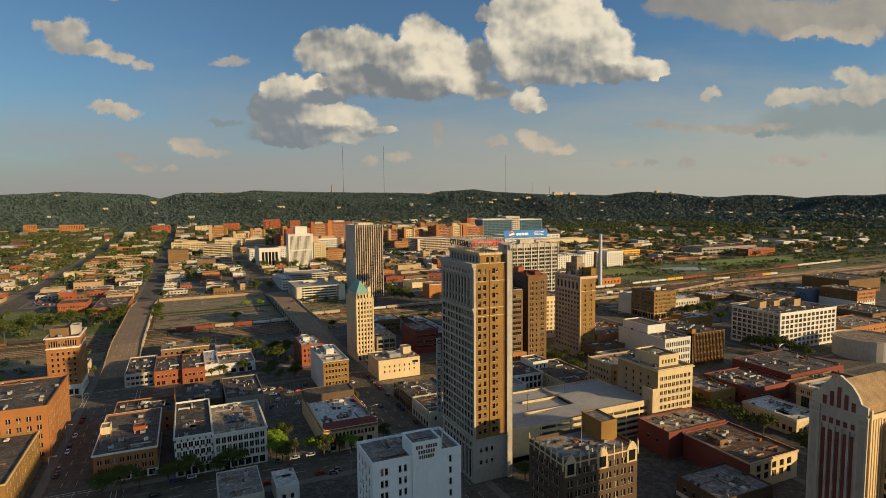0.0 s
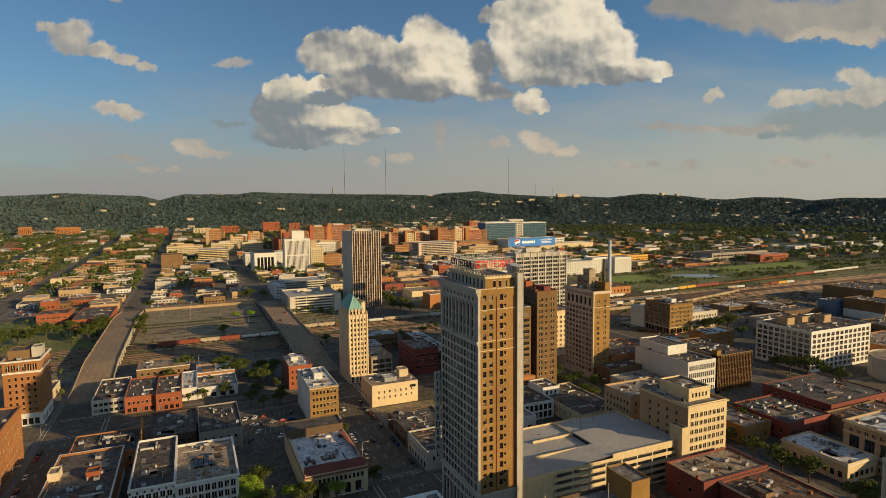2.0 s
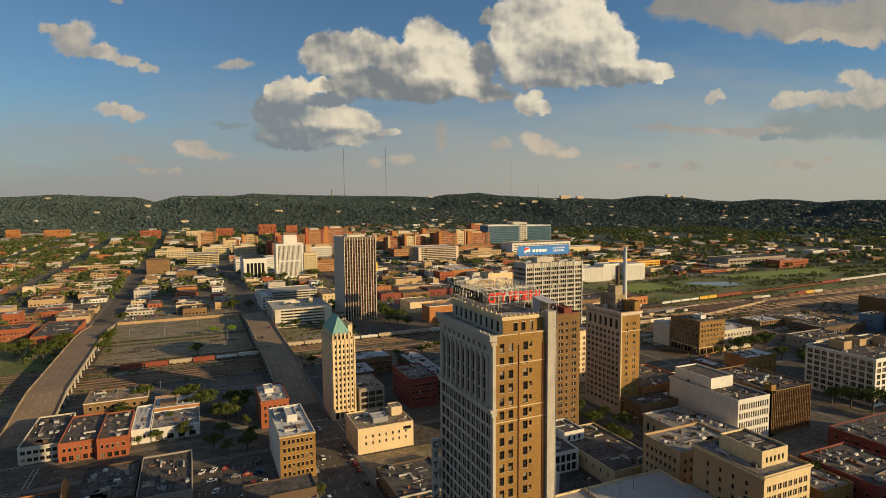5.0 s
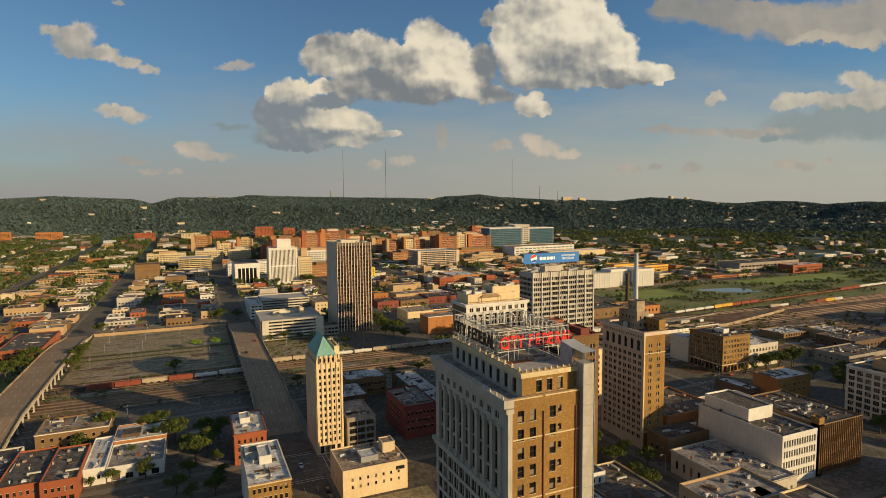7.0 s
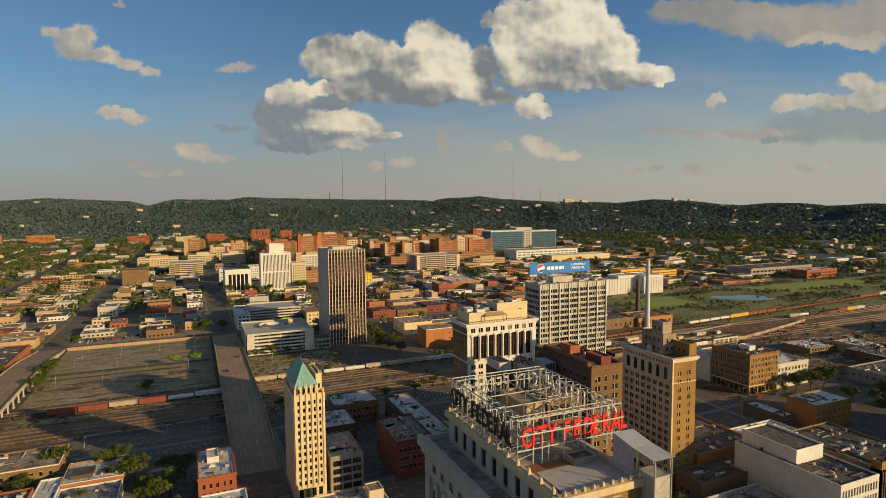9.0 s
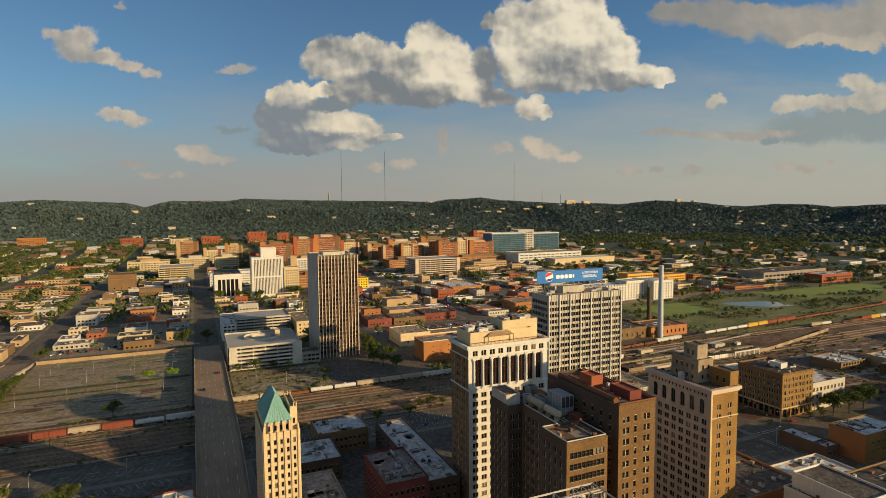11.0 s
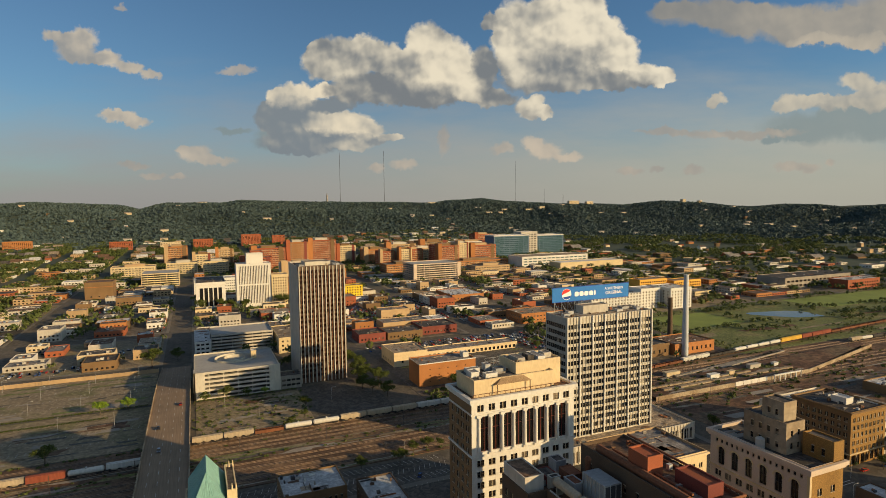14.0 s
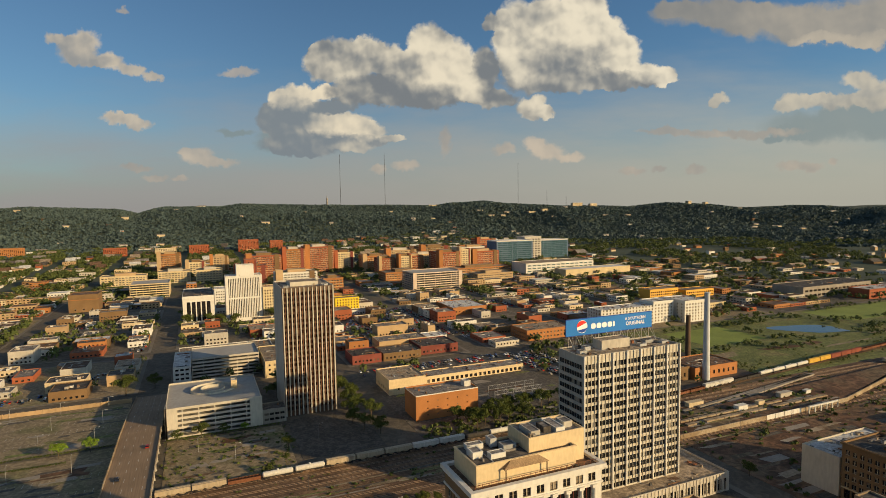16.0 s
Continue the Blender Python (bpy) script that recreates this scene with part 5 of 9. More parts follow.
# left corner of the view
building("warehouse", "six-storey orange brick warehouse with flat roof", -125, 319, -66.5, 372, 26.6, "brick_orange", par=0.9, roof="roof_dark",
         front=grid(14, 5, 1.8, 2.3, 3.0, 4.4, 1.5, "pair"), right=grid(13, 5, 1.8, 2.3, 3.0, 4.4, 1.5, "pair"), cornice=[(26.8, 0.7, 0.5, "brick_orange")])
building("warehouse", "four-storey golden brick warehouse with dark flat roof", -125, 262, -70, 317, 15.6, "brick_gold", par=0.8, roof="roof_dark",
         front=grid(13, 3, 1.8, 2.2, 3.2, 4.2, 1.5, "pair"), right=grid(12, 3, 1.8, 2.2, 3.2, 4.2, 1.5, "pair"), cornice=[(15.8, 0.5, 0.4, "stone_cream")])
ho = building("hotel", "orange-brown brick hotel with white stone base and tall top windows", -86, 423, -68.3, 449, 37.4, "brick_orange", par=1.0, roof="roof_dark",
              bands=[(0, 7.5, "white_stone"), (31.2, 31.8, "white_stone")], front=[grid(5, 6, 1.1, 1.9, 9.0, 3.55, 1.5), grid(6, 1, 1.9, 3.6, 32.4, 3, 1.2, "pair"), grid(5, 1, 2.2, 3.5, 1.0, 3, 1.5, "strip")],
              right=[grid(7, 6, 1.1, 1.9, 9.0, 3.55, 1.5), grid(7, 1, 1.9, 3.6, 32.4, 3, 1.2, "pair"), grid(6, 1, 2.2, 3.5, 1.0, 3, 1.5, "strip")], cornice=[(37.5, 0.9, 0.8, "white_stone"), (30.9, 0.5, 0.3, "white_stone")])
block_on(ho, "penthouse", 1, 8, 37.4, 11, 20, 42.0, "brick_brown", "roof_dark")
block_on(ho, "water_tank_house", 12, 10, 37.4, 17, 18, 43.0, "concrete", "roof_grey")
building("house", "low cream house with a pitched pale roof beside the viaduct", -92, 470, -72, 492, 6.0, "beige", roof="roof_tan", right=grid(4, 1, 1.1, 1.5, 2, 3, 2), front=grid(4, 1, 1.1, 1.5, 2, 3, 2))

# between the two viaducts, north of the railway
building("showroom", "pale low showroom with blue-grey glass front", -44.8, 426, -27.2, 472, 8.2, "concrete_pale", roof="roof_dark", front=[grid(6, 2, 2.0, 1.8, 1.4, 3.7, 0.8, "strip", glass="glass_strip")], right=grid(6, 1, 1.2, 1.5, 4.5, 3, 2), left=grid(9, 1, 1.4, 1.5, 4.5, 3, 2))
building("shop_row", "faded red two-storey shops with flat roof", -27, 421, -10.2, 462, 9.2, "brick_red", roof="roof_dark", front=[grid(6, 1, 1.1, 1.8, 5.2, 3, 1.2), grid(5, 1, 2.0, 2.4, 0.6, 3, 0.8, "strip")])
building("shop_row", "two-storey brick shops with dark roof and skylights", -10, 418, 4, 458, 9.8, "brick_red", roof="roof_dark", front=[grid(5, 1, 1.1, 1.8, 5.4, 3, 1.0), grid(4, 1, 2.0, 2.4, 0.6, 3, 0.8, "strip")])
building("shed", "white-roofed low shed between brick shops", 4.2, 430, 13.2, 470, 7.6, "white_paint", roof="roof_white", front=grid(2, 1, 1.2, 1.6, 3, 3, 1))
building("warehouse", "long two-storey brown brick warehouse with flat tan roof", -25, 482, 9, 507, 9.6, "brick_brown", roof="roof_tan", front=[grid(8, 2, 1.4, 1.9, 1.4, 4.1, 1.5, "sash")], left=grid(5, 2, 1.4, 1.9, 1.4, 4.1, 2), right=grid(5, 2, 1.4, 1.9, 1.4, 4.1, 2), cornice=[(9.6, 0.5, 0.25, "white_paint")])
o4 = building("brick_block", "orange brick workshop with an open cluttered roof", 13.5, 460, 38.2, 483, 8.0, "brick_orange", roof="roof_white", par=0.7, front=grid(6, 1, 1.5, 1.3, 4.2, 3, 1.5), right=grid(5, 1, 1.4, 1.3, 4.2, 3, 2), cornice=[(8.4, 0.4, 0.2, "white_paint")])
block_on(o4, "roof_box", 3, 5, 8.0, 12, 14, 9.6, "brick_dark", "roof_dark", 0.1)
building("shed", "low white shed with flat pale roof and dark openings", 13.5, 431, 38, 459, 6.4, "white_paint", roof="roof_grey", front=grid(4, 1, 3.2, 2.8, 0.4, 3, 1.2, "strip"))
wk = building("office_building", "six-storey white-walled block with an orange brick front", 71, 355, 87.2, 396, 21.0, "white_paint", par=0.7, roof="roof_white", faces={"front": "brick_gold", "right": "brick_gold"},
              front=grid(7, 5, 1.1, 1.9, 2.4, 3.8, 1.0), right=grid(14, 5, 1.1, 1.9, 2.4, 3.8, 1.2), cornice=[(20.9, 0.5, 0.3, "stone_cream")])
block_on(wk, "plant_room", 6, 18, 21, 11, 30, 24.2, "white_paint", "roof_white")
block_on(wk, "plant_room", 1, 26, 21, 7, 33, 23.4, "steel_grey", "roof_grey")
rd = building("brick_block", "four-storey bright red brick building with white flat roof", 70, 424, 85.5, 456, 15.4, "brick_red", par=0.7, roof="roof_white", front=[grid(5, 3, 1.1, 2.0, 3.0, 3.9, 1.0, "arch")], left=grid(9, 3, 1.1, 1.9, 3.0, 3.9, 1.5), right=grid(9, 3, 1.1, 1.9, 3.0, 3.9, 1.5), cornice=[(15.2, 0.7, 0.4, "brick_red")])
block_on(rd, "stair_head", 4, 16, 15.4, 9, 26, 17.6, "white_paint", "roof_white")

# ---------------------------------------------------------------- slim tower with a green copper roof
sp = building("copper_roofed_tower", "slim cream stone tower with a green copper hipped roof", 110, 419, 124, 447, 47.5, "terracotta_cream", par=0.6, category="office tower", roof="roof_tan",
              front=[grid(5, 12, 0.95, 1.75, 6.5, 3.35, 1.0, "sash", 0.3), grid(4, 1, 1.8, 3.8, 0.6, 3, 1.2, "strip")], left=[grid(7, 12, 0.95, 1.75, 6.5, 3.35, 1.5, "sash", 0.3)], cap=120)
for k in range(6):
    g = Geo()
    x = 0.7 + k * 2.52
    top = 49.8 if k in (0, 5) else 51.5
    g.box(x - 0.32, -0.4, 5.2, x + 0.32, 0.0, top)
    g.box(x - 0.2, -0.3, top, x + 0.2, 0.1, top + 0.9)
    part("pier", g, "terracotta_cream", sp)
shell(sp, 1.0, 1.2, 47.5, 11.2, 26.6, 4.0, "terracotta_cream", front=grid(4, 1, 0.9, 1.9, 0.9, 3, 0.8), left=grid(6, 1, 0.9, 1.9, 0.9, 3, 1.5), par=0.2, roof="roof_tan")
g = Geo()
b, r = [(0.8, 1.0, 51.7), (11.4, 1.0, 51.7), (11.4, 26.8, 51.7), (0.8, 26.8, 51.7)], [(6.1, 8.5, 60.6), (6.1, 21, 60.6)]
g.poly([b[0], b[1], r[0]])
g.poly([b[1], b[2], r[1], r[0]])
g.poly([b[2], b[3], r[1]])
g.poly([b[3], b[0], r[0], r[1]])
copper = part("copper_roof", g, "copper_green", sp, "weathered green copper hipped roof with seams")
for k in range(29):
    g = Geo()
    if k < 9:
        x = 0.8 + 10.6 * (k + 0.5) / 9
        t = 1 - abs(k - 4) / 5
        g.tube((x, 1.0, 51.75), (x + (6.1 - x) * t, 1.0 + 7.5 * t, 51.7 + 8.9 * t), 0.08, 4, 0)
    else:
        y = 1.0 + 25.8 * (k - 8.5) / 20
        g.tube((0.8, y, 51.75), (6.05, min(21, max(8.5, y)), 60.6), 0.07, 4, 0)
    part("seam", g, "copper_green", copper)
shell(sp, 11.3, 6, 47.5, 14, 24, 7.0, "terracotta_cream", par=0.8, roof="roof_tan", front=grid(1, 1, 0.9, 2, 1, 3, 0.4))
for k in range(4):
    g = Geo()
    g.tube((12.65 + (k % 2) * 1.1, 6.2 + (k // 2) * 16, 55), (12.65 + (k % 2) * 1.1, 6.2 + (k // 2) * 16, 57), 0.35, 6, 0, 0.08)
    part("finial", g, "terracotta_cream", sp)

building("office_building", "grey four-storey building with wide dark window bays", 126, 419, 141.5, 446, 16.4, "concrete_dark", roof="roof_grey", front=grid(3, 4, 4.0, 2.6, 0.8, 3.8, 0.8, "strip"), left=grid(4, 1, 1.2, 1.6, 10, 3, 2))
building("brick_block", "dark three-storey brick block with a flat grey roof", 158, 419, 177, 452, 18.0, "brick_deepred", roof="roof_grey", front=grid(7, 3, 1.1, 1.9, 4.6, 4.2, 1.2), left=grid(10, 3, 1.1, 1.9, 4.6, 4.2, 1.5))
building("brick_block", "dark brick block with pale patched roof", 178, 424, 194, 500, 13.0, "brick_dark", roof="roof_white", front=grid(5, 2, 1.1, 1.9, 4.6, 4.2, 1.2), left=grid(14, 2, 1.1, 1.9, 4.6, 4.2, 1.5))
building("brick_block", "brown brick block with a flat white roof and air ducts", 146, 499, 173.5, 521, 11.6, "brick_brown", roof="roof_white", front=grid(10, 2, 1.1, 2.0, 2.4, 4.3, 1.2), left=grid(8, 2, 1.1, 2.0, 2.4, 4.3, 1.2))
building("brick_block", "two-storey dark brick house with a grey roof", 127, 470, 152, 497, 10.5, "brick_dark", roof="roof_white", front=grid(8, 2, 1.1, 1.8, 2.0, 4.0, 1.2), left=grid(7, 2, 1.1, 1.8, 2.0, 4.0, 1.2))

yb = building("bank_building", "cream three-storey corner block with small windows and roof sheds", 111, 368, 141, 393, 13.0, "terracotta_cream", roof="roof_tan", par=0.6, front=[grid(7, 2, 0.95, 1.3, 4.8, 3.4, 2.5), dict(grid(1, 1, 4.2, 1.6, 9.6, 3), u0=24, u1=29)], left=grid(3, 1, 1.2, 2, 3, 3, 3))
block_on(yb, "stair_head", 22, 12, 13, 28, 19, 17.4, "beige", "roof_tan")
block_on(yb, "plant_room", 10, 6, 13, 18, 14, 15.2, "steel_grey", "roof_white")
building("shop_row", "low shops with dark flat roof and roof units", 110, 304, 136, 334, 8.2, "brick_dark", front=grid(6, 1, 1.2, 1.8, 3.8, 3, 1.5), left=[grid(7, 1, 2.4, 3.0, 0.6, 3, 1.2, "strip"), grid(8, 1, 1.0, 1.2, 5.4, 3, 1.2)])
building("shop_row", "low grey shops with dark flat roof", 110, 277, 140, 303, 9.0, "concrete", front=grid(6, 1, 1.2, 1.8, 4.8, 3, 1.5), left=[grid(6, 1, 2.4, 3.0, 0.6, 3, 1.2, "strip"), grid(7, 1, 1.0, 1.6, 5.4, 3, 1.2)])
slab("rubble_lot", 112, 337, 150, 366, 0.1, 0.2, "dry_lot", "rubble-strewn empty lot between buildings", "lot")
building("chapel", "small cream chapel-like front with a round arch", 170.5, 290, 178.5, 306, 11.0, "white_stone", roof="roof_grey", front=[grid(1, 1, 2.6, 5.5, 1.5, 3, 2, "arch")], left=grid(3, 1, 1.2, 3, 4, 3, 2))
building("office_building", "modern low white building with dark glass front", 179, 309, 203, 337, 9.8, "white_stone", roof="roof_dark", front=grid(7, 2, 2.2, 3.4, 1.0, 4.4, 1.2, "strip"), left=grid(5, 2, 2.2, 3.4, 1.0, 4.4, 1.2, "strip"))
building("brick_block", "three-storey orange brick block with arched windows", 196, 341, 211, 343.5, 14.0, "brick_orange", front=grid(6, 3, 1.2, 2.0, 3.0, 3.8, 1.0, "arch"))


# ---------------------------------------------------------------- parking structures
def garage(name, label, x0, y0, x1, y1, levels, dz, wall, deck="deck", top_par=1.1, piers=6.0, ends=()):
    """Open decks: slab, parapet and columns for each level."""
    e = thing(name, label, "parking garage", (x0, y0, 0))
    TAKEN.append((x0, y0, x1, y1))
    w, d = x1 - x0, y1 - y0
    for k in range(levels + 1):
        g = Geo()
        g.box(0.05, 0.05, k * dz - 0.35 if k else 0.05, w - 0.05, d - 0.05, k * dz if k else 0.2)
        part("deck_slab", g, deck, e)
        g = Geo()
        g.ring(0, 0, w, d, max(0.2, k * dz - 0.5), k * dz + (top_par if k == levels else 1.05), 0.0, 0.25)
        part("parapet", g, wall, e)
    nx, ny = max(2, round(w / piers)), max(2, round(d / piers))
    cols = [(w * i / nx, 0.3) for i in range(nx + 1)] + [(w * i / nx, d - 0.3) for i in range(nx + 1)] + [(0.3, d * i / ny) for i in range(1, ny)] + [(w - 0.3, d * i / ny) for i in range(1, ny)]
    me = None
    for x, y in cols:
        x = min(max(x, 0.3), w - 0.3)
        if me is None:
            g = Geo()
            g.box(-0.28, -0.28, 0, 0.28, 0.28, levels * dz)
            me = g.mesh("column", [wall])
        ob = new("column", me)
        ob.parent, ob.location = e, (x, y, 0)
    g = Geo()
    g.box(w * 0.3, d * 0.3, 0.2, w * 0.7, d * 0.7, levels * dz - 0.4)
    part("core", g, "concrete_dark", e)
    for (ax, ay, bx, by, top) in ends:
        g = Geo()
        g.box(ax, ay, 0, bx, by, top)
        part("end_wall", g, wall, e)
    return e


ga = garage("parking_garage", "cream concrete parking garage with open decks and rooftop ramps", 128, 224, 213, 268, 5, 3.1, "stone_cream", top_par=0.9, piers=8.5, ends=[(-0.1, -0.1, 16.0, 44.1, 15.4), (-0.1, -0.1, 15.9, 0.3, 3.0)])
g = Geo()
g.box(16.2, 14, 15.6, 46, 14.4, 17.0)
g.box(46, 14, 15.6, 46.4, 43, 16.6)
g.box(24, 28, 15.6, 58, 28.4, 16.8)
part("ramp_wall", g, "stone_cream", ga)
g = Geo()
g.poly([(16.2, 0.4, 15.62), (46, 0.4, 17.4), (46, 13.9, 17.4), (16.2, 13.9, 15.62)])
g.poly([(46, 0.4, 17.4), (84.6, 0.4, 17.4), (84.6, 27.9, 17.4), (46, 27.9, 17.4)])
g.poly([(46, 27.9, 15.6), (46, 27.9, 17.4), (46, 13.9, 17.4), (46, 13.9, 15.6)])
part("upper_deck", g, "deck", ga)
g = Geo()
g.box(46, -0.15, 15.5, 85.1, 0.3, 18.2)
part("parapet", g, "stone_cream", ga)
for x, y in ((14, 36), (22, 20), (34, 26), (52, 30), (64, 36), (44, 38)):
    g = Geo()
    g.tube((x, y, 15.5), (x, y, 23.5), 0.09, 6)
    g.box(x - 0.7, y - 0.15, 23.4, x + 0.7, y + 0.15, 23.6)
    part("deck_lamp", g, "steel_dark", ga)

tan = building("office_building", "ten-storey tan stone building with paired windows", 213.5, 221, 237.5, 251, 33.0, "brick_tan", par=1.0, roof="roof_grey", faces={"front": "stone_cream"},
               front=grid(8, 7, 1.9, 2.0, 5.5, 3.75, 1.2, "pair"), left=[grid(4, 6, 1.1, 1.8, 9.0, 3.75, 4)], cornice=[(32.9, 0.7, 0.7, "stone_cream")])
shell(tan, 6.5, 6, 33.0, 20, 24, 5.4, "stone_cream", par=0.7, roof="roof_dark", front=grid(5, 1, 1.0, 1.9, 1.6, 3, 1.5))
block_on(tan, "stair_tower", -3.5, -0.2, 0, 0.0, 7, 24.0, "stone_cream", "roof_grey")
building("office_building", "tan six-storey wing with a parapet and grey roof", 218, 262, 251, 283, 24.0, "brick_tan", par=1.0, roof="roof_grey", front=grid(9, 5, 1.1, 1.9, 3.8, 3.9, 1.5), left=grid(7, 5, 1.1, 1.9, 3.8, 3.9, 1.5))

got = building("office_building", "dark brick building with pale terracotta gothic parapet and pinnacles", 113, 163, 146.5, 184.5, 29.5, "brick_dark", par=1.2, roof="roof_grey", front=grid(9, 6, 2.1, 2.3, 4.0, 4.1, 1.4, "pair"), left=grid(6, 6, 2.1, 2.3, 4.0, 4.1, 1.4, "pair"), right=grid(6, 6, 2.1, 2.3, 4.0, 4.1, 1.4, "pair"), cornice=[(28.9, 0.5, 0.3, "stone_cream")], cap=40)
for x, y in [(k * 33.5 / 9, 0) for k in range(10)] + [(0, 21.5 * k / 6) for k in range(1, 7)]:
    g = Geo()
    g.tube((x, y, 27.0), (x, y, 31.3), 0.36, 6)
    g.tube((x, y, 31.3), (x, y, 33.2), 0.4, 6, 0, 0.05)
    part("pinnacle", g, "stone_cream", got, "pale terracotta pinnacle")
for x in (0.0, 14, 27.5):
    g = Geo()
    g.box(x + 0.8, -0.35, 24.5, x + 5.4, 0.1, 29.8)
    g.poly([(x + 0.8, -0.36, 29.8), (x + 5.4, -0.36, 29.8), (x + 4.2, -0.36, 31.8), (x + 3.1, -0.36, 32.6), (x + 2.0, -0.36, 31.8)])
    g.box(x + 1.6, -0.4, 25.2, x + 4.6, -0.34, 29.2, 1)
    part("gabled_bay", g, ["stone_cream", "glass"], got, "pale gothic gabled bay")
block_on(got, "stair_head", 24, 9, 29.5, 31.5, 21, 37.0, "brick_gold", "roof_grey")
g = Geo()
g.tube((14, 8, 29.5), (14, 8, 40), 0.1, 5)
part("mast", g, "steel_grey", got)

# gabled tower near the right edge
gt = building("gabled_tower", "tall stone tower with stepped gable and dark red window shafts", 210, 123.5, 236, 138, 39.0, "concrete", par=0.5, category="office tower", roof="roof_brown", faces={"front": "terracotta_cream"},
              front=grid(7, 10, 1.2, 2.0, 3, 3.6, 1.5), left=[grid(5, 1, 0.95, 30, 1.5, 3, 2.6, "strip", 0.3, "brick_deepred"), grid(5, 1, 0.95, 1.8, 33.6, 3, 2.6, "strip", 0.3, "brick_deepred")])
g = Geo()
prof = [(0, 39), (0, 42), (1.6, 42.4), (2.6, 45), (4.2, 47.4), (7.2, 49.8), (10.3, 47.4), (11.9, 45), (12.9, 42.4), (14.5, 42), (14.5, 39)]
g.poly([(-0.05, 14.5 - y, z) for y, z in prof])
g.poly([(1.0, 14.5 - y, z) for y, z in reversed(prof)])
for (ya, za), (yb, zb) in zip(prof, prof[1:]):
    g.poly([(-0.05, 14.5 - ya, za), (1.0, 14.5 - ya, za), (1.0, 14.5 - yb, zb), (-0.05, 14.5 - yb, zb)])
part("stepped_gable", g, "concrete_pale", gt, "pale stepped stone gable")
for k in range(5):
    g = Geo()
    y = 3.5 + k * 1.87
    g.box(-0.25, y - 0.48, 39.4, 0.0, y + 0.48, 42.2 + 1.9 * (2 - abs(k - 2)))
    part("gable_window", g, "brick_deepred", gt)
g = Geo()
g.poly([(1.0, 1, 42), (26, 1, 42), (26, 7.25, 48.5), (1.0, 7.25, 48.5)])
g.poly([(1.0, 7.25, 48.5), (26, 7.25, 48.5), (26, 13.5, 42), (1.0, 13.5, 42)])
g.poly([(26, 1, 39), (26, 13.5, 39), (26, 13.5, 42), (26, 7.25, 48.5), (26, 1, 42)])
g.poly([(1.0, 1, 39), (26, 1, 39), (26, 1, 42), (1.0, 1, 42)])
part("tiled_roof", g, "tile_brown", gt, "mottled brown tiled pitched roof")
for y0, y1 in ((-0.3, 2.5), (12.0, 14.8)):            # broad corner piers with recessed panels
    g = Geo()
    g.box(-0.55, y0, 0, 0.0, y1, 38.2)
    g.box(-0.75, y0 - 0.1, 38.2, 0.2, y1 + 0.1, 39.0)
    part("corner_pier", g, "concrete_pale", gt)
    g = Geo()
    g.box(-0.6, y0 + 0.6, 1.0, -0.54, y1 - 0.6, 35.6)
    g.box(-0.6, y0 + 0.4, 36.4, -0.54, y1 - 0.4, 37.8)
    part("pier_panel", g, "limestone", gt)
for z in (33.0, 36.0, 38.6):
    g = Geo()
    g.box(-0.3, 2.5, z, 0.0, 12.0, z + 0.4)
    part("stone_course", g, "concrete_pale", gt)
for k in range(6):
    g = Geo()
    y = 2.65 + k * 1.84
    g.box(-0.4, y - 0.32, 1.0, 0.0, y + 0.32, 32.9)
    part("pilaster", g, "concrete", gt)
for k in range(5):                                    # dark red spandrels down the window shafts
    y = 2.6 + 1.86 * (k + 0.5)
    for z0, z1 in ((1.6, 31.3), (33.7, 35.3)):
        g = Geo()
        g.box(-0.14, y - 0.46, z0, 0.0, y + 0.46, z1)
        part("spandrel", g, "brick_deepred", gt, "dark red spandrel")
for k in range(5):
    g = Geo()
    xx = 1.6 + k * 1.5
    g.box(xx - 0.45, -0.45, 0, xx + 0.45, 0.0, 38 + (k == 0) * 3.2)
    part("pilaster", g, "terracotta_cream", gt)
shell(gt, 9.0, -3.0, 0, 17.5, 0.0, 36.0, "terracotta_cream", par=0.6, roof="roof_tan", front=grid(3, 10, 1.0, 1.9, 2.0, 3.4, 1.0), left=grid(1, 10, 0.9, 1.9, 2.0, 3.4, 0.8))
gt.location.y, gt.scale = 120.6, (1.0, 1.35, 1.15)

# red and low houses to the right
rl = building("brick_block", "deep red brick block with a cream commercial front and brown roof", 205, 161, 234.5, 196, 11.6, "brick_deepred", par=0.8, roof="roof_brown", faces={"front": "terracotta_cream"}, front=[grid(5, 2, 2.6, 2.6, 3.8, 3.7, 3.0, "triple")], cornice=[(11.6, 0.7, 0.4, "stone_cream")])
block_on(rl, "stair_head", 4, 18, 11.6, 9, 26, 13.8, "roof_brown", "roof_dark")
building("brick_block", "deep red brick block with a pale patched roof", 197, 197, 234, 217, 12.4, "brick_deepred", par=0.8, roof="roof_tan", left=grid(2, 1, 1.2, 1.8, 6, 3, 4))
building("shop_row", "low row with white fronts beside a red brick block", 176, 150, 204, 172, 7.6, "brick_dark", roof="roof_grey", front=grid(6, 1, 2.2, 2.8, 1.0, 3, 1.2, "strip"), left=grid(4, 1, 1.2, 2, 3, 3, 2), bands=[(0, 2, "white_paint")])
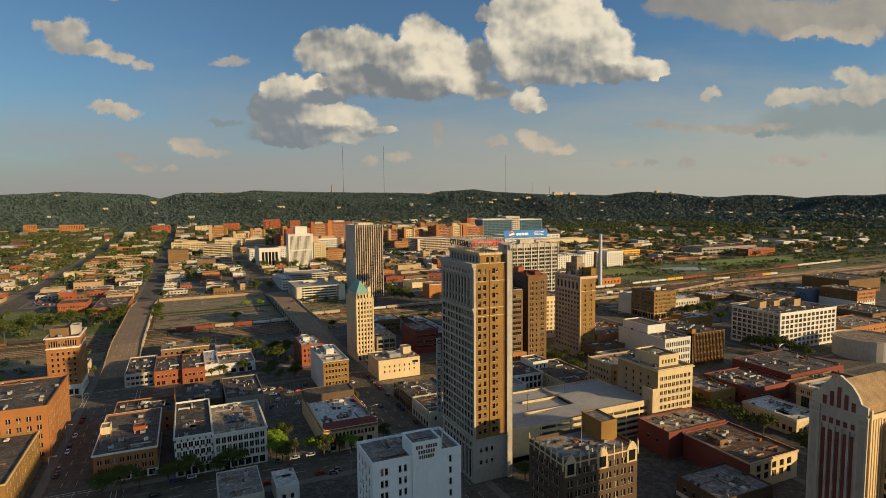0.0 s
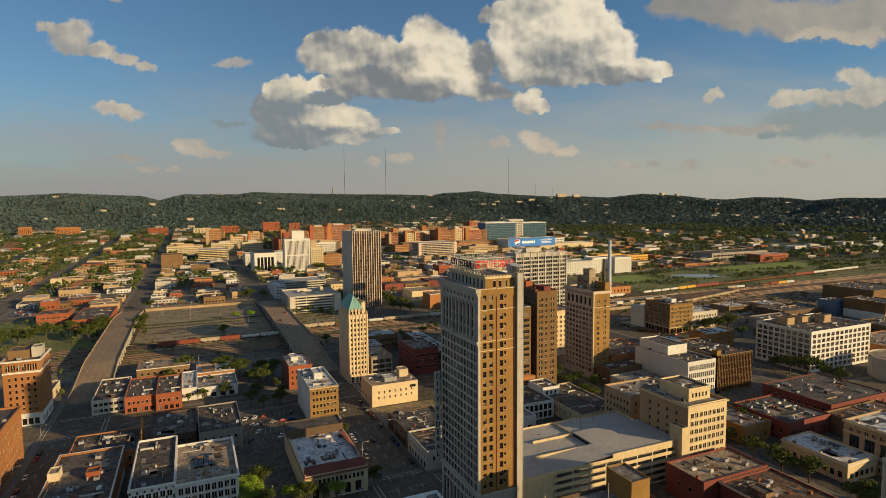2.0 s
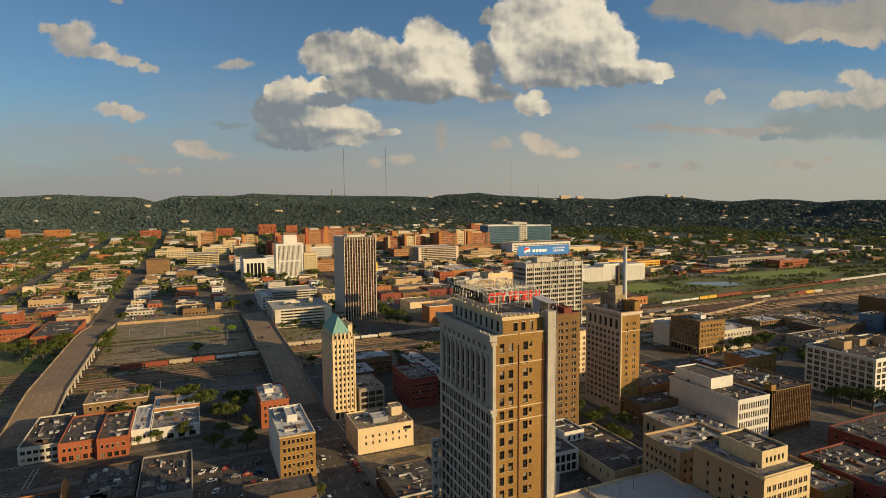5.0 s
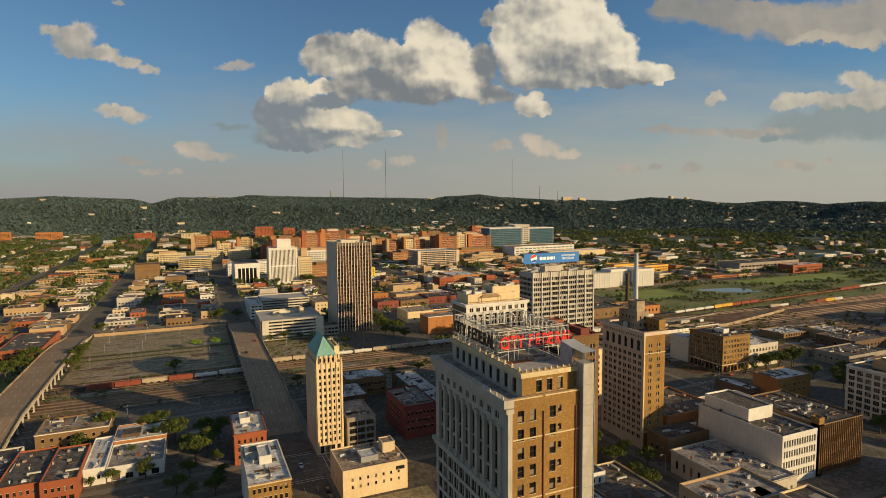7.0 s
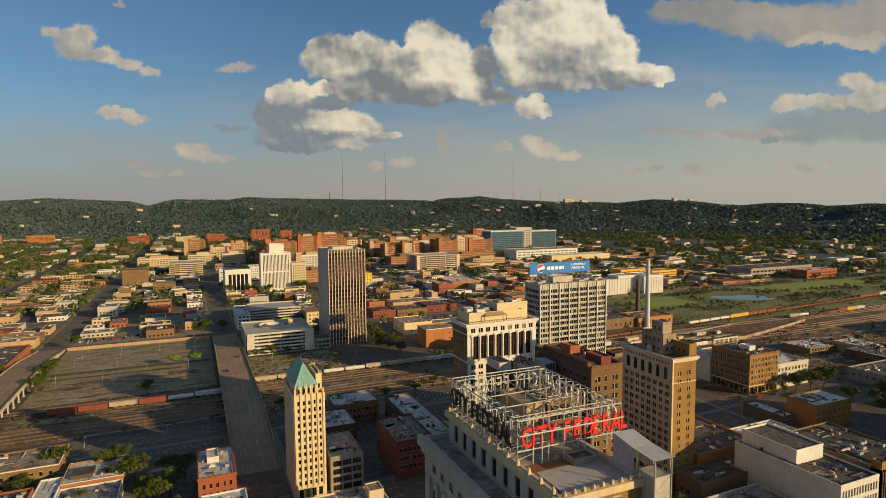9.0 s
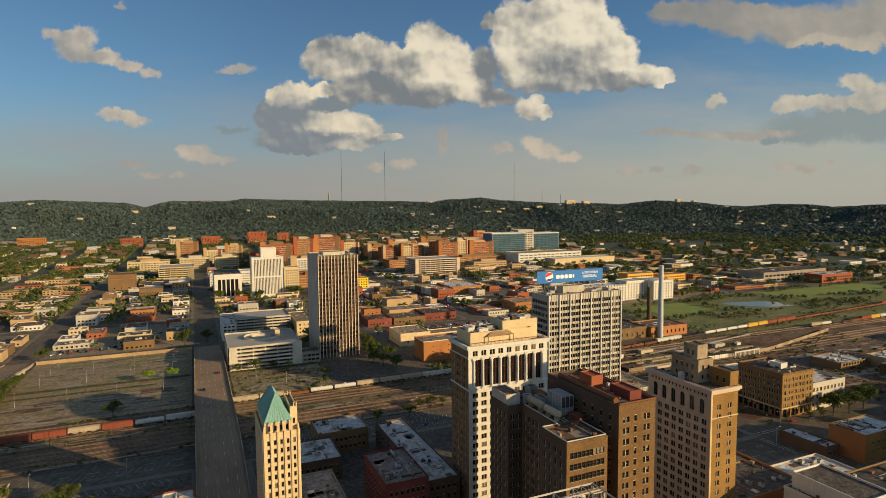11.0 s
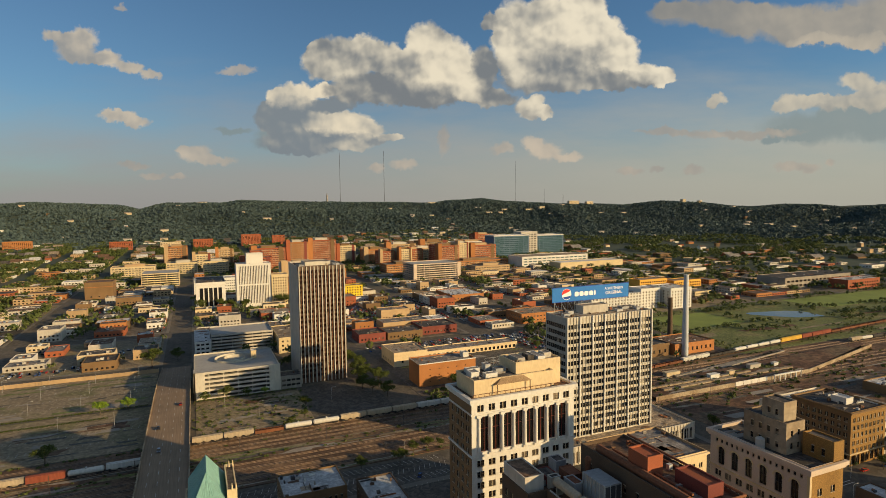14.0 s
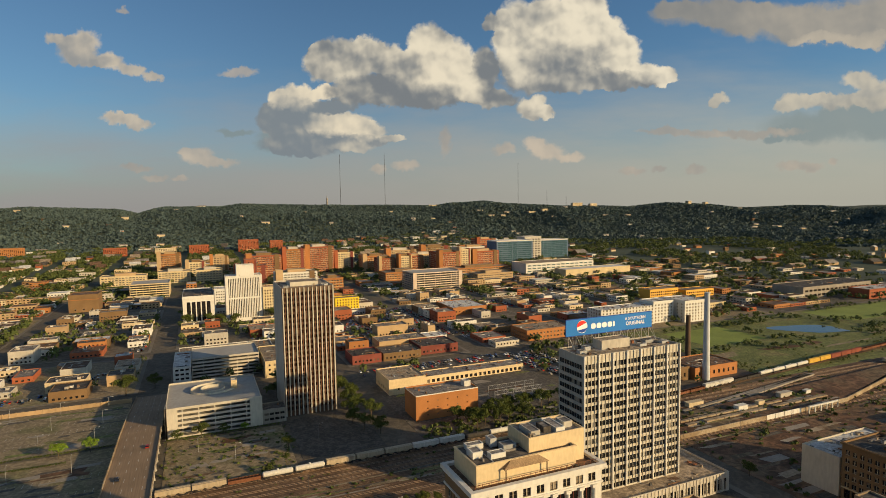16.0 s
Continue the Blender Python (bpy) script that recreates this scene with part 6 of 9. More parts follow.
building("brick_block", "cream brick building with tall arched windows", 295, 180, 325, 203.3, 20.0, "brick_tan", par=1.0, roof="roof_white", front=[grid(5, 4, 2.0, 2.4, 2.0, 4.0, 1.5, "pair")], left=[grid(3, 1, 4.4, 6.2, 8.6, 3, 1.6, "triple"), grid(6, 2, 1.7, 2.0, 1.6, 3.4, 1.6, "pair"), grid(6, 1, 1.6, 1.6, 16.4, 3, 1.6, "pair")], cornice=[(19.9, 0.9, 0.6, "stone_cream"), (15.4, 0.4, 0.25, "stone_cream")])
building("low_hall", "low white-roofed hall with dark windows", 273.6, 188, 294.5, 219, 8.6, "stone_cream", roof="roof_white", front=grid(5, 1, 2.4, 2.6, 2.0, 3, 1.2, "strip"), left=grid(8, 1, 1.9, 2.8, 2.0, 3, 1.5, "strip"), cornice=[(8.2, 0.5, 0.35, "white_stone")])
building("low_hall", "low tan hall with a golden side wall", 269, 236, 289, 268, 8.6, "brick_gold", roof="roof_grey", left=grid(5, 1, 1.4, 2.2, 2.4, 3, 2), front=grid(4, 1, 1.4, 2.0, 2.4, 3, 2))
building("brick_block", "low dark red brick block with a graffitied end", 292, 228, 325, 262, 9.6, "brick_deepred", roof="roof_dark", front=grid(6, 1, 1.2, 1.8, 3.8, 3, 2), left=grid(6, 1, 1.2, 1.8, 3.8, 3, 2))
building("brick_block", "large low red brick warehouse with several dark roofs", 335, 234, 387, 276, 11.0, "brick_deepred", roof="roof_dark", par=0.5, front=grid(9, 2, 1.2, 1.8, 2.2, 4.2, 2), left=grid(8, 2, 1.2, 1.8, 2.2, 4.2, 2))
building("brick_block", "low brick block with brown stepped roof", 326, 218, 372, 232, 9.0, "brick_brown", roof="roof_brown", front=grid(9, 1, 1.2, 1.8, 3.8, 3, 2))

# white and bronze department store
ws = building("department_store", "windowless white department store with a gridded white front", 296, 298, 320, 345, 23.0, "white_paint", par=0.8, roof="roof_dark", front=grid(13, 4, 1.1, 3.2, 3.2, 4.9, 0.8, "plain", 0.5), cornice=[(22.8, 0.5, 0.15, "white_stone")])
block_on(ws, "roof_house", 3, 20, 23, 20, 46, 28.5, "white_paint", "roof_dark", 0.8)
bz = building("department_store", "bronze-finned store wing with vertical glass bands", 320.3, 297.5, 353, 340, 24.5, "brick_brown", par=0.7, roof="roof_dark", front=grid(22, 5, 0.9, 3.3, 2.0, 4.5, 0.6, "plain", 0.4, "bronze"), left=None)
for k in range(23):
    g = Geo()
    g.box(0.55 + k * 1.43 - 0.14, -0.45, 1.5, 0.55 + k * 1.43 + 0.14, 0.0, 24.8)
    part("fin", g, "brick_brown", bz)
shell(bz, 0, 0, 0, 3.6, 4, 28.0, "brick_gold", par=0.5)
building("roof_kiosk", "orange brick box building with a white roof and small windows", 398.5, 374.5, 430, 393, 14.4, "brick_gold", par=0.7, roof="roof_white", front=grid(5, 2, 1.1, 1.6, 5, 4.2, 4), faces={"left": "brick_orange"})
building("low_hall", "low hall with a long white roof behind stores", 322, 345, 356, 372, 14.0, "concrete", roof="roof_white", front=grid(5, 1, 1.4, 2, 8, 3, 2))
building("brick_block", "low dark brick hall with a sloping roof beside a street", 268, 338, 300, 352.5, 11.5, "brick_brown", roof="roof_dark", front=grid(5, 1, 1.3, 2.4, 4, 3, 2), left=grid(3, 1, 1.3, 2.4, 4, 3, 2))
building("brick_block", "plain orange-brown brick wall block with a flat roof", 283, 354, 322, 392, 15.0, "brick_orange", roof="roof_dark", par=0.9)
building("stone_hall", "pale stone hall with pilasters and flat roof", 262, 288, 292, 330, 10.5, "limestone", roof="roof_grey", front=grid(7, 1, 1.5, 4.0, 3.0, 3, 1.5), left=grid(9, 1, 1.5, 4.0, 3.0, 3, 1.5), cornice=[(10.4, 0.7, 0.5, "limestone")])
building("low_hall", "low hall with dark roof and cream lit wall", 205, 286, 233, 336, 8.0, "stone_cream", roof="roof_dark", front=grid(6, 1, 1.2, 1.8, 3, 3, 2), left=grid(9, 1, 0.9, 1.6, 4.5, 3, 2))
building("white_house", "small white two-storey house front on a low roof", 204, 322, 216, 338, 12.5, "white_stone", roof="roof_dark", front=grid(3, 1, 1.2, 2.2, 8.6, 3, 1.5))

wb = building("warehouse", "large eight-storey white concrete warehouse with rows of windows", 418, 301, 487, 345, 29.6, "white_paint", par=0.8, roof="roof_dark", front=grid(13, 7, 3.6, 2.6, 2.2, 3.85, 0.9, "triple", 0.35, "concrete_dark"), left=grid(9, 7, 3.4, 2.6, 2.2, 3.85, 0.9, "triple", 0.35, "concrete_dark"), faces={"left": "concrete_pale"}, cornice=[(29.4, 0.5, 0.25, "white_paint")])
for (a, b, c, d, hh) in ((8, 24, 16, 34, 5), (28, 26, 38, 36, 4), (42, 18, 50, 26, 5.5)):
    block_on(wb, "roof_house", a, b, 29.6, c, d, 29.6 + hh, "brick_tan", "roof_dark")
br = building("office_building", "seven-storey brown brick building with arcaded ground floor", 418.6, 434.4, 447.4, 466, 27.4, "brick_brown", par=0.9, roof="roof_dark", faces={"front": "brick_gold"}, front=[grid(8, 5, 1.9, 2.3, 6.6, 4.0, 1.0, "pair"), grid(7, 1, 2.8, 4.4, 0.8, 3, 1.0, "strip")], left=[grid(9, 5, 1.9, 2.3, 6.6, 4.0, 1.0, "pair"), grid(8, 1, 2.8, 4.4, 0.8, 3, 1.0, "strip")], cornice=[(27.2, 0.9, 0.7, "brick_brown"), (5.8, 0.5, 0.3, "stone_cream")])
block_on(br, "plant_room", 12, 10, 27.4, 18, 18, 30.4, "white_paint", "roof_white")
building("low_hall", "white-roofed two-storey annex with square windows", 448, 436, 482, 470, 17.0, "concrete_pale", roof="roof_white", front=grid(9, 3, 1.9, 2.4, 2.4, 4.8, 1.0, "pair"))
building("low_hall", "wide flat white-roofed hall behind a brick office", 418.6, 467, 470, 486, 19.0, "concrete_pale", roof="roof_white")
building("low_hall", "small low warehouse with a flat white roof", 556, 484, 592, 509, 5.5, "brick_brown", roof="roof_white", front=grid(9, 1, 2.0, 2.0, 3.4, 3, 2, "strip"))
building("low_hall", "two-storey tan warehouse with a flat white roof", 594, 452, 622, 488, 8.0, "brick_tan", roof="roof_white", front=grid(9, 1, 2.0, 2.0, 3.4, 3, 2, "strip"))
building("brick_block", "four-storey brick works, white below and brown above, orange front", 650, 379, 682, 420, 19.0, "brick_umber", roof="roof_dark", faces={"front": "brick_orange"}, bands=[(0, 8.5, "white_paint")], front=grid(7, 4, 2.4, 2.2, 2.2, 4.2, 1.5, "pair"), left=grid(4, 1, 1.6, 2, 11, 4.2, 4, "pair"))
building("low_hall", "dark-roofed low works hall with pale end walls", 574, 432, 636, 466, 8.0, "brick_dark", roof="roof_dark", front=grid(12, 1, 1.8, 2.0, 3.0, 3, 2, "strip"), left=grid(5, 1, 1.6, 1.8, 3, 3, 3))
building("steel_hall", "faded blue panelled steel hall", 640, 424, 664, 441, 15.0, "blue_panel", roof="roof_dark", left=grid(2, 1, 1.6, 2.0, 9, 3, 4))
building("brick_block", "low brown brick block with a dark patched roof", 590, 330, 640, 372, 8.5, "brick_brown", roof="roof_dark", front=grid(10, 1, 1.5, 2.0, 3.4, 3, 2), left=grid(7, 1, 1.5, 2.0, 3.4, 3, 2))
building("brick_block", "low orange brick shed with a grey roof", 566, 300, 596, 326, 7.0, "brick_orange", roof="roof_grey", front=grid(6, 1, 1.5, 2.0, 2.8, 3, 2), left=grid(4, 1, 1.5, 2.0, 2.8, 3, 2))
building("brick_block", "dark brick warehouse with a flat black roof", 498, 352, 560, 392, 10.0, "brick_dark", roof="roof_dark", front=grid(12, 2, 1.5, 1.8, 2.0, 4, 2), left=grid(7, 2, 1.5, 1.8, 2.0, 4, 2))
building("low_hall", "tall dark-roofed brown industrial hall", 738, 440, 802, 499, 17.0, "brick_umber", roof="roof_dark", front=grid(20, 1, 2.0, 2.0, 3.4, 3, 2, "strip"))
building("low_hall", "dark-roofed brown industrial hall with a plain lit wall", 518, 403, 566, 430, 8.5, "concrete_dark", roof="roof_dark", par=0.9, left=grid(5, 1, 1.4, 1.6, 4, 3, 2))
building("shed", "low shed with a glossy flat white roof", 386, 386, 396.5, 412, 6.0, "brick_dark", roof="roof_white", front=grid(2, 1, 1.6, 1.8, 2, 3, 1.5))
building("brick_block", "low brick works with a dark roof", 500, 296, 560, 330, 11.0, "brick_orange", roof="roof_tan", front=grid(14, 2, 1.3, 1.8, 2.4, 4.2, 2))
rn = Geo()
for k in range(32):
    a, b = 2 * math.pi * k / 32, 2 * math.pi * (k + 1) / 32
    p, q = (22 * math.cos(a), 22 * math.sin(a)), (22 * math.cos(b), 22 * math.sin(b))
    rn.poly([(*p, 0), (*q, 0), (*q, 15), (*p, 15)], 0)
    p2, q2 = (21.4 * math.cos(a), 21.4 * math.sin(a)), (21.4 * math.cos(b), 21.4 * math.sin(b))
    rn.poly([(*p, 15), (*q, 15), (*q2, 15), (*p2, 15)], 0)
    rn.poly([(*q2, 14), (*p2, 14), (*p2, 15), (*q2, 15)], 0)
rn.poly([(21.4 * math.cos(2 * math.pi * k / 32), 21.4 * math.sin(2 * math.pi * k / 32), 14) for k in range(32)], 1)
solo("round_hall", rn, ["concrete", "roof_tan"], "round windowless concrete drum building", "building", (468, 266, 0))

# ---------------------------------------------------------------- the group by the railway
ff = building("office_tower", "sixteen-storey pink brick tower with golden front and arched top windows", 267, 354.7, 281.2, 387.5, 61.8, "brick_pink", category="office tower", par=1.0, roof="roof_dark", faces={"front": "brick_gold"}, cap=200,
              front=[grid(2, 14, 1.9, 2.0, 5.5, 3.75, 1.5, "pair")], left=[grid(8, 13, 2.3, 2.0, 5.5, 3.55, 1.2, "pair"), grid(6, 1, 2.3, 5.6, 52.2, 3, 1.8, "arch", 0.4), grid(16, 1, 0.8, 1.0, 59.2, 3, 1.5)],
              cornice=[(61.4, 1.2, 1.0, "brick_pink"), (51.0, 0.4, 0.25, "stone_cream"), (9.2, 0.5, 0.3, "stone_cream")])
g = Geo()
for k in range(6):
    y = 1.8 + (k + 0.5) * (32.8 - 3.6) / 6
    for i in range(9):
        a, b = math.pi * i / 9, math.pi * (i + 1) / 9
        for r0, r1 in ((1.3, 1.9),):
            g.poly([(-0.14, y + r0 * math.cos(a), 56.6 + r0 * math.sin(a)), (-0.14, y + r1 * math.cos(a), 56.6 + r1 * math.sin(a)), (-0.14, y + r1 * math.cos(b), 56.6 + r1 * math.sin(b)), (-0.14, y + r0 * math.cos(b), 56.6 + r0 * math.sin(b))])
part("arch_mouldings", g, "stone_cream", ff)
g = Geo()
g.box(-0.12, -0.12, 0, 0.7, 0.7, 61)
part("corner_quoin", g, "stone_cream", ff)
shell(ff, 9.8, 0.0, 61.8, 14.2, 9, 6.2, "brick_gold", par=0.4, left=grid(2, 1, 1.0, 2, 1.6, 3, 1.5))
shell(ff, 4.0, 10, 61.8, 12, 24, 9.0, "wall_worn", par=0.4, left=grid(4, 2, 1.0, 1.8, 1.4, 3.8, 1.5), front=grid(2, 2, 1.0, 1.8, 1.4, 3.8, 1))
shell(ff, 5.5, 12, 70.8, 11, 19, 5.4, "wall_worn", par=0.4, left=grid(2, 1, 1.0, 1.8, 1.4, 3, 1))
wt_ = Geo()
wt_.tube((2.4, 17, 61.8), (2.4, 17, 64.6), 1.3, 12)
wt_.tube((2.4, 17, 64.6), (2.4, 17, 65.3), 1.3, 12, 0, 0.1)
part("water_tank", wt_, "steel_white", ff)

wl = building("office_tower", "white terracotta tower with tall columns between dark windows", 196.5, 420, 237, 438, 71.4, "white_stone", category="office tower", par=0.8, roof="roof_brown", cap=260, faces={"left": "brick_brown", "right": "brick_brown"},
              front=[grid(9, 13, 2.6, 2.05, 4.0, 3.75, 1.2, "pair", 0.3), grid(8, 1, 3.0, 12.0, 53.8, 3, 2.6, "strip", 0.6, "brick_deepred"), grid(9, 1, 2.4, 2.2, 67.6, 3, 1.2, "pair", 0.3)],
              left=[grid(4, 17, 1.9, 2.0, 4.0, 3.75, 1.4, "pair", 0.2)], cornice=[(71.0, 1.2, 1.0, "white_stone"), (52.4, 0.6, 0.4, "white_stone"), (66.6, 0.5, 0.35, "white_stone")])
for k in range(9):
    g = Geo()
    x = 2.6 + k * (40.5 - 5.2) / 8
    g.tube((x, -0.15, 53.4), (x, -0.15, 65.6), 0.62, 10, 0, 0.52)
    g.box(x - 0.85, -0.6, 65.6, x + 0.85, 0.0, 66.5)
    g.box(x - 0.85, -0.6, 52.9, x + 0.85, 0.0, 53.6)
    part("column", g, "white_stone", wl)
shell(wl, 2.5, 3.0, 71.4, 34, 17, 5.2, "terracotta_cream", par=0.6, roof="roof_dark", cornice=[(5.4, 0.3, 0.2, "terracotta_cream")])
shell(wl, 20, 5.5, 71.4, 38.5, 17.2, 8.6, "terracotta_cream", par=0.7, roof="roof_grey")
g = Geo()
g.poly([(10, 1.4, 75.2), (24, 1.4, 75.2), (21, 2.95, 77.2), (13, 2.95, 77.2)])
g.poly([(24, 1.4, 75.2), (24.0, 2.95, 75.2), (21, 2.95, 77.2)])
g.poly([(10, 2.95, 75.2), (10, 1.4, 75.2), (13, 2.95, 77.2)])
part("awning_roof", g, "tile_brown", wl, "small brown tiled roof over a terrace door")
for x in (10.6, 23.4):
    g = Geo()
    g.box(x - 0.12, 1.5, 72.2, x + 0.12, 1.74, 75.3)
    part("awning_post", g, "bronze", wl)
g = Geo()
for k in range(20):
    g.box(1.0 + k * 2.0, 0.6, 72.2, 1.1 + k * 2.0, 0.7, 73.2)
g.box(1.0, 0.6, 73.1, 39.2, 0.7, 73.25)
part("terrace_rail", g, "rust", wl)
for x0, y0, x1, y1, z, h, m in ((4, 8, 7, 12, 76.6, 1.8, "white_paint"), (8.5, 6, 13, 8.5, 76.6, 1.3, "white_paint"), (14, 9, 18, 12, 76.6, 1.6, "steel_grey"), (5, 13.5, 10, 16, 76.6, 1.4, "white_paint"), (12, 13, 14, 16, 76.6, 2.4, "steel_grey"), (22, 7.5, 25, 14, 80.0, 1.4, "concrete"), (26.5, 8, 29, 12, 80.0, 1.8, "roof_dark"), (30, 7, 33, 15, 80.0, 1.3, "white_paint"), (34, 9, 37, 13, 80.0, 1.7, "concrete")):
    block_on(wl, "roof_unit", x0, y0, z, x1, y1, z + h, m, "roof_grey", 0.12)

pe = building("office_tower", "seventeen-storey white office block with strip windows and vertical fins", 294.5, 505, 353.3, 524.2, 75.0, "concrete_pale", category="office tower", par=0.5, roof="roof_tan", faces={"left": "concrete"},
              front=[grid(28, 16, 1.9, 2.45, 9.8, 3.95, 0.9, "plain", 0.25, "frame_dark", "glass_office")], left=[grid(9, 16, 1.9, 2.3, 9.8, 3.95, 0.8, "plain", 0.25, "steel_dark", "glass_strip")], cap=280)
for k in range(8):
    g = Geo()
    x = 0.5 + k * (58.8 - 1.0) / 7
    g.box(x - 0.32, -0.8, 9.5, x + 0.32, 0.0, 75.6)
    part("fin", g, "white_paint", pe)
for k in range(7):
    for j in range(1, 4):
        x = 0.5 + (k + j / 4) * (58.8 - 1.0) / 7
        g = Geo() if j == 1 else g
        g.box(x - 0.05, -0.3, 10, x + 0.05, 0.0, 75.4)
    part("mullions", g, "concrete_pale", pe)
block_on(pe, "penthouse", 17, 8, 75, 34, 15, 79.2, "concrete", "roof_tan", 0.3)
for x0, y0, x1, y1, h in ((3, 6, 7, 9, 1.4), (8.5, 10, 12, 13, 1.8), (38, 5, 42, 8, 1.2), (45, 9, 50, 13, 1.6), (52, 5, 56, 7.5, 1.2)):
    block_on(pe, "roof_unit", x0, y0, 75, x1, y1, 75 + h, "steel_grey", "roof_dark", 0.1)
pd = building("podium", "low grey ribbed podium with a parking roof", 288, 494, 376, 531, 9.0, "concrete", roof="roof_tan", par=1.0, front=grid(24, 1, 2.6, 5.8, 1.2, 3, 1.0, "strip", 0.3, "concrete_dark"), left=grid(9, 1, 2.6, 5.8, 1.2, 3, 1.0, "strip", 0.3, "concrete_dark"))
for k in range(40):
    g = Geo() if k == 0 else g
    g.box(k * 2.2, -0.25, 0.5, k * 2.2 + 0.45, 0.0, 9.8)
part("ribs", g, "concrete_pale", pd)

# billboard on the white office block
bb = thing("rooftop_billboard", "long blue rooftop billboard with a round red, white and blue emblem", "billboard", (298.2, 523.4, 75.0))
g = Geo()
g.box(0, 0, 5.6, 54.0, 0.5, 13.8)
part("panel", g, "sign_blue", bb)
g = Geo()
g.ring(0, 0, 54, 0.5, 5.4, 5.7, 0.1)
g.ring(0, 0, 54, 0.5, 13.6, 13.9, 0.1)
part("frame_edge", g, "sign_deepblue", bb)
cx, cz, R = 9.6, 9.8, 3.2


def disc_piece(fn, y, m, label):
    g = Geo()
    n = 26
    for i in range(n):
        x0, x1 = -R + 2 * R * i / n, -R + 2 * R * (i + 1) / n
        for_a, for_b = fn(x0), fn(x1)
        g.poly([(cx + x0, y, cz + for_a[0]), (cx + x1, y, cz + for_b[0]), (cx + x1, y, cz + for_b[1]), (cx + x0, y, cz + for_a[1])])
    part("emblem_piece", g, m, bb, label)


def rim(x):
    return math.sqrt(max(0.0, R * R - x * x))


disc_piece(lambda x: (-rim(x) * 1.0, rim(x)), -0.03, "sign_white", "white emblem disc")
disc_piece(lambda x: (min(rim(x) * 0.92, 0.9 + 0.35 * x), rim(x) * 0.92), -0.06, "sign_red", "red emblem cap")
disc_piece(lambda x: (-rim(x) * 0.92, min(rim(x) * 0.92, max(-rim(x) * 0.92, -1.3 + 0.15 * x))), -0.06, "sign_deepblue", "blue emblem base")
for k in range(5):                                     # plain word blocks
    g = Geo()
    x, w, n = 15.0 + k * 3.4, 2.9 if k < 4 else 1.2, 14
    ring_ = [(x + w / 2 + (w / 2) * math.copysign(abs(math.cos(a)) ** 0.6, math.cos(a)), -0.05, 9.5 + 1.35 * math.copysign(abs(math.sin(a)) ** 0.6, math.sin(a))) for a in np.linspace(0, 2 * math.pi, n + 1)[:-1]]
    g.poly(ring_)
    for a, b in zip(ring_, ring_[1:] + ring_[:1]):
        g.poly([a, b, (b[0], 0.0, b[2]), (a[0], 0.0, a[2])])
    part("word_shape", g, "sign_white", bb, "plain white rounded block")
letter_part("letters", letters("A SOUTHERN", 2.2, 0.04, "sign_white", "CENTER", 0.02, 1.0), bb, (43.0, -0.06, 10.6), 0, "white slogan letters")
letter_part("letters", letters("ORIGINAL", 2.7, 0.04, "sign_white", "CENTER", 0.03, 1.0), bb, (43.0, -0.06, 7.9), 0, "white slogan letters")
for k in range(12):
    g = Geo()
    x = 1.5 + k * 4.6
    g.tube((x, 0.25, 0), (x, 0.25, 13), 0.14, 5)
    g.tube((x, -5.0, 0.2), (x, -0.1, 5.7), 0.1, 5)
    g.tube((x, -5.0, 0.2), (x + 2.3, 0.2, 5.5), 0.07, 4)
    part("strut", g, "steel_white", bb)

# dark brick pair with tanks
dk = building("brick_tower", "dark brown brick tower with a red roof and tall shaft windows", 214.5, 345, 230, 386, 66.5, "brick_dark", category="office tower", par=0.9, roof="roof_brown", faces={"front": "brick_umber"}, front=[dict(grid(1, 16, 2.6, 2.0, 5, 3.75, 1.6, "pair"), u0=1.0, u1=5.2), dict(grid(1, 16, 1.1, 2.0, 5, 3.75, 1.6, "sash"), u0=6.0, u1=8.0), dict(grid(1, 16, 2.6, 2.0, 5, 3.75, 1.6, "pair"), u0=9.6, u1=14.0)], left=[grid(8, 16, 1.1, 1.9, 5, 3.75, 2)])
block_on(dk, "red_roof_house", 3, 18, 66.5, 8, 25, 71.5, "brick_red", "brick_red")
block_on(dk, "red_roof_house", 8, 4, 66.5, 13, 14, 69.5, "brick_deepred", "brick_red")
g = Geo()
g.tube((2.2, 4, 67.6), (2.2, 36, 67.6), 1.1, 10)
part("long_tank", g, "rust", dk)
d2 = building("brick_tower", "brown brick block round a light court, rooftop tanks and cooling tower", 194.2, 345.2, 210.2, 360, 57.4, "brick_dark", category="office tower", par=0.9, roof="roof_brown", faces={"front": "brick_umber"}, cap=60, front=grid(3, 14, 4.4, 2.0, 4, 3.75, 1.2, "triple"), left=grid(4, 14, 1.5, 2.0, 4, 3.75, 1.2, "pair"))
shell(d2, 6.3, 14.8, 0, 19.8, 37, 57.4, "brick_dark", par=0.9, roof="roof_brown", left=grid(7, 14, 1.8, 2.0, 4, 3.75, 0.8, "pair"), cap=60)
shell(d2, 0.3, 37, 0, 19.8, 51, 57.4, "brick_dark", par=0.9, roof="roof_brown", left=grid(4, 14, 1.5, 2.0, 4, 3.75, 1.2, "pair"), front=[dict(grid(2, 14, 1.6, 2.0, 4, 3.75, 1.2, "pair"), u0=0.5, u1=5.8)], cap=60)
block_on(d2, "stair_head", 0.6, 39, 57.4, 6.6, 50.5, 61.6, "concrete", "roof_brown", 0.3, "pale stair head with a rusty roof")
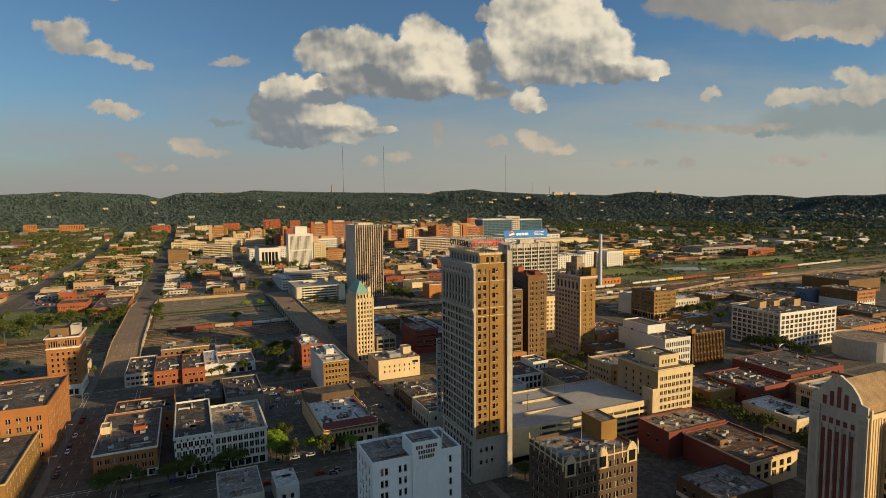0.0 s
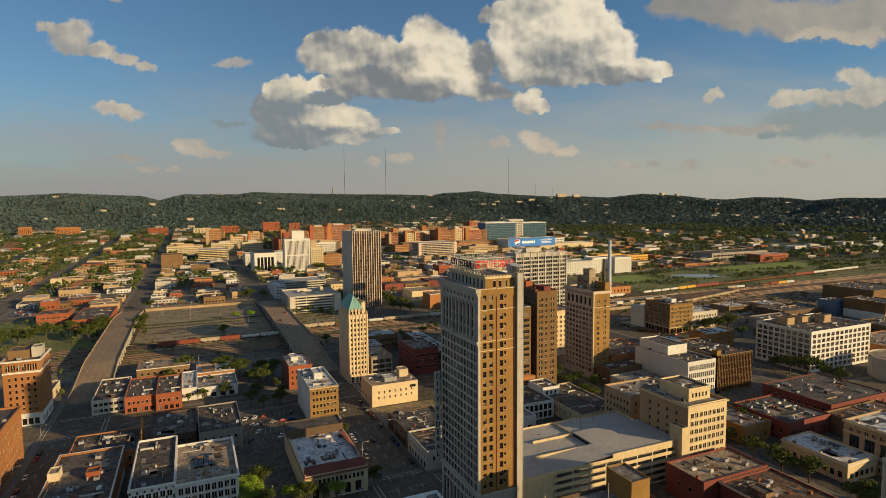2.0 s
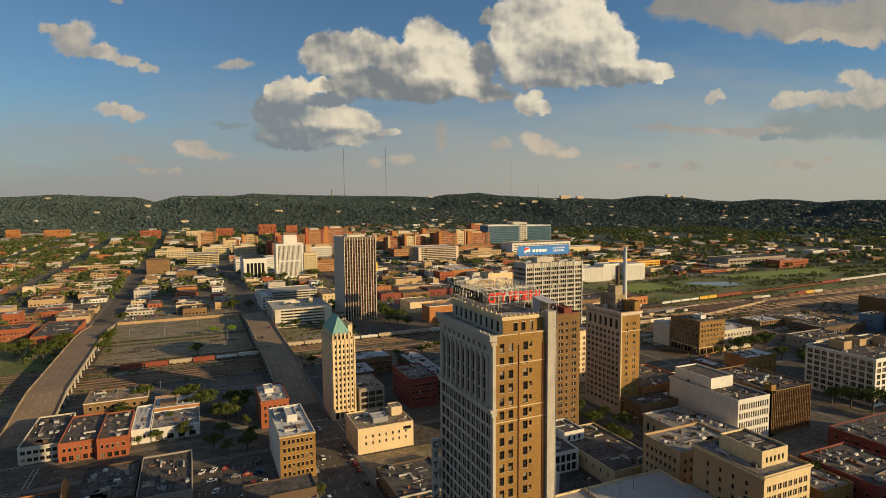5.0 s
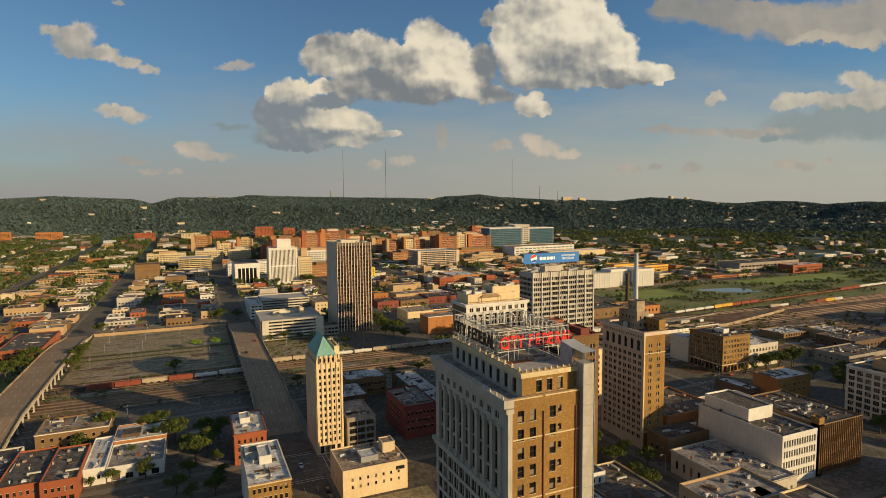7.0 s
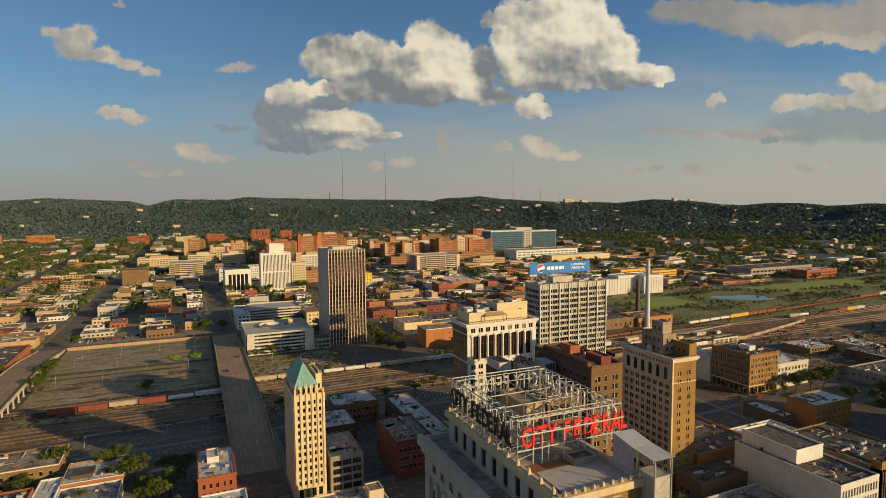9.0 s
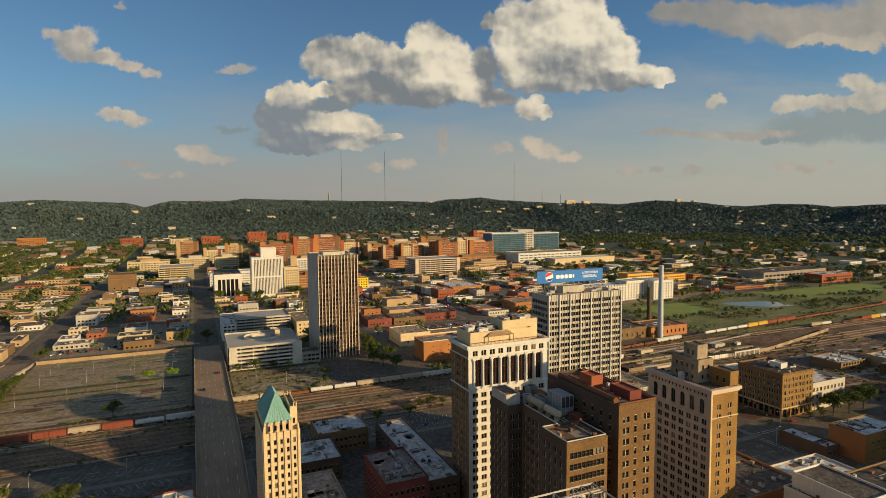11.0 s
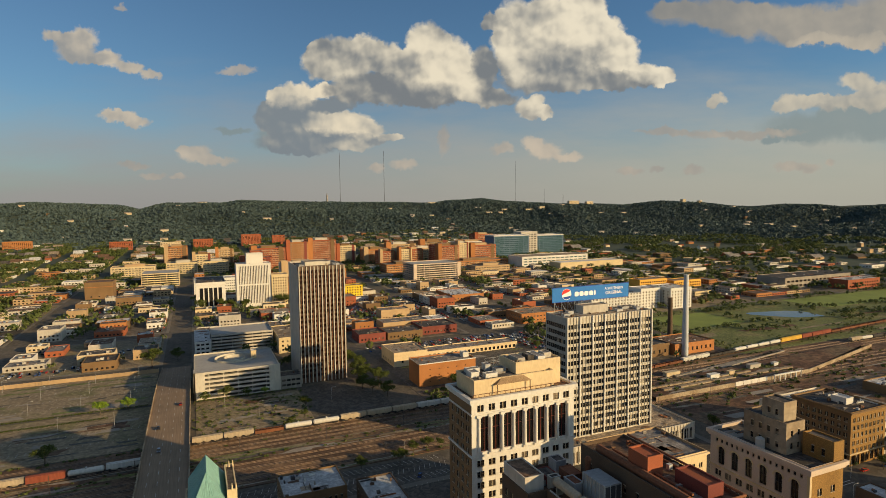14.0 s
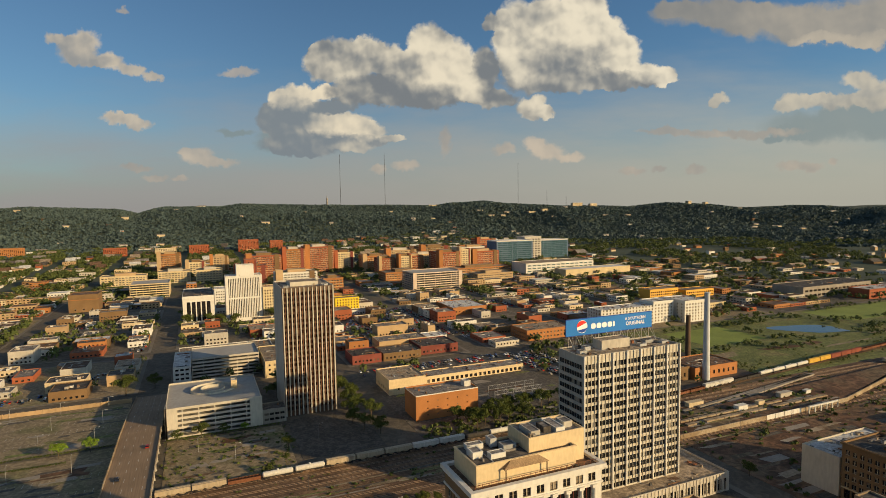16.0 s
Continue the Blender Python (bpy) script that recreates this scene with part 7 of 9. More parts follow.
for ya, yb, xx in ((17, 25, 9.0), (27, 36.5, 9.0)):
    g = Geo()
    g.tube((xx, ya, 60.4), (xx, yb, 60.4), 1.25, 14)
    g.tube((xx, ya, 60.4), (xx, ya - 0.5, 60.4), 1.25, 14, 0, 0.7)
    for yy in (ya + 1.5, yb - 1.5):
        g.box(xx - 1.0, yy - 0.25, 57.4, xx + 1.0, yy + 0.25, 59.4)
    part("tank", g, "train_tan", d2, "rust-streaked pale cylindrical tank")
g = Geo()
g.box(13.4, 22, 57.6, 18.6, 31, 64.6)
ct = part("cooling_tower", g, "steel_grey", d2, "galvanised cooling tower")
for x in (13.4, 15.1, 16.8, 18.45):
    g = Geo()
    g.box(x, 21.82, 57.6, x + 0.15, 21.99, 64.6)
    part("upright", g, "steel_white", ct)
for k in range(6):
    g = Geo()
    g.box(13.25, 22 + k * 1.7, 57.6, 13.39, 22.15 + k * 1.7, 64.8)
    part("rib", g, "steel_white", ct)
g = Geo()
g.box(13.5, 21.9, 60.4, 18.5, 21.97, 64.2)
part("cooling_louvre", g, "steel_dark", d2, "dark louvred front")
block_on(d2, "machine_room", 11.0, 31, 57.4, 14, 36, 61.4, "steel_grey", "rust", 0.2)
g = Geo()
g.tube((17.5, 34, 57.4), (17.5, 34, 66), 0.8, 10)
g.tube((17.5, 34, 66), (17.5, 34, 66.8), 1.0, 10, 0, 0.5)
part("flue", g, "rust", d2)
g = Geo()
g.tube((9.6, 12.0, 57.5), (10.6, 7.0, 62.0), 0.4, 8)
part("flue", g, "rust", d2, "leaning rusty flue pipe")
for a, b in (((0.5, 0.5, 58.5), (15.6, 0.5, 58.5)), ((15.6, 0.5, 58.5), (15.6, 14, 58.5)), ((0.5, 0.5, 58.5), (0.5, 14.4, 58.5)), ((0.5, 14.4, 58.5), (6.6, 14.4, 58.5)), ((6.7, 15, 58.5), (6.7, 36, 58.5)), ((11, 15, 57.8), (11, 30, 57.8)), ((12.4, 2, 57.8), (12.4, 20, 57.8))):
    g = Geo()
    g.tube(a, b, 0.22, 7)
    part("roof_pipe", g, "steel_white", d2)
for x0, y0, x1, y1, h, m in ((15, 38, 19, 44, 2.6, "rust"), (9, 40, 13, 47, 2.0, "brick_deepred"), (14.8, 15.6, 18.6, 20, 1.8, "rust"), (15.5, 46, 19, 50, 3.2, "steel_grey"), (8, 37.5, 11, 39.5, 3.6, "concrete")):
    block_on(d2, "plant_box", x0, y0, 57.4, x1, y1, 57.4 + h, m, "rust" if m == "rust" else "roof_dark", 0.15)
for a, b in (((0.5, 0.5, 67.6), (16.0, 0.5, 67.6)), ((16.0, 0.5, 67.6), (16.0, 40, 67.6)), ((5.5, 6, 67.4), (5.5, 34, 67.4)), ((13.2, 16, 67.4), (13.2, 36, 67.4))):
    g = Geo()
    g.tube(a, b, 0.35, 7)
    part("roof_pipe", g, "rust", dk)
building("office_building", "seven-storey cream brick office with a penthouse", 262, 418, 300, 446, 36.0, "brick_tan", par=0.9, roof="roof_grey", faces={"front": "terracotta_cream"}, front=grid(9, 8, 1.9, 2.0, 4, 3.8, 1.2, "pair"), left=grid(7, 8, 1.9, 2.0, 4, 3.8, 1.2, "pair"), cornice=[(35.6, 0.9, 0.8, "terracotta_cream")])

# ---------------------------------------------------------------- south of the railway
tw = building("office_tower", "dark office tower with pale vertical ribs and flat roof", 186.5, 697.2, 222.9, 743, 89.8, "concrete", category="office tower", par=1.0, roof="roof_tan", faces={"left": "concrete", "front": "bronze"},
              front=[grid(12, 22, 1.9, 2.5, 4.2, 3.85, 0.8, "plain", 0.45, "bronze")], cap=264)
for k in range(13):
    g = Geo()
    x = 0.8 + k * (36.4 - 1.6) / 12
    g.box(x - 0.34, -1.0, 0.5, x + 0.34, 0.0, 90.6)
    part("rib", g, "concrete_pale", tw)
g = Geo()
g.box(-0.1, -0.35, 87.6, 36.5, 0.0, 90.9)
part("top_band", g, "bronze", tw)
for k in range(12):
    g = Geo()
    x = 0.8 + (k + 0.5) * (36.4 - 1.6) / 12
    g.box(x - 0.14, -0.3, 0.5, x + 0.14, 0.0, 88)
    part("mullion", g, "rust", tw)
for x0, y0, x1, y1, h in ((2, 4, 5, 8, 1.6), (30, 3, 33, 7, 1.8), (29.5, 10, 34, 14, 1.4), (3, 11, 6.5, 15, 1.2)):
    block_on(tw, "roof_unit", x0, y0, 89.8, x1, y1, 89.8 + h, "steel_grey", "roof_dark", 0.1)
block_on(tw, "penthouse", 8, 14, 89.8, 28, 32, 92.6, "concrete_pale", "roof_tan", 0.3)

g1 = garage("parking_garage", "pale concrete parking garage with open decks and a spiral ramp", 111.5, 689.2, 170, 748, 6, 3.1, "concrete_pale", top_par=1.2, piers=9.0, ends=[(-0.4, -0.5, 7.0, 0.9, 19.8), (51, -0.5, 58.9, 0.9, 20.0), (-0.5, -0.5, 0.6, 10, 19.8)])
g = Geo()
for k in range(24):
    a, b = 2 * math.pi * k / 24, 2 * math.pi * (k + 1) / 24
    for r0 in (6.0, 11.0):
        z0, z1 = 19.6 + 0.5 * math.sin(a), 20.4 + 0.5 * math.sin(a)
        p, q = (29 + r0 * 1.3 * math.cos(a), 34 + r0 * math.sin(a)), (29 + r0 * 1.3 * math.cos(b), 34 + r0 * math.sin(b))
        p2, q2 = (29 + (r0 + 0.3) * 1.3 * math.cos(a), 34 + (r0 + 0.3) * math.sin(a)), (29 + (r0 + 0.3) * 1.3 * math.cos(b), 34 + (r0 + 0.3) * math.sin(b))
        g.poly([(*p2, 18.6), (*q2, 18.6), (*q2, z1), (*p2, z1)])
        g.poly([(*q, 18.6), (*p, 18.6), (*p, z1), (*q, z1)])
        g.poly([(*p, z1), (*p2, z1), (*q2, z1), (*q, z1)])
part("spiral_ramp", g, "concrete_pale", g1)
block_on(g1, "lift_tower", 41, 30, 18.6, 45, 36, 24.5, "stone_cream", "roof_white", 0.3)
garage("parking_garage", "grey concrete parking garage in the shadow of a tower", 126, 820, 181, 862, 6, 3.0, "concrete", top_par=1.2, piers=9.0)
building("office_building", "low white office wing beside a parking garage", 112, 806, 125.5, 862, 16.0, "white_paint", roof="roof_white", front=grid(3, 4, 2.6, 1.6, 2.2, 3.7, 1.0, "strip"), left=grid(10, 4, 2.6, 1.6, 2.2, 3.7, 1.0, "strip"))
building("low_hall", "white flat-roofed hall behind parking garages", 114, 880, 200, 912, 9.0, "white_paint", roof="roof_tan", front=grid(14, 1, 2.4, 1.8, 4, 3, 2, "strip"))
building("office_building", "pale office annex with square windows", 184, 800, 204, 860, 14.0, "stone_cream", roof="roof_tan", front=grid(4, 3, 1.6, 1.6, 2.4, 3.9, 1.5), left=grid(10, 3, 1.6, 1.6, 2.4, 3.9, 1.5))
building("link_building", "low dark link building between garage and tower", 170.5, 690, 186, 705, 9.0, "concrete_dark", roof="roof_dark", front=grid(4, 2, 2.8, 1.6, 2, 3.6, 0.8, "strip"))

ob_ = building("storage_warehouse", "windowless orange brick storage warehouse with a white parapet", 266, 649.5, 313, 672, 16.6, "brick_orange", roof="roof_grey", par=1.0, front=grid(5, 3, 0.9, 0.9, 3.0, 4.6, 5, "plain"), cornice=[(17.0, 0.7, 0.15, "white_paint")])
block_on(ob_, "stair_head", 40, 8, 16.6, 45, 14, 20, "white_paint", "roof_white")
building("cold_store", "pale yellow two-storey corner building with round windows", 266, 709, 296.5, 744, 11.5, "terracotta_cream", roof="roof_tan", par=0.8, front=[grid(3, 1, 1.8, 1.8, 3.2, 3, 4, "plain"), dict(grid(1, 1, 4, 4.6, 0.5, 3, kind="strip"), u0=14, u1=22)], left=grid(6, 1, 1.4, 2.0, 2.0, 3, 3))
building("freight_shed", "long low cream freight shed with many bays", 297, 724, 395, 742, 5.4, "terracotta_cream", roof="roof_grey", front=grid(22, 1, 2.6, 2.8, 0.8, 3, 1.5, "strip"))
building("brick_block", "long orange brick workshop with flat roof", 455, 815, 512, 850, 11.0, "brick_orange", roof="roof_tan", front=grid(12, 2, 1.9, 1.8, 2.4, 4.4, 2, "pair"), left=grid(7, 2, 1.9, 1.8, 2.4, 4.4, 2, "pair"))
building("low_hall", "orange walled warehouse with a grey roof", 445, 985, 495, 1045, 10.0, "brick_orange", roof="roof_white", front=grid(9, 1, 1.4, 1.6, 4, 3, 2))
building("apartment_block", "bright yellow and white apartment block", 308, 1080, 342, 1098, 20.0, "yellow", roof="roof_tan", front=grid(8, 5, 1.6, 1.9, 1.8, 3.7, 1.2))
building("brick_block", "small red brick house in a parking lot", 268, 842, 288, 858, 13.0, "brick_orange", roof="roof_dark", front=grid(3, 2, 1, 1.6, 4, 4, 3))
for k, (x0, y0, x1, y1, h, m, r) in enumerate([(292, 806, 330, 836, 7, "brick_brown", "roof_dark"), (332, 812, 372, 846, 8, "brick_deepred", "roof_dark"), (300, 846, 352, 872, 9, "brick_tan", "roof_grey"), (316, 905, 352, 926, 12, "brick_tan", "roof_grey"),
                                            (262, 806, 290, 834, 8, "brick_deepred", "roof_dark"), (356, 858, 380, 880, 6, "white_paint", "roof_white"), (412, 806, 440, 822, 5, "concrete_pale", "roof_grey")]):
    building("workshop", "low brick workshop with a dark flat roof in a parking lot", x0, y0, x1, y1, h, m, roof=r, front=grid(max(3, int((x1 - x0) / 4)), 1, 1.6, 1.8, 2.2, 3, 1.5, "strip"), left=grid(4, 1, 1.6, 1.8, 2.2, 3, 2, "strip"), group="workshops")

# offices further up the hill
building("bank_building", "white stone bank with tall black window bays between columns", 114.5, 1087, 152, 1160, 36.0, "white_stone", roof="roof_dark", par=0.6, front=[grid(5, 1, 4.4, 25, 4.0, 3, 4.0, "strip", 0.8, "steel_dark")], cornice=[(33.5, 1.0, 0.6, "white_stone")])
wh = building("office_tower", "white slab office tower with narrow vertical window slots", 166, 1082, 211.6, 1108, 59.2, "white_stone", category="office tower", roof="roof_white", par=0.7, front=[grid(19, 2, 0.9, 25, 4.5, 27, 3.0, "plain", 0.4, "bronze")], cap=20)
block_on(wh, "penthouse", 14, 6, 59.2, 36, 20, 73, "white_stone", "roof_white")
building("office_building", "pale yellow office wing with square windows", 212, 1080, 234, 1104, 42.5, "stone_cream", roof="roof_tan", front=grid(6, 10, 1.6, 1.9, 3, 3.8, 1.2), cap=20)
building("brick_block", "windowless brown brick box building", -40, 1262, -2, 1300, 25, "brick_brown", roof="roof_brown", par=1.0, front=grid(3, 1, 2.0, 2.0, 3, 3, 3), cornice=[(18.0, 0.8, 0.2, "brick_orange")])
garage("parking_garage", "tan concrete parking garage with long open decks", 28, 1372, 88, 1440, 6, 3.8, "stone_cream", top_par=1.2, piers=10)
building("office_building", "white office block with ribbon windows", 112, 1240, 152, 1280, 22.0, "white_paint", roof="roof_white", front=grid(12, 4, 1.8, 1.6, 2.5, 4.4, 1.5, "strip"))
building("office_building", "white office block with ribbon windows", 156, 1236, 200, 1270, 24.0, "white_paint", roof="roof_white", front=grid(12, 5, 1.8, 1.6, 2.5, 4.2, 1.5, "strip"))
# hospital quarter
garage("parking_garage", "red brick parking garage with pale banded decks", 474, 1215, 566, 1275, 8, 3.9, "brick_pink", top_par=1.2, piers=10, ends=[(-0.5, -0.4, 6, 1.0, 33), (86, -0.4, 92.5, 1, 33)])


def banded(name, label, x0, y0, x1, y1, h, wall, n, fl, rows="strip"):
    w = (x1 - x0)
    return building(name, label, x0, y0, x1, y1, h, wall, roof="roof_tan", par=1.0, cap=4, front=grid(n, fl, (w - 3) / n * 0.72, 1.9, 3, (h - 3) / fl, 1.5, rows, 0.3, "concrete_pale", "glass_strip"), left=grid(max(2, n // 2), fl, 3.0, 1.9, 3, (h - 3) / fl, 2, rows, 0.3, "concrete_pale", "glass_strip"))


HOSP = [(491, 1470, 526, 1510, 37, "brick_red"), (530, 1455, 560, 1510, 41, "stone_cream"), (562, 1480, 596, 1520, 38, "brick_red"), (618, 1440, 668, 1500, 46, "brick_red"), (672, 1452, 700, 1500, 50, "stone_cream"), (704, 1450, 770, 1505, 44, "brick_red"),
        (618, 1395, 770, 1436, 14, "brick_orange"), (476, 1380, 560, 1430, 16, "brick_orange"), (260, 1330, 332, 1372, 33, "white_stone"), (336, 1300, 372, 1340, 22, "brick_orange"), (244, 1160, 292, 1190, 20, "brick_orange"), (296, 1150, 330, 1186, 17, "brick_orange"),
        (228, 1560, 300, 1620, 48, "brick_red"), (304, 1570, 352, 1620, 58, "brick_orange"), (356, 1590, 420, 1650, 60, "brick_red"), (424, 1600, 470, 1650, 44, "stone_cream"), (200, 1480, 262, 1530, 34, "brick_red"), (560, 1640, 640, 1700, 40, "brick_tan"),
        (660, 1660, 740, 1710, 44, "brick_brown"), (760, 1640, 850, 1690, 40, "white_stone"), (870, 1760, 930, 1800, 52, "brick_red"), (160, 1700, 200, 1730, 40, "brick_tan"), (110, 1640, 150, 1690, 34, "stone_cream"), (52, 1700, 100, 1740, 50, "brick_orange"),
        (-40, 1560, 40, 1600, 20, "stone_cream"), (60, 1560, 120, 1600, 24, "stone_cream"), (130, 1540, 180, 1580, 26, "stone_cream"), (640, 1300, 720, 1340, 12, "brick_tan"), (480, 1560, 540, 1600, 36, "brick_orange"), (600, 1560, 660, 1600, 34, "brick_tan")]
for x0, y0, x1, y1, h, m in HOSP:
    lab = {"brick_red": "red brick hospital block with banded windows", "brick_orange": "orange brick hospital block with banded windows", "stone_cream": "cream hospital block with banded windows", "white_stone": "white hospital block with banded windows",
           "brick_tan": "tan brick hospital block with banded windows", "brick_brown": "brown brick hospital block with banded windows"}[m]
    e = banded("hospital_block", lab, x0, y0, x1, y1, h, m, max(3, int((x1 - x0) / 6)), max(2, int(h / 4.6)))
    w_, d_ = x1 - x0, y1 - y0
    fl = max(2, int(h / 4.6))
    for k in range(fl):
        g = Geo()
        g.ring(0, 0, w_, d_, 2.2 + k * (h - 3) / fl, 2.65 + k * (h - 3) / fl, 0.12)
        part("floor_band", g, "stone_cream" if "brick" in m else "concrete_dark", e)
    block_on(e, "penthouse", w_ * 0.3, d_ * 0.3, h, w_ * 0.75, d_ * 0.8, h + 4.5, random.choice(["brick_tan", "concrete", "brick_brown"]), "roof_tan", 0.4)
    if h > 30:
        block_on(e, "stair_tower", -0.6, -0.8, 0, w_ * 0.16, d_ * 0.3, h + 6, random.choice(["brick_orange", "brick_tan", "brick_red"]), "roof_tan", 0.4)
        block_on(e, "stair_tower", w_ * 0.8, -0.7, 0, w_ * 0.93, d_ * 0.25, h + 2, random.choice(["brick_deepred", "brick_brown"]), "roof_tan", 0.4)
rt = building("red_tower", "slim red brick tower with white corner strips", 214, 1425, 236, 1450, 52, "brick_red", roof="roof_tan", front=grid(2, 10, 1.6, 2.4, 4, 4.6, 5))
for x in (0.0, 19.0):
    g = Geo()
    g.box(x, -0.5, 0, x + 3, 0.0, 52)
    part("corner_strip", g, "brick_deepred", rt)
for x0, y0, x1, y1, h in ((803, 1520, 905, 1570, 60), (957, 1575, 1050, 1620, 55)):
    e = building("glass_hospital", "green glass curtain-wall hospital tower with white frame", x0, y0, x1, y1, h, "blue_panel", roof="roof_white", cornice=[(h - 0.2, 1.6, 0.5, "white_stone")], front=grid(7, 11, (x1 - x0 - 6) / 7 * 0.94, 3.9, 3, (h - 5) / 11, 3, "strip", 0.2, "blue_panel", "glass_green"), cap=20)
building("hospital_link", "grey link tower between two glass hospital towers", 906, 1560, 956, 1600, 66, "concrete", roof="roof_white", front=grid(5, 10, 6, 2.4, 4, 6, 3, "strip"), cap=20)
building("hospital_podium", "long white low hospital podium with bands of glass", 775, 1340, 951, 1400, 22, "white_stone", roof="roof_tan", front=grid(14, 3, 9, 2.6, 4, 6, 3, "strip", 0.3, "steel_white", "glass_green"), cap=20)
building("hospital_podium", "long cream banded hall below the hospital", 820, 1260, 985, 1300, 14, "stone_cream", roof="roof_white")
# apartments, chimneys and works by the park
for x0, y0, x1, y1, h in ((560, 824, 640, 850, 22), (640, 826, 672, 850, 26), (676, 812, 712, 850, 26)):
    building("apartment_block", "white apartment block with rows of small dark windows", x0, y0, x1, y1, h, "white_paint", roof="roof_white", front=grid(int((x1 - x0) / 5), 6, 1.9, 2.0, 2, 3.8, 1.2, "pair"), left=grid(5, 6, 1.9, 2.0, 2, 3.8, 1.2, "pair"), cap=20)
building("unfinished_building", "yellow-sheathed apartment frame under construction", 760, 960, 816, 985, 15, "orange_sheath", roof="roof_tan", front=grid(14, 3, 2.4, 2.2, 2, 4, 1.5, "plain"))
building("unfinished_building", "yellow-sheathed apartment frame under construction", 822, 950, 880, 975, 11, "orange_sheath", roof="roof_tan", front=grid(14, 2, 2.4, 2.2, 2, 4.4, 1.5, "plain"))
for x, y, h, r0, r1, m, lab in ((515.2, 634.4, 72, 3.0, 2.0, "chimney_paint", "tall pale grey tapered steel chimney"), (547, 684, 42, 2.6, 2.0, "brick_dark", "dark brick factory chimney")):
    c = thing("chimney", lab, "chimney", (x, y, 0))
    g = Geo()
    g.tube((0, 0, 0), (0, 0, h), r0, 20, 0, r1)
    part("shaft", g, m, c)
    g = Geo()
    g.tube((0, 0, h - 0.6), (0, 0, h + 0.4), r1 + 0.25, 20)
    part("rim", g, m, c)
building("power_house", "low orange brick works beside the railway", 505, 636, 553, 668, 9.4, "brick_orange", roof="roof_brown", front=grid(8, 1, 2.0, 3.2, 3, 3, 2, "strip"))
building("power_house", "rusty brown works hall with dark roof", 440, 640, 503, 676, 10.5, "brick_brown", roof="roof_dark", front=grid(9, 1, 2.0, 3.2, 3, 3, 2, "strip"))
# long stadium and halls at the right
building("ball_park", "low dark ball park stand with white roof beams", 960, 860, 1120, 910, 17, "concrete_dark", roof="roof_dark", front=grid(16, 2, 7, 3, 3, 7, 3, "strip"), cap=10)
building("low_hall", "long white-roofed hall with a red brick front", 1040, 815, 1120, 845, 14, "brick_red", roof="roof_white", front=grid(12, 2, 3, 2.4, 3, 5, 3, "strip"), cap=10)
building("warehouse", "two-storey red brick warehouse beside the viaduct", -99, 706, -66, 780, 9.0, "brick_red", roof="roof_dark", front=grid(9, 2, 1.9, 1.8, 1.6, 3.9, 1.2, "pair"), right=grid(15, 2, 1.9, 1.8, 1.6, 3.9, 1.2, "pair"))
building("warehouse", "two-storey red brick warehouse with rows of windows", -136, 742, -108, 770, 11.0, "brick_red", roof="roof_dark", front=grid(8, 2, 1.9, 1.8, 1.8, 4.4, 1.2, "pair"), right=grid(8, 2, 1.9, 1.8, 1.8, 4.4, 1.2, "pair"))

# ---------------------------------------------------------------- low town to the foot of the ridge
rng = np.random.default_rng(7)
TAKEN += [(-63, 440, -40, 800), (86, 440, 109, 800), (-1000, 536, 1500, 616), (-40, 420, 110, 784), (109, 612, 262, 700), (560, 614, 1420, 806), (400, 430, 560, 560), (260, 600, 400, 745)]


def free(x0, y0, x1, y1, gap=2.0):
    return all(x1 + gap < a or x0 - gap > c or y1 + gap < b or y0 - gap > d for a, b, c, d in TAKEN)


def on_street(x0, y0, x1, y1):
    return any(x1 > a and x0 < b for a, b in STREETS) or any(y1 > a and y0 < b for a, b in NORTH + SOUTH)


WALLS = ["white_paint", "beige", "brick_tan", "brick_orange", "brick_red", "concrete", "brick_brown", "stone_cream", "concrete", "brick_brown", "brick_red", "concrete", "white_paint", "brick_tan", "brick_brown", "brick_tan"]
ROOFM = ["roof_white", "roof_tan", "roof_grey", "roof_dark", "roof_brown", "roof_brown", "roof_grey", "roof_dark"]
WORD = {"white_paint": "white painted", "beige": "beige stucco", "brick_tan": "tan brick", "brick_orange": "orange brick", "brick_red": "red brick", "concrete": "grey block", "brick_brown": "brown brick", "stone_cream": "cream stucco"}
RWORD = {"roof_white": "white", "roof_tan": "tan", "roof_grey": "grey", "roof_dark": "dark", "roof_brown": "brown"}
far_pts, far_idx, far_mats = [], [], WALLS[:8] + ["roof_white", "roof_tan", "roof_grey", "roof_dark", "roof_brown", "glass"]
FAR = {m: i for i, m in enumerate(far_mats)}


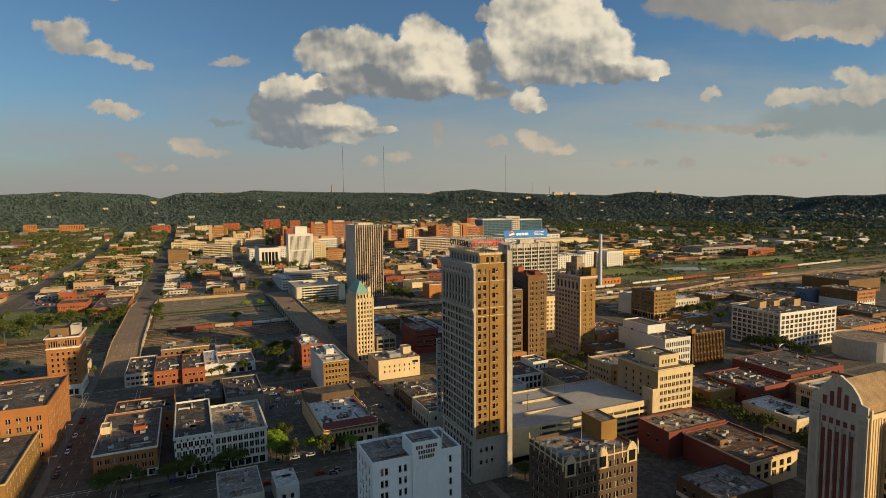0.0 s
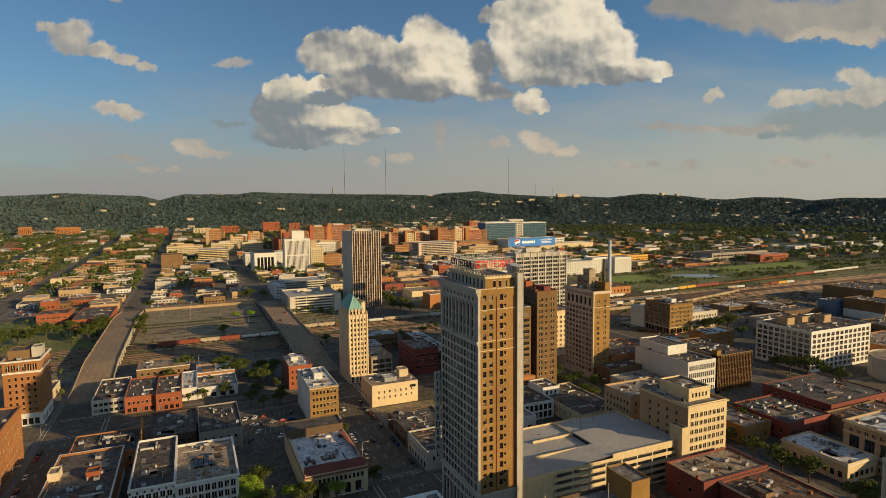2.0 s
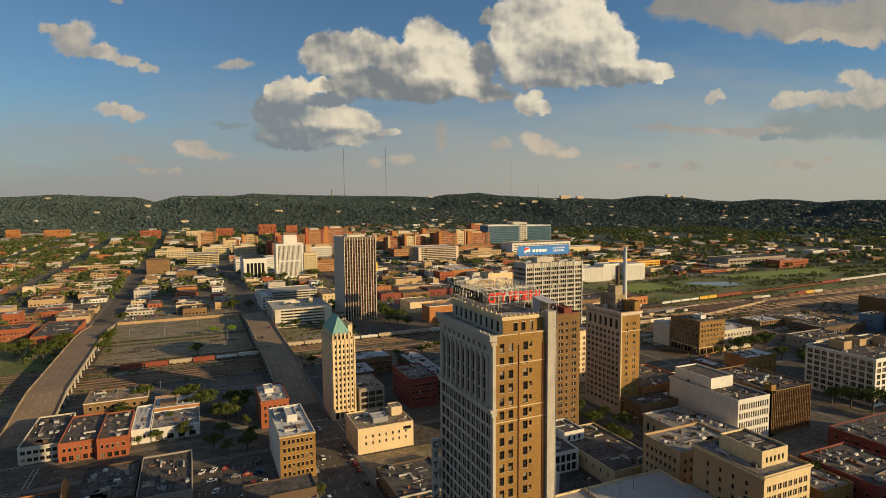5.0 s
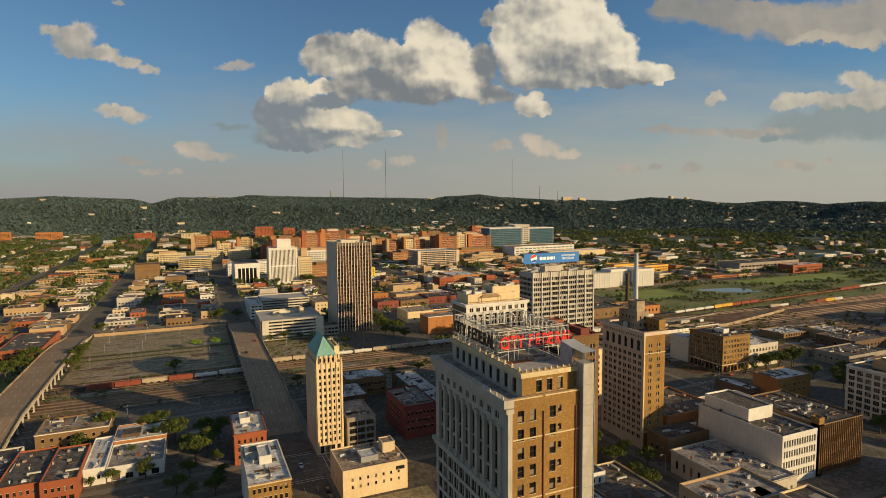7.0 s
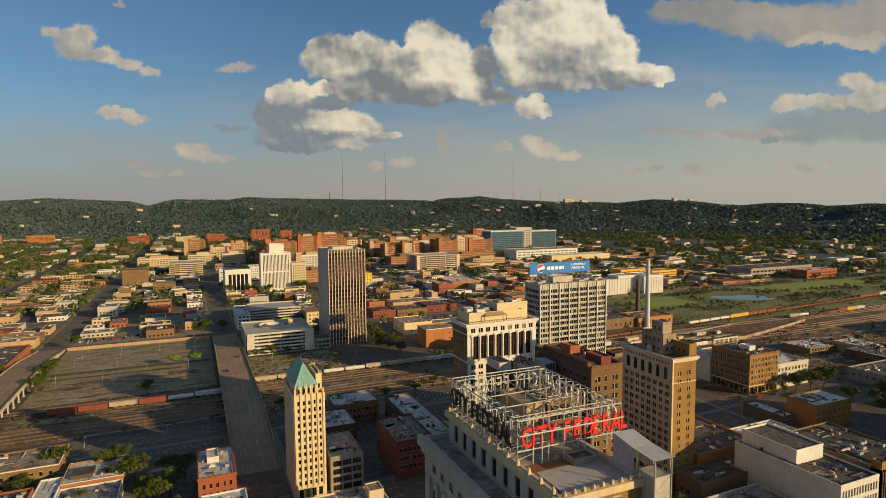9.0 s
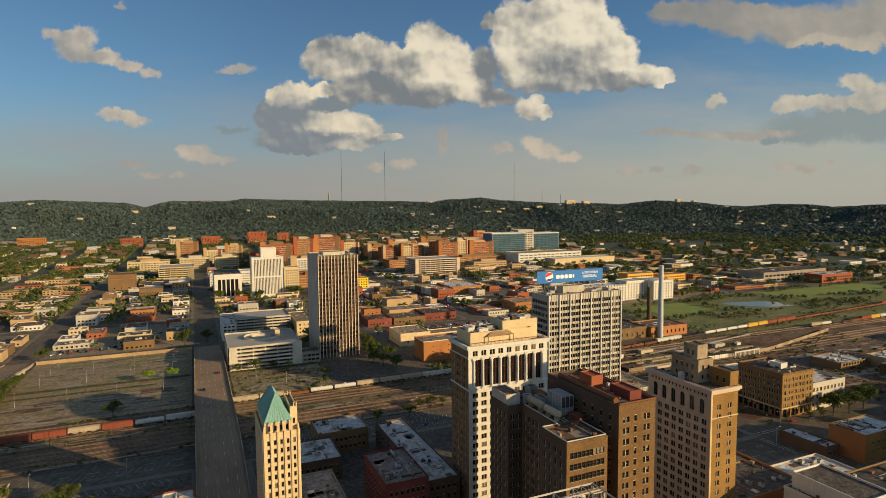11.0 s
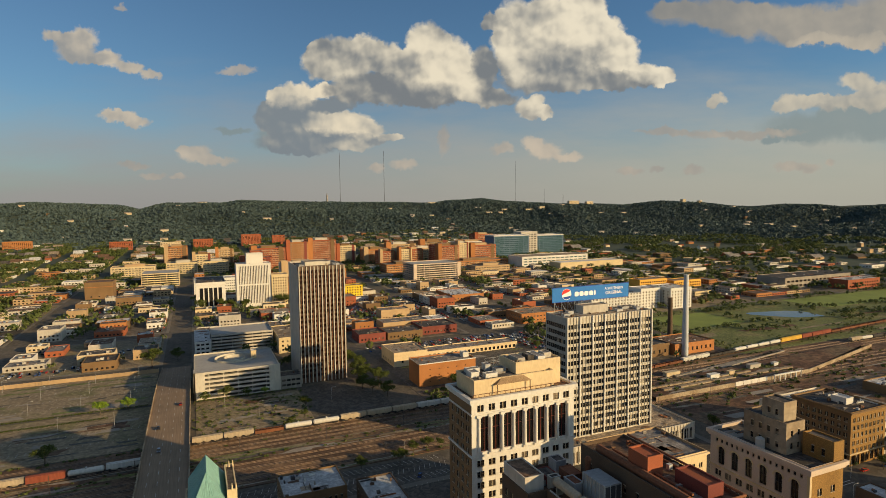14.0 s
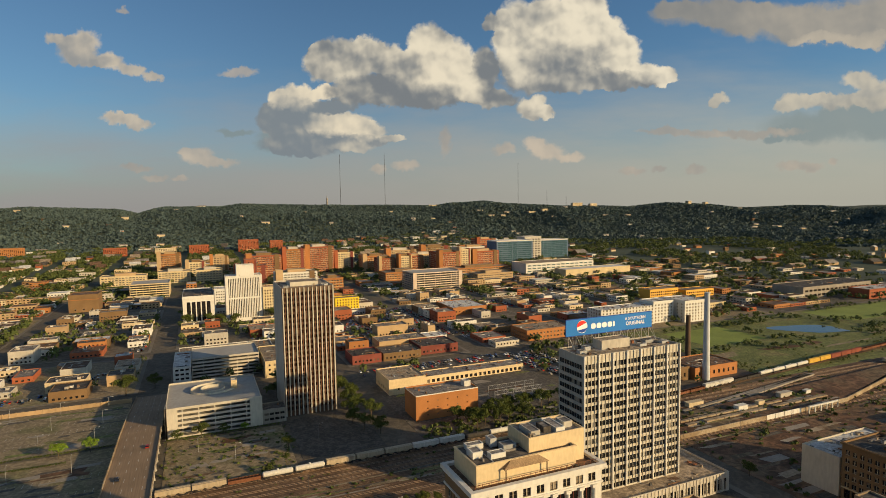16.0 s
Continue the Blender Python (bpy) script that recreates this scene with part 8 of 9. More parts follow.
def far_box(x0, y0, x1, y1, z, h, wall, roof, pitched=False):
    a = [(x0, y0), (x1, y0), (x1, y1), (x0, y1)]
    for i in range(4):
        p, q = a[i], a[(i + 1) % 4]
        far_pts.append([(*p, z - 3), (*q, z - 3), (*q, z + h), (*p, z + h)])
        far_idx.append(FAR[wall])
    if pitched:
        ym = (y0 + y1) / 2
        k = h + (y1 - y0) * 0.3
        far_pts.append([(x0 - 0.5, y0 - 0.5, z + h), (x1 + 0.5, y0 - 0.5, z + h), (x1 + 0.5, ym, z + k), (x0 - 0.5, ym, z + k)])
        far_pts.append([(x1 + 0.5, y1 + 0.5, z + h), (x0 - 0.5, y1 + 0.5, z + h), (x0 - 0.5, ym, z + k), (x1 + 0.5, ym, z + k)])
        far_pts.append([(x0, y0, z + h), (x0, ym, z + k), (x0, ym, z + k), (x0, y1, z + h)])
        far_idx.extend([FAR[roof]] * 2 + [FAR[wall]])
    else:
        far_pts.append([(x0 + 0.4, y0 + 0.4, z + h - 0.5), (x1 - 0.4, y0 + 0.4, z + h - 0.5), (x1 - 0.4, y1 - 0.4, z + h - 0.5), (x0 + 0.4, y1 - 0.4, z + h - 0.5)])
        far_idx.append(FAR[roof])
        w = x1 - x0
        for j in range(max(1, int(h / 4))):
            n = max(2, int(w / 4.5))
            for i in range(n):
                u0, u1, v = x0 + w * (i + 0.25) / n, x0 + w * (i + 0.75) / n, z + 1.2 + j * 3.7
                far_pts.append([(u0, y0 - 0.06, v), (u1, y0 - 0.06, v), (u1, y0 - 0.06, v + 1.6), (u0, y0 - 0.06, v + 1.6)])
                far_idx.append(FAR["glass"])
            n = max(2, int((y1 - y0) / 5))
            for i in range(n):
                u0, u1, v = y0 + (y1 - y0) * (i + 0.25) / n, y0 + (y1 - y0) * (i + 0.75) / n, z + 1.2 + j * 3.7
                far_pts.append([(x0 - 0.06, u1, v), (x0 - 0.06, u0, v), (x0 - 0.06, u0, v + 1.6), (x0 - 0.06, u1, v + 1.6)])
                far_idx.append(FAR["glass"])


def lowrise(x0, y0, x1, y1, h, wall, roof):
    """A small flat-roofed building with openings, parapet and a roof box."""
    e = building("low_building", f"low {WORD[wall]} building with a flat {RWORD[roof]} roof", x0, y0, x1, y1, h, wall, roof=roof, par=0.6, group="low town buildings", cap=0,
                 front=grid(max(2, int((x1 - x0) / 4)), max(1, int(h / 4.2)), 1.9, 1.7, 1.3, 3.9, 1.2, "strip"), left=grid(max(2, int((y1 - y0) / 5)), max(1, int(h / 4.2)), 1.7, 1.6, 1.3, 3.9, 1.2, "plain"))
    for k in range(int(rng.integers(0, 3))):
        a, b = rng.uniform(2, max(2.5, x1 - x0 - 5)), rng.uniform(2, max(2.5, y1 - y0 - 5))
        block_on(e, "roof_unit", a, b, h, a + 2.4, b + 2.2, h + 1.6, random.choice(["steel_grey", "white_paint", "concrete"]), "roof_grey", 0.05)
    return e


made = 0
tree_spots, car_spots = [], []
order = []
for (a, b), (c, d) in zip(STREETS, STREETS[1:]):
    for (e_, f), (g2, h2) in zip(SOUTH, SOUTH[1:]):
        order.append((b, f, c, g2))
for k in range(6):
    for (a, b), (c, d) in zip(STREETS, STREETS[1:]):
        order.append((b, 1540 + k * 148 + 18, c, 1540 + (k + 1) * 148))
order.sort(key=lambda q: math.hypot((q[0] + q[2]) / 2, (q[1] + q[3]) / 2))
for bx0, by0, bx1, by1 in order:
    far = math.hypot((bx0 + bx1) / 2, by0)
    y = by0 + 5
    while y < by1 - 14:
        dep = rng.uniform(16, 34)
        dep = min(dep, by1 - 5 - y)
        x = bx0 + 4
        while x < bx1 - 12:
            w = min(rng.uniform(13, 38), bx1 - 4 - x)
            q = rng.uniform()
            if w > 8 and dep > 8 and free(x, y, x + w, y + dep, 1.5):
                dens = 0.72 if far < 1400 else (0.52 if far < 1900 else 0.25)
                if q < dens:
                    m, r = WALLS[int(rng.integers(len(WALLS)))], ROOFM[int(rng.integers(len(ROOFM)))]
                    h = float(rng.choice([4.2, 4.8, 5.5, 7.5, 8.2, 9.0, 12.5], p=[0.2, 0.22, 0.2, 0.14, 0.12, 0.08, 0.04]))
                    if made < 245 and far < 1500:
                        lowrise(x, y, x + w - 1.2, y + dep - 2, h, m, r)
                        made += 1
                    else:
                        far_box(x, y, x + w - 1.2, y + dep - 2, land(x, y), h, m, r, far > 1750 and rng.uniform() < 0.5)
                elif q < dens + (0.16 if far < 1600 else 0.03):
                    for _ in range(int(w * dep / 55)):
                        car_spots.append((rng.uniform(x + 2, x + w - 2), y + 4 + 6 * int(rng.integers(0, max(1, int(dep / 7)))), rng.uniform(-0.1, 0.1)))
                else:
                    for _ in range(int(w * dep / 75)):
                        tree_spots.append((rng.uniform(x, x + w), rng.uniform(y, y + dep), rng.uniform(2.4, 4.6)))
                if rng.uniform() < 0.5:
                    tree_spots.append((x + w - 0.6, y + dep - 1.0, rng.uniform(2.0, 3.8)))
            x += w
        y += dep
# the wide town to the right and on the lower slopes
for _ in range(3600):
    r, az = math.sqrt(rng.uniform(700 ** 2, 3000 ** 2)), radians(rng.uniform(-18, 66))
    x, y = r * math.sin(az), r * math.cos(az)
    if (x < 1145 and y < 2430 and x > -655) or y < 120:
        continue
    if y < 620 and rng.uniform() < 0.35:
        continue
    w, dep = rng.uniform(12, 44), rng.uniform(10, 30)
    if r > 1900:
        w, dep = rng.uniform(9, 22), rng.uniform(8, 14)
    if r > 1800 and rng.uniform() < 0.5 + 0.48 * min(1, (r - 1800) / 550):
        continue
    if not free(x, y, x + w, y + dep, 4):
        continue
    TAKEN.append((x, y, x + w, y + dep))
    far_box(x, y, x + w, y + dep, land(x + w / 2, y + dep / 2), float(rng.choice([4.0, 4.8, 6, 9], p=[0.4, 0.3, 0.2, 0.1])), WALLS[int(rng.integers(len(WALLS)))], ROOFM[int(rng.integers(8))], r > 1700 and rng.uniform() < 0.3)
for _ in range(70):                                    # houses among the trees of the ridge
    r, az = rng.uniform(2350, 3250), radians(64 - 80 * rng.uniform() ** 1.8)
    x, y = r * math.sin(az), r * math.cos(az)
    far_box(x, y, x + rng.uniform(12, 34), y + 10, land(x, y) + 3, rng.uniform(4, 7), "concrete" if rng.uniform() < 0.5 else "beige", "roof_grey", True)
for az, r, w, h in ((34.9, 3330, 60, 20), (36.4, 3330, 40, 17), (44.3, 3350, 22, 16), (45.6, 3350, 18, 14), (22.2, 3340, 90, 8), (-9.8, 2300, 70, 26), (-12.2, 2300, 34, 30), (-3.0, 2200, 60, 22), (0.6, 2150, 55, 20), (3.0, 2150, 55, 26), (6.6, 2200, 60, 34), (9.0, 2250, 40, 26), (31.0, 3000, 50, 9), (32.2, 3010, 30, 12)):
    x, y = r * math.sin(radians(az)), r * math.cos(radians(az))
    far_box(x, y, x + w, y + 18, land(x, y) + 4, h, "beige" if r > 3000 else ["brick_orange", "beige", "brick_red"][int(rng.integers(3))], "roof_tan")
tagged(_at(new("distant_houses", quads("distant_houses", far_pts, far_mats, far_idx)), (0, 0, 0)), "pale and brick houses spread over the distant town and slopes", "houses", kind="stuff")

# ---------------------------------------------------------------- woods
for _ in range(42000):
    r, az = math.sqrt(rng.uniform(760 ** 2, 2450 ** 2)), radians(rng.uniform(-19, 67))
    x, y = r * math.sin(az), r * math.cos(az)
    left = x < 60
    if rng.uniform() > (0.34 + 0.5 * max(0, (r - 1300) / 1100) + (0.3 if left and r > 950 else 0)):
        continue
    if noise.noise(Vector((x / 160, y / 160, 1.3))) < -0.16 or not free(x - 2, y - 2, x + 2, y + 2, 0.5) or on_street(x - 1, y - 1, x + 1, y + 1):
        continue
    tree_spots.append((x, y, rng.uniform(3.0, 6.0)))
for _ in range(3600):                                    # park groves and railway scrub
    x, y = rng.uniform(560, 1420), rng.uniform(616, 806)
    if (606 < x < 690 and 712 < y < 776) or (860 < x < 1100 and 736 < y < 786) or math.hypot(x - 772, (y - 722) * 1.2) < 46 or abs(y - (612 + (x - 465) * 0.09)) < 7:
        continue
    if noise.noise(Vector((x / 46, y / 22, 5.1))) < 0.02:
        continue
    tree_spots.append((x, y, rng.uniform(1.2, 3.2) if y > 668 else rng.uniform(0.7, 1.9)))
for _ in range(420):
    x, y = rng.uniform(-420, -68), rng.uniform(430, 780)
    if 536 < y < 616 or not free(x - 2, y - 2, x + 2, y + 2, 1):
        continue
    tree_spots.append((x, y, rng.uniform(1.6, 4.2)))
c = np.array([(x, y, land(x, y) + s * 0.95) for x, y, s in tree_spots])
rad = np.array([(s, s, s * 0.95) for x, y, s in tree_spots])
tagged(new("town_trees", quads("town_trees", leaf_quads(c, rad, 30, 0.27, rng, 0.3), ["leaf_far"])), "dark green leafy trees scattered through the town", "trees", kind="stuff")
hill = []
while len(hill) < 82000:
    r, az = math.sqrt(rng.uniform(2250 ** 2, 3750 ** 2)), radians(rng.uniform(-20, 68))
    x, y = r * math.sin(az), r * math.cos(az)
    if r < 2500 and rng.uniform() < 0.4:
        continue
    s = rng.uniform(2.8, 5.6)
    hill.append((x, y, land(x, y) + s * 0.5, s))
hill = np.array(hill)
tagged(new("ridge_woods", quads("ridge_woods", leaf_quads(hill[:, :3], np.stack([hill[:, 3], hill[:, 3], hill[:, 3] * 0.8], 1), 8, 0.72, rng, 0.55), ["leaf_hill_haze"])), "dense dark green woods covering a long ridge", "woods", kind="stuff")

# ---------------------------------------------------------------- masts on the ridge
for x, y, top, lab in ((1893, 3252, 400, "thin red and white radio mast on a ridge"), (1142, 3476, 460, "thin tall radio mast on a ridge"), (899, 3547, 454, "thin tall radio mast on a ridge"), (2060, 3200, 232, "short lattice mast on a ridge"), (2140, 3120, 200, "short lattice mast on a ridge")):
    z = land(x, y)
    e = thing("radio_mast", lab, "mast", (x, y, z))
    g = Geo()
    g.tube((0, 0, 0), (0, 0, top - z), 1.1, 4, 0, 0.8)
    part("shaft", g, "steel_dark", e)
e = thing("hill_monument", "small stone pedestal tower on the ridge top", "tower", (775, 3330, land(775, 3330)))
g = Geo()
g.tube((0, 0, 0), (0, 0, 34), 5, 8, 0, 3.4)
g.tube((0, 0, 34), (0, 0, 40), 5.2, 8)
g.tube((0, 0, 40), (0, 0, 54), 2.2, 8, 0, 1.0)
part("shaft", g, "concrete_dark", e)


# ---------------------------------------------------------------- trees close enough to tell apart
def tree_proto(name, label, height, width, leaf, seed):
    r = np.random.default_rng(seed)
    e = thing(name, label, "tree", (0, 0, 0), "street trees")
    g = Geo()
    g.tube((0, 0, 0), (0.1, 0, height * 0.42), 0.032 * height, 7, 0, 0.02 * height)
    tips = []
    for k in range(7):
        a = 2 * math.pi * k / 7 + r.uniform(-0.3, 0.3)
        p = Vector((0.1, 0, height * r.uniform(0.3, 0.42)))
        q = Vector((math.cos(a) * width * r.uniform(0.25, 0.42), math.sin(a) * width * r.uniform(0.25, 0.42), height * r.uniform(0.52, 0.85)))
        g.tube(p, q, 0.014 * height, 5, 0, 0.005 * height)
        tips.append(q)
    part("trunk", g, "bark", e)
    cs = [tuple(t) for t in tips] + [(0, 0, height * 0.82), (0, 0, height * 0.6)]
    rs = [(width * r.uniform(0.17, 0.27),) * 2 + (height * r.uniform(0.12, 0.2),) for _ in cs]
    ob = new("crown", quads("crown", leaf_quads(cs, rs, 230, 0.11, r, 0.8), [leaf]))
    ob.parent = e
    return e


PROTO = [tree_proto("tree", "leafy dark green street tree", 8.5, 8.0, "leaf", 1), tree_proto("tree", "rounded dark green tree", 10.5, 10.0, "leaf", 2), tree_proto("tree", "slim green tree beside a street", 8.0, 5.0, "leaf", 3), tree_proto("tree", "bright yellow-green small tree", 6.5, 6.0, "leaf_bright", 4)]
SPOTS = []
SPOTS += [(x, 270.5, k % 3, 0.9) for k, x in enumerate((-40, -33, -26, -15, -8, -2, 6, 12, 33, 36, 52, 60))]
SPOTS += [(29.5, 284, 3, 1.6), (31, 276, 3, 1.2), (-132, 653, 1, 1.3), (-145, 640, 1, 1.4), (-120, 642, 0, 1.4), (-155, 620, 1, 1.3), (-140, 626, 0, 1.4), (-112, 660, 1, 1.3), (-165, 640, 1, 1.4), (48, 272, 3, 1.3), (66, 270.5, 3, 1.1), (33, 282, 3, 1.3), (36, 290, 1, 0.9), (84, 276, 0, 0.8), (52, 268, 1, 0.9), (84, 330, 2, 0.9)]
SPOTS += [(44, 404, 1, 0.9), (49, 420, 0, 1.0), (52, 434, 1, 1.1), (58, 446, 1, 1.0), (47, 452, 0, 0.9), (62, 428, 2, 1.0), (42, 468, 1, 1.0), (56, 470, 0, 1.0), (64, 462, 1, 0.9), (63, 410, 0, 0.8), (50, 394, 2, 0.9), (60, 396, 0, 0.9)]
SPOTS += [(5, 497, 1, 1.0), (28, 484, 0, 1.1), (33, 490, 1, 1.0), (-4, 476, 0, 0.8), (22, 452, 2, 0.8), (30, 428, 0, 0.9), (8, 424, 2, 0.8), (16, 428, 0, 0.8), (36, 470, 1, 0.8)]
SPOTS += [(54, 686, 3, 1.3), (70, 688, 3, 1.1), (-30, 640, 2, 0.8), (-36, 650, 1, 0.9), (-35, 668, 0, 1.0), (-36, 684, 1, 1.0), (-36, 700, 0, 1.0), (-36, 712, 1, 0.9), (-70, 690, 1, 1.1), (-74, 676, 0, 1.1), (-70, 660, 1, 1.2), (-76, 640, 1, 1.2), (-84, 655, 0, 1.2), (-96, 668, 1, 1.2)]
SPOTS += [(38, 611.5, 1, 0.9), (238, 640, 0, 1.0), (230, 650, 1, 1.0), (226, 664, 0, 1.1), (240, 668, 1, 1.0), (229, 678, 1, 1.1), (236, 690, 0, 1.1), (232, 702, 1, 1.0), (238, 716, 0, 1.1), (230, 728, 1, 1.1), (236, 744, 0, 1.0), (228, 758, 1, 1.0)]
SPOTS += [(318, 640, 0, 1.0), (326, 636, 1, 0.9), (334, 642, 0, 1.0), (342, 637, 1, 0.9), (350, 643, 0, 0.9), (358, 638, 1, 1.0), (367, 642, 0, 0.9), (376, 637, 1, 0.9), (384, 642, 0, 1.0), (310, 634, 2, 1.0), (300, 632, 0, 0.9), (290, 634, 1, 0.9)]
SPOTS += [(452, 424, 1, 1.1), (459, 428, 0, 1.1), (466, 423, 1, 1.2), (474, 428, 0, 1.1), (482, 424, 1, 1.2), (490, 428, 1, 1.1), (440, 424, 2, 0.9), (430, 425, 2, 0.8), (398, 500, 0, 0.8), (408, 296, 1, 1.2), (410, 286, 0, 1.2), (404, 306, 1, 1.2), (412, 276, 0, 1.1), (402, 316, 0, 1.0)]
SPOTS += [(240, 345, 1, 1.0), (236, 356, 0, 1.0), (243, 366, 1, 1.0), (239, 330, 0, 0.9), (246, 380, 0, 0.9), (238, 320, 1, 0.9), (226, 324, 2, 0.9), (252, 352, 0, 0.8), (160, 206, 1, 1.0), (150, 200, 0, 0.9), (140, 205, 1, 1.0), (132, 203, 0, 0.9), (126, 208, 1, 0.8), (258, 222, 1, 1.0), (256, 206, 0, 1.1), (260, 196, 1, 1.0), (255, 170, 1, 1.1), (262, 240, 0, 0.9)]
SPOTS += [(118, 682, 0, 0.7), (132, 683, 1, 0.7), (146, 682, 0, 0.7), (158, 683, 3, 0.8), (120, 540, 0, 0.8), (210, 533, 1, 0.8), (190, 536, 0, 0.6), (166, 612, 0, 0.6), (176, 620, 2, 0.8), (180, 640, 0, 0.9), (78, 800, 1, 1.2), (98, 812, 0, 1.2), (-34, 790, 1, 1.0), (146, 1076, 1, 1.3), (158, 1074, 0, 1.3), (120, 1075, 1, 1.3), (176, 1074, 0, 1.2), (222, 1072, 1, 1.4), (232, 1070, 0, 1.4)]
SPOTS += [(298, 621, 1, 1.1), (306, 625, 0, 1.2), (315, 621, 1, 1.2), (324, 626, 0, 1.1), (333, 622, 1, 1.0), (222, 545, 0, 0.6), (230, 544.5, 1, 0.6), (238, 545, 0, 0.55), (461, 372, 1, 1.0), (474, 384, 0, 1.1), (486, 378, 1, 1.0), (497, 394, 0, 1.0), (466, 396, 1, 0.9), (302, 191, 1, 0.9), (289, 252, 0, 0.9), (255, 338, 1, 0.8)]
random.seed(5)
for x, y, k, s in SPOTS:
    copy_thing(PROTO[k], Matrix.LocRotScale((x, y, 0.15), Euler((0, 0, random.uniform(0, 6.28))), (s * random.uniform(1.05, 1.35),) * 3))
for p in PROTO:
    p.location = (-150 + 9 * PROTO.index(p), 470, 0.1)


# ---------------------------------------------------------------- cars
def car_proto(paint, label, tall):
    e = thing("car", label, "car", (0, 0, 0), "parked cars")
    g = Geo()
    L_, W_, H_ = 2.25, 0.9, 1.45 + tall
    g.box(-L_, -W_, 0.35, L_, W_, 0.92)
    lo, hi = [(-1.5 - tall, 0.92), (1.15, 0.92)], [(-1.1 - tall, H_), (0.45, H_)]
    part("body", g, paint, e)
    g = Geo()
    y = W_ - 0.06
    g.poly([(lo[0][0], -y, 0.92), (lo[1][0], -y, 0.92), (hi[1][0], -y + 0.15, H_), (hi[0][0], -y + 0.15, H_)], 1)
    g.poly([(lo[1][0], y, 0.92), (lo[0][0], y, 0.92), (hi[0][0], y - 0.15, H_), (hi[1][0], y - 0.15, H_)], 1)
    g.poly([(lo[1][0], -y, 0.92), (lo[1][0], y, 0.92), (hi[1][0], y - 0.15, H_), (hi[1][0], -y + 0.15, H_)], 1)
    g.poly([(lo[0][0], y, 0.92), (lo[0][0], -y, 0.92), (hi[0][0], -y + 0.15, H_), (hi[0][0], y - 0.15, H_)], 1)
    g.poly([(hi[0][0], -y + 0.15, H_), (hi[1][0], -y + 0.15, H_), (hi[1][0], y - 0.15, H_), (hi[0][0], y - 0.15, H_)], 0)
    part("cabin", g, [paint, "glass"], e)
    for x in (-1.4, 1.4):
        g = Geo()
        g.tube((x, -0.93, 0.34), (x, 0.93, 0.34), 0.34, 10)
        part("wheels", g, "tyre", e)
    return e


CARS = [car_proto("car_white", "white parked car at the kerb", 0.0), car_proto("car_dark", "black parked car at the kerb", 0.0), car_proto("car_silver", "silver parked car at the kerb", 0.25), car_proto("car_red", "red parked car at the kerb", 0.0), car_proto("car_blue", "dark blue parked car at the kerb", 0.25)]
spots = []
for y in np.arange(282, 392, 7.0):
    for x in (88.2, 106.8):
        if random.random() < 0.6:
            spots.append((x, y, 90))
for x in np.arange(-36, 80, 7.5):
    for y in (252.3, 272.6):
        if random.random() < 0.45:
            spots.append((x, y, 0))
for y in np.arange(285, 392, 7.0):
    for x in (-61.0, -42.2):
        if random.random() < 0.45:
            spots.append((x, y, 90))
for x in np.arange(38, 66, 5.2):
    for y in (347, 358, 380):
        if random.random() < 0.5:
            spots.append((x, y, 62))
for x, y, a in ((97, 320, 90), (100, 410, 90), (94, 372, 90), (200, 506, 60), (215, 517, 60), (300, 528, 20), (330, 530, 10), (345, 527, 80), (318, 531, 0), (240, 300, 90), (252, 240, 90), (420, 428, 0), (436, 427, 0), (92, 620, 90), (103, 660, 90), (94, 585, 90), (52, 250, 0), (-20, 262, 0), (30, 262, 0)):
    spots.append((x, y, a))
for x, y, a in spots:
    z = 0.02
    if 86 < x < 109 and y > 455:
        z = float(np.interp(y, [455, 480, 505, 528, 690], [0.05, 2.2, 5.6, 8.0, 8.0])) + 0.02
    elif not on_street(x, y, x, y):
        z = 0.18
    if 290 < x < 350 and y > 500:
        z = 9.02
    copy_thing(CARS[random.randrange(5)], pose(x, y, z, 0, 0, a + random.choice((0, 180))))
for k, c_ in enumerate(CARS):
    c_.location = (42 + k * 5.2, 369, 0.18)
# far parked cars
pts, idx = [], []
for x0, y0, x1, y1 in ((262, 766, 400, 782), (262, 880, 400, 930), (404, 830, 450, 925), (300, 950, 430, 1070), (560, 1110, 760, 1220), (500, 1000, 670, 1070), (262, 950, 380, 980), (405, 700, 440, 780), (700, 1240, 800, 1330), (560, 1290, 620, 1370)):
    for y in np.arange(y0, y1, 6.2):
        for x in np.arange(x0, x1, 3.0):
            if rng.uniform() < 0.5 and free(x, y, x + 2, y + 5, 0.5):
                car_spots.append((x, y, 0.0))
for x, y, _ in car_spots:
    z = land(x, y) + 0.2
    m = int(rng.integers(0, 5))
    for (ax, ay, az, bx, by, bz) in ((0, 0, 0.3, 1.8, 4.4, 0.95), (0.15, 0.9, 0.95, 1.65, 3.4, 1.5)):
        a, b = (x + ax, y + ay, z + az), (x + bx, y + by, z + bz)
        k = 5 if az > 0.5 else m
        pts += [[(a[0], a[1], a[2]), (b[0], a[1], a[2]), (b[0], a[1], b[2]), (a[0], a[1], b[2])], [(a[0], b[1], a[2]), (a[0], a[1], a[2]), (a[0], a[1], b[2]), (a[0], b[1], b[2])], [(a[0], a[1], b[2]), (b[0], a[1], b[2]), (b[0], b[1], b[2]), (a[0], b[1], b[2])]]
        idx += [k, k, m]
tagged(new("distant_cars", quads("distant_cars", pts, ["car_white", "car_dark", "car_silver", "car_red", "car_blue", "glass"], idx)), "rows of small parked cars in distant lots", "cars", kind="stuff")


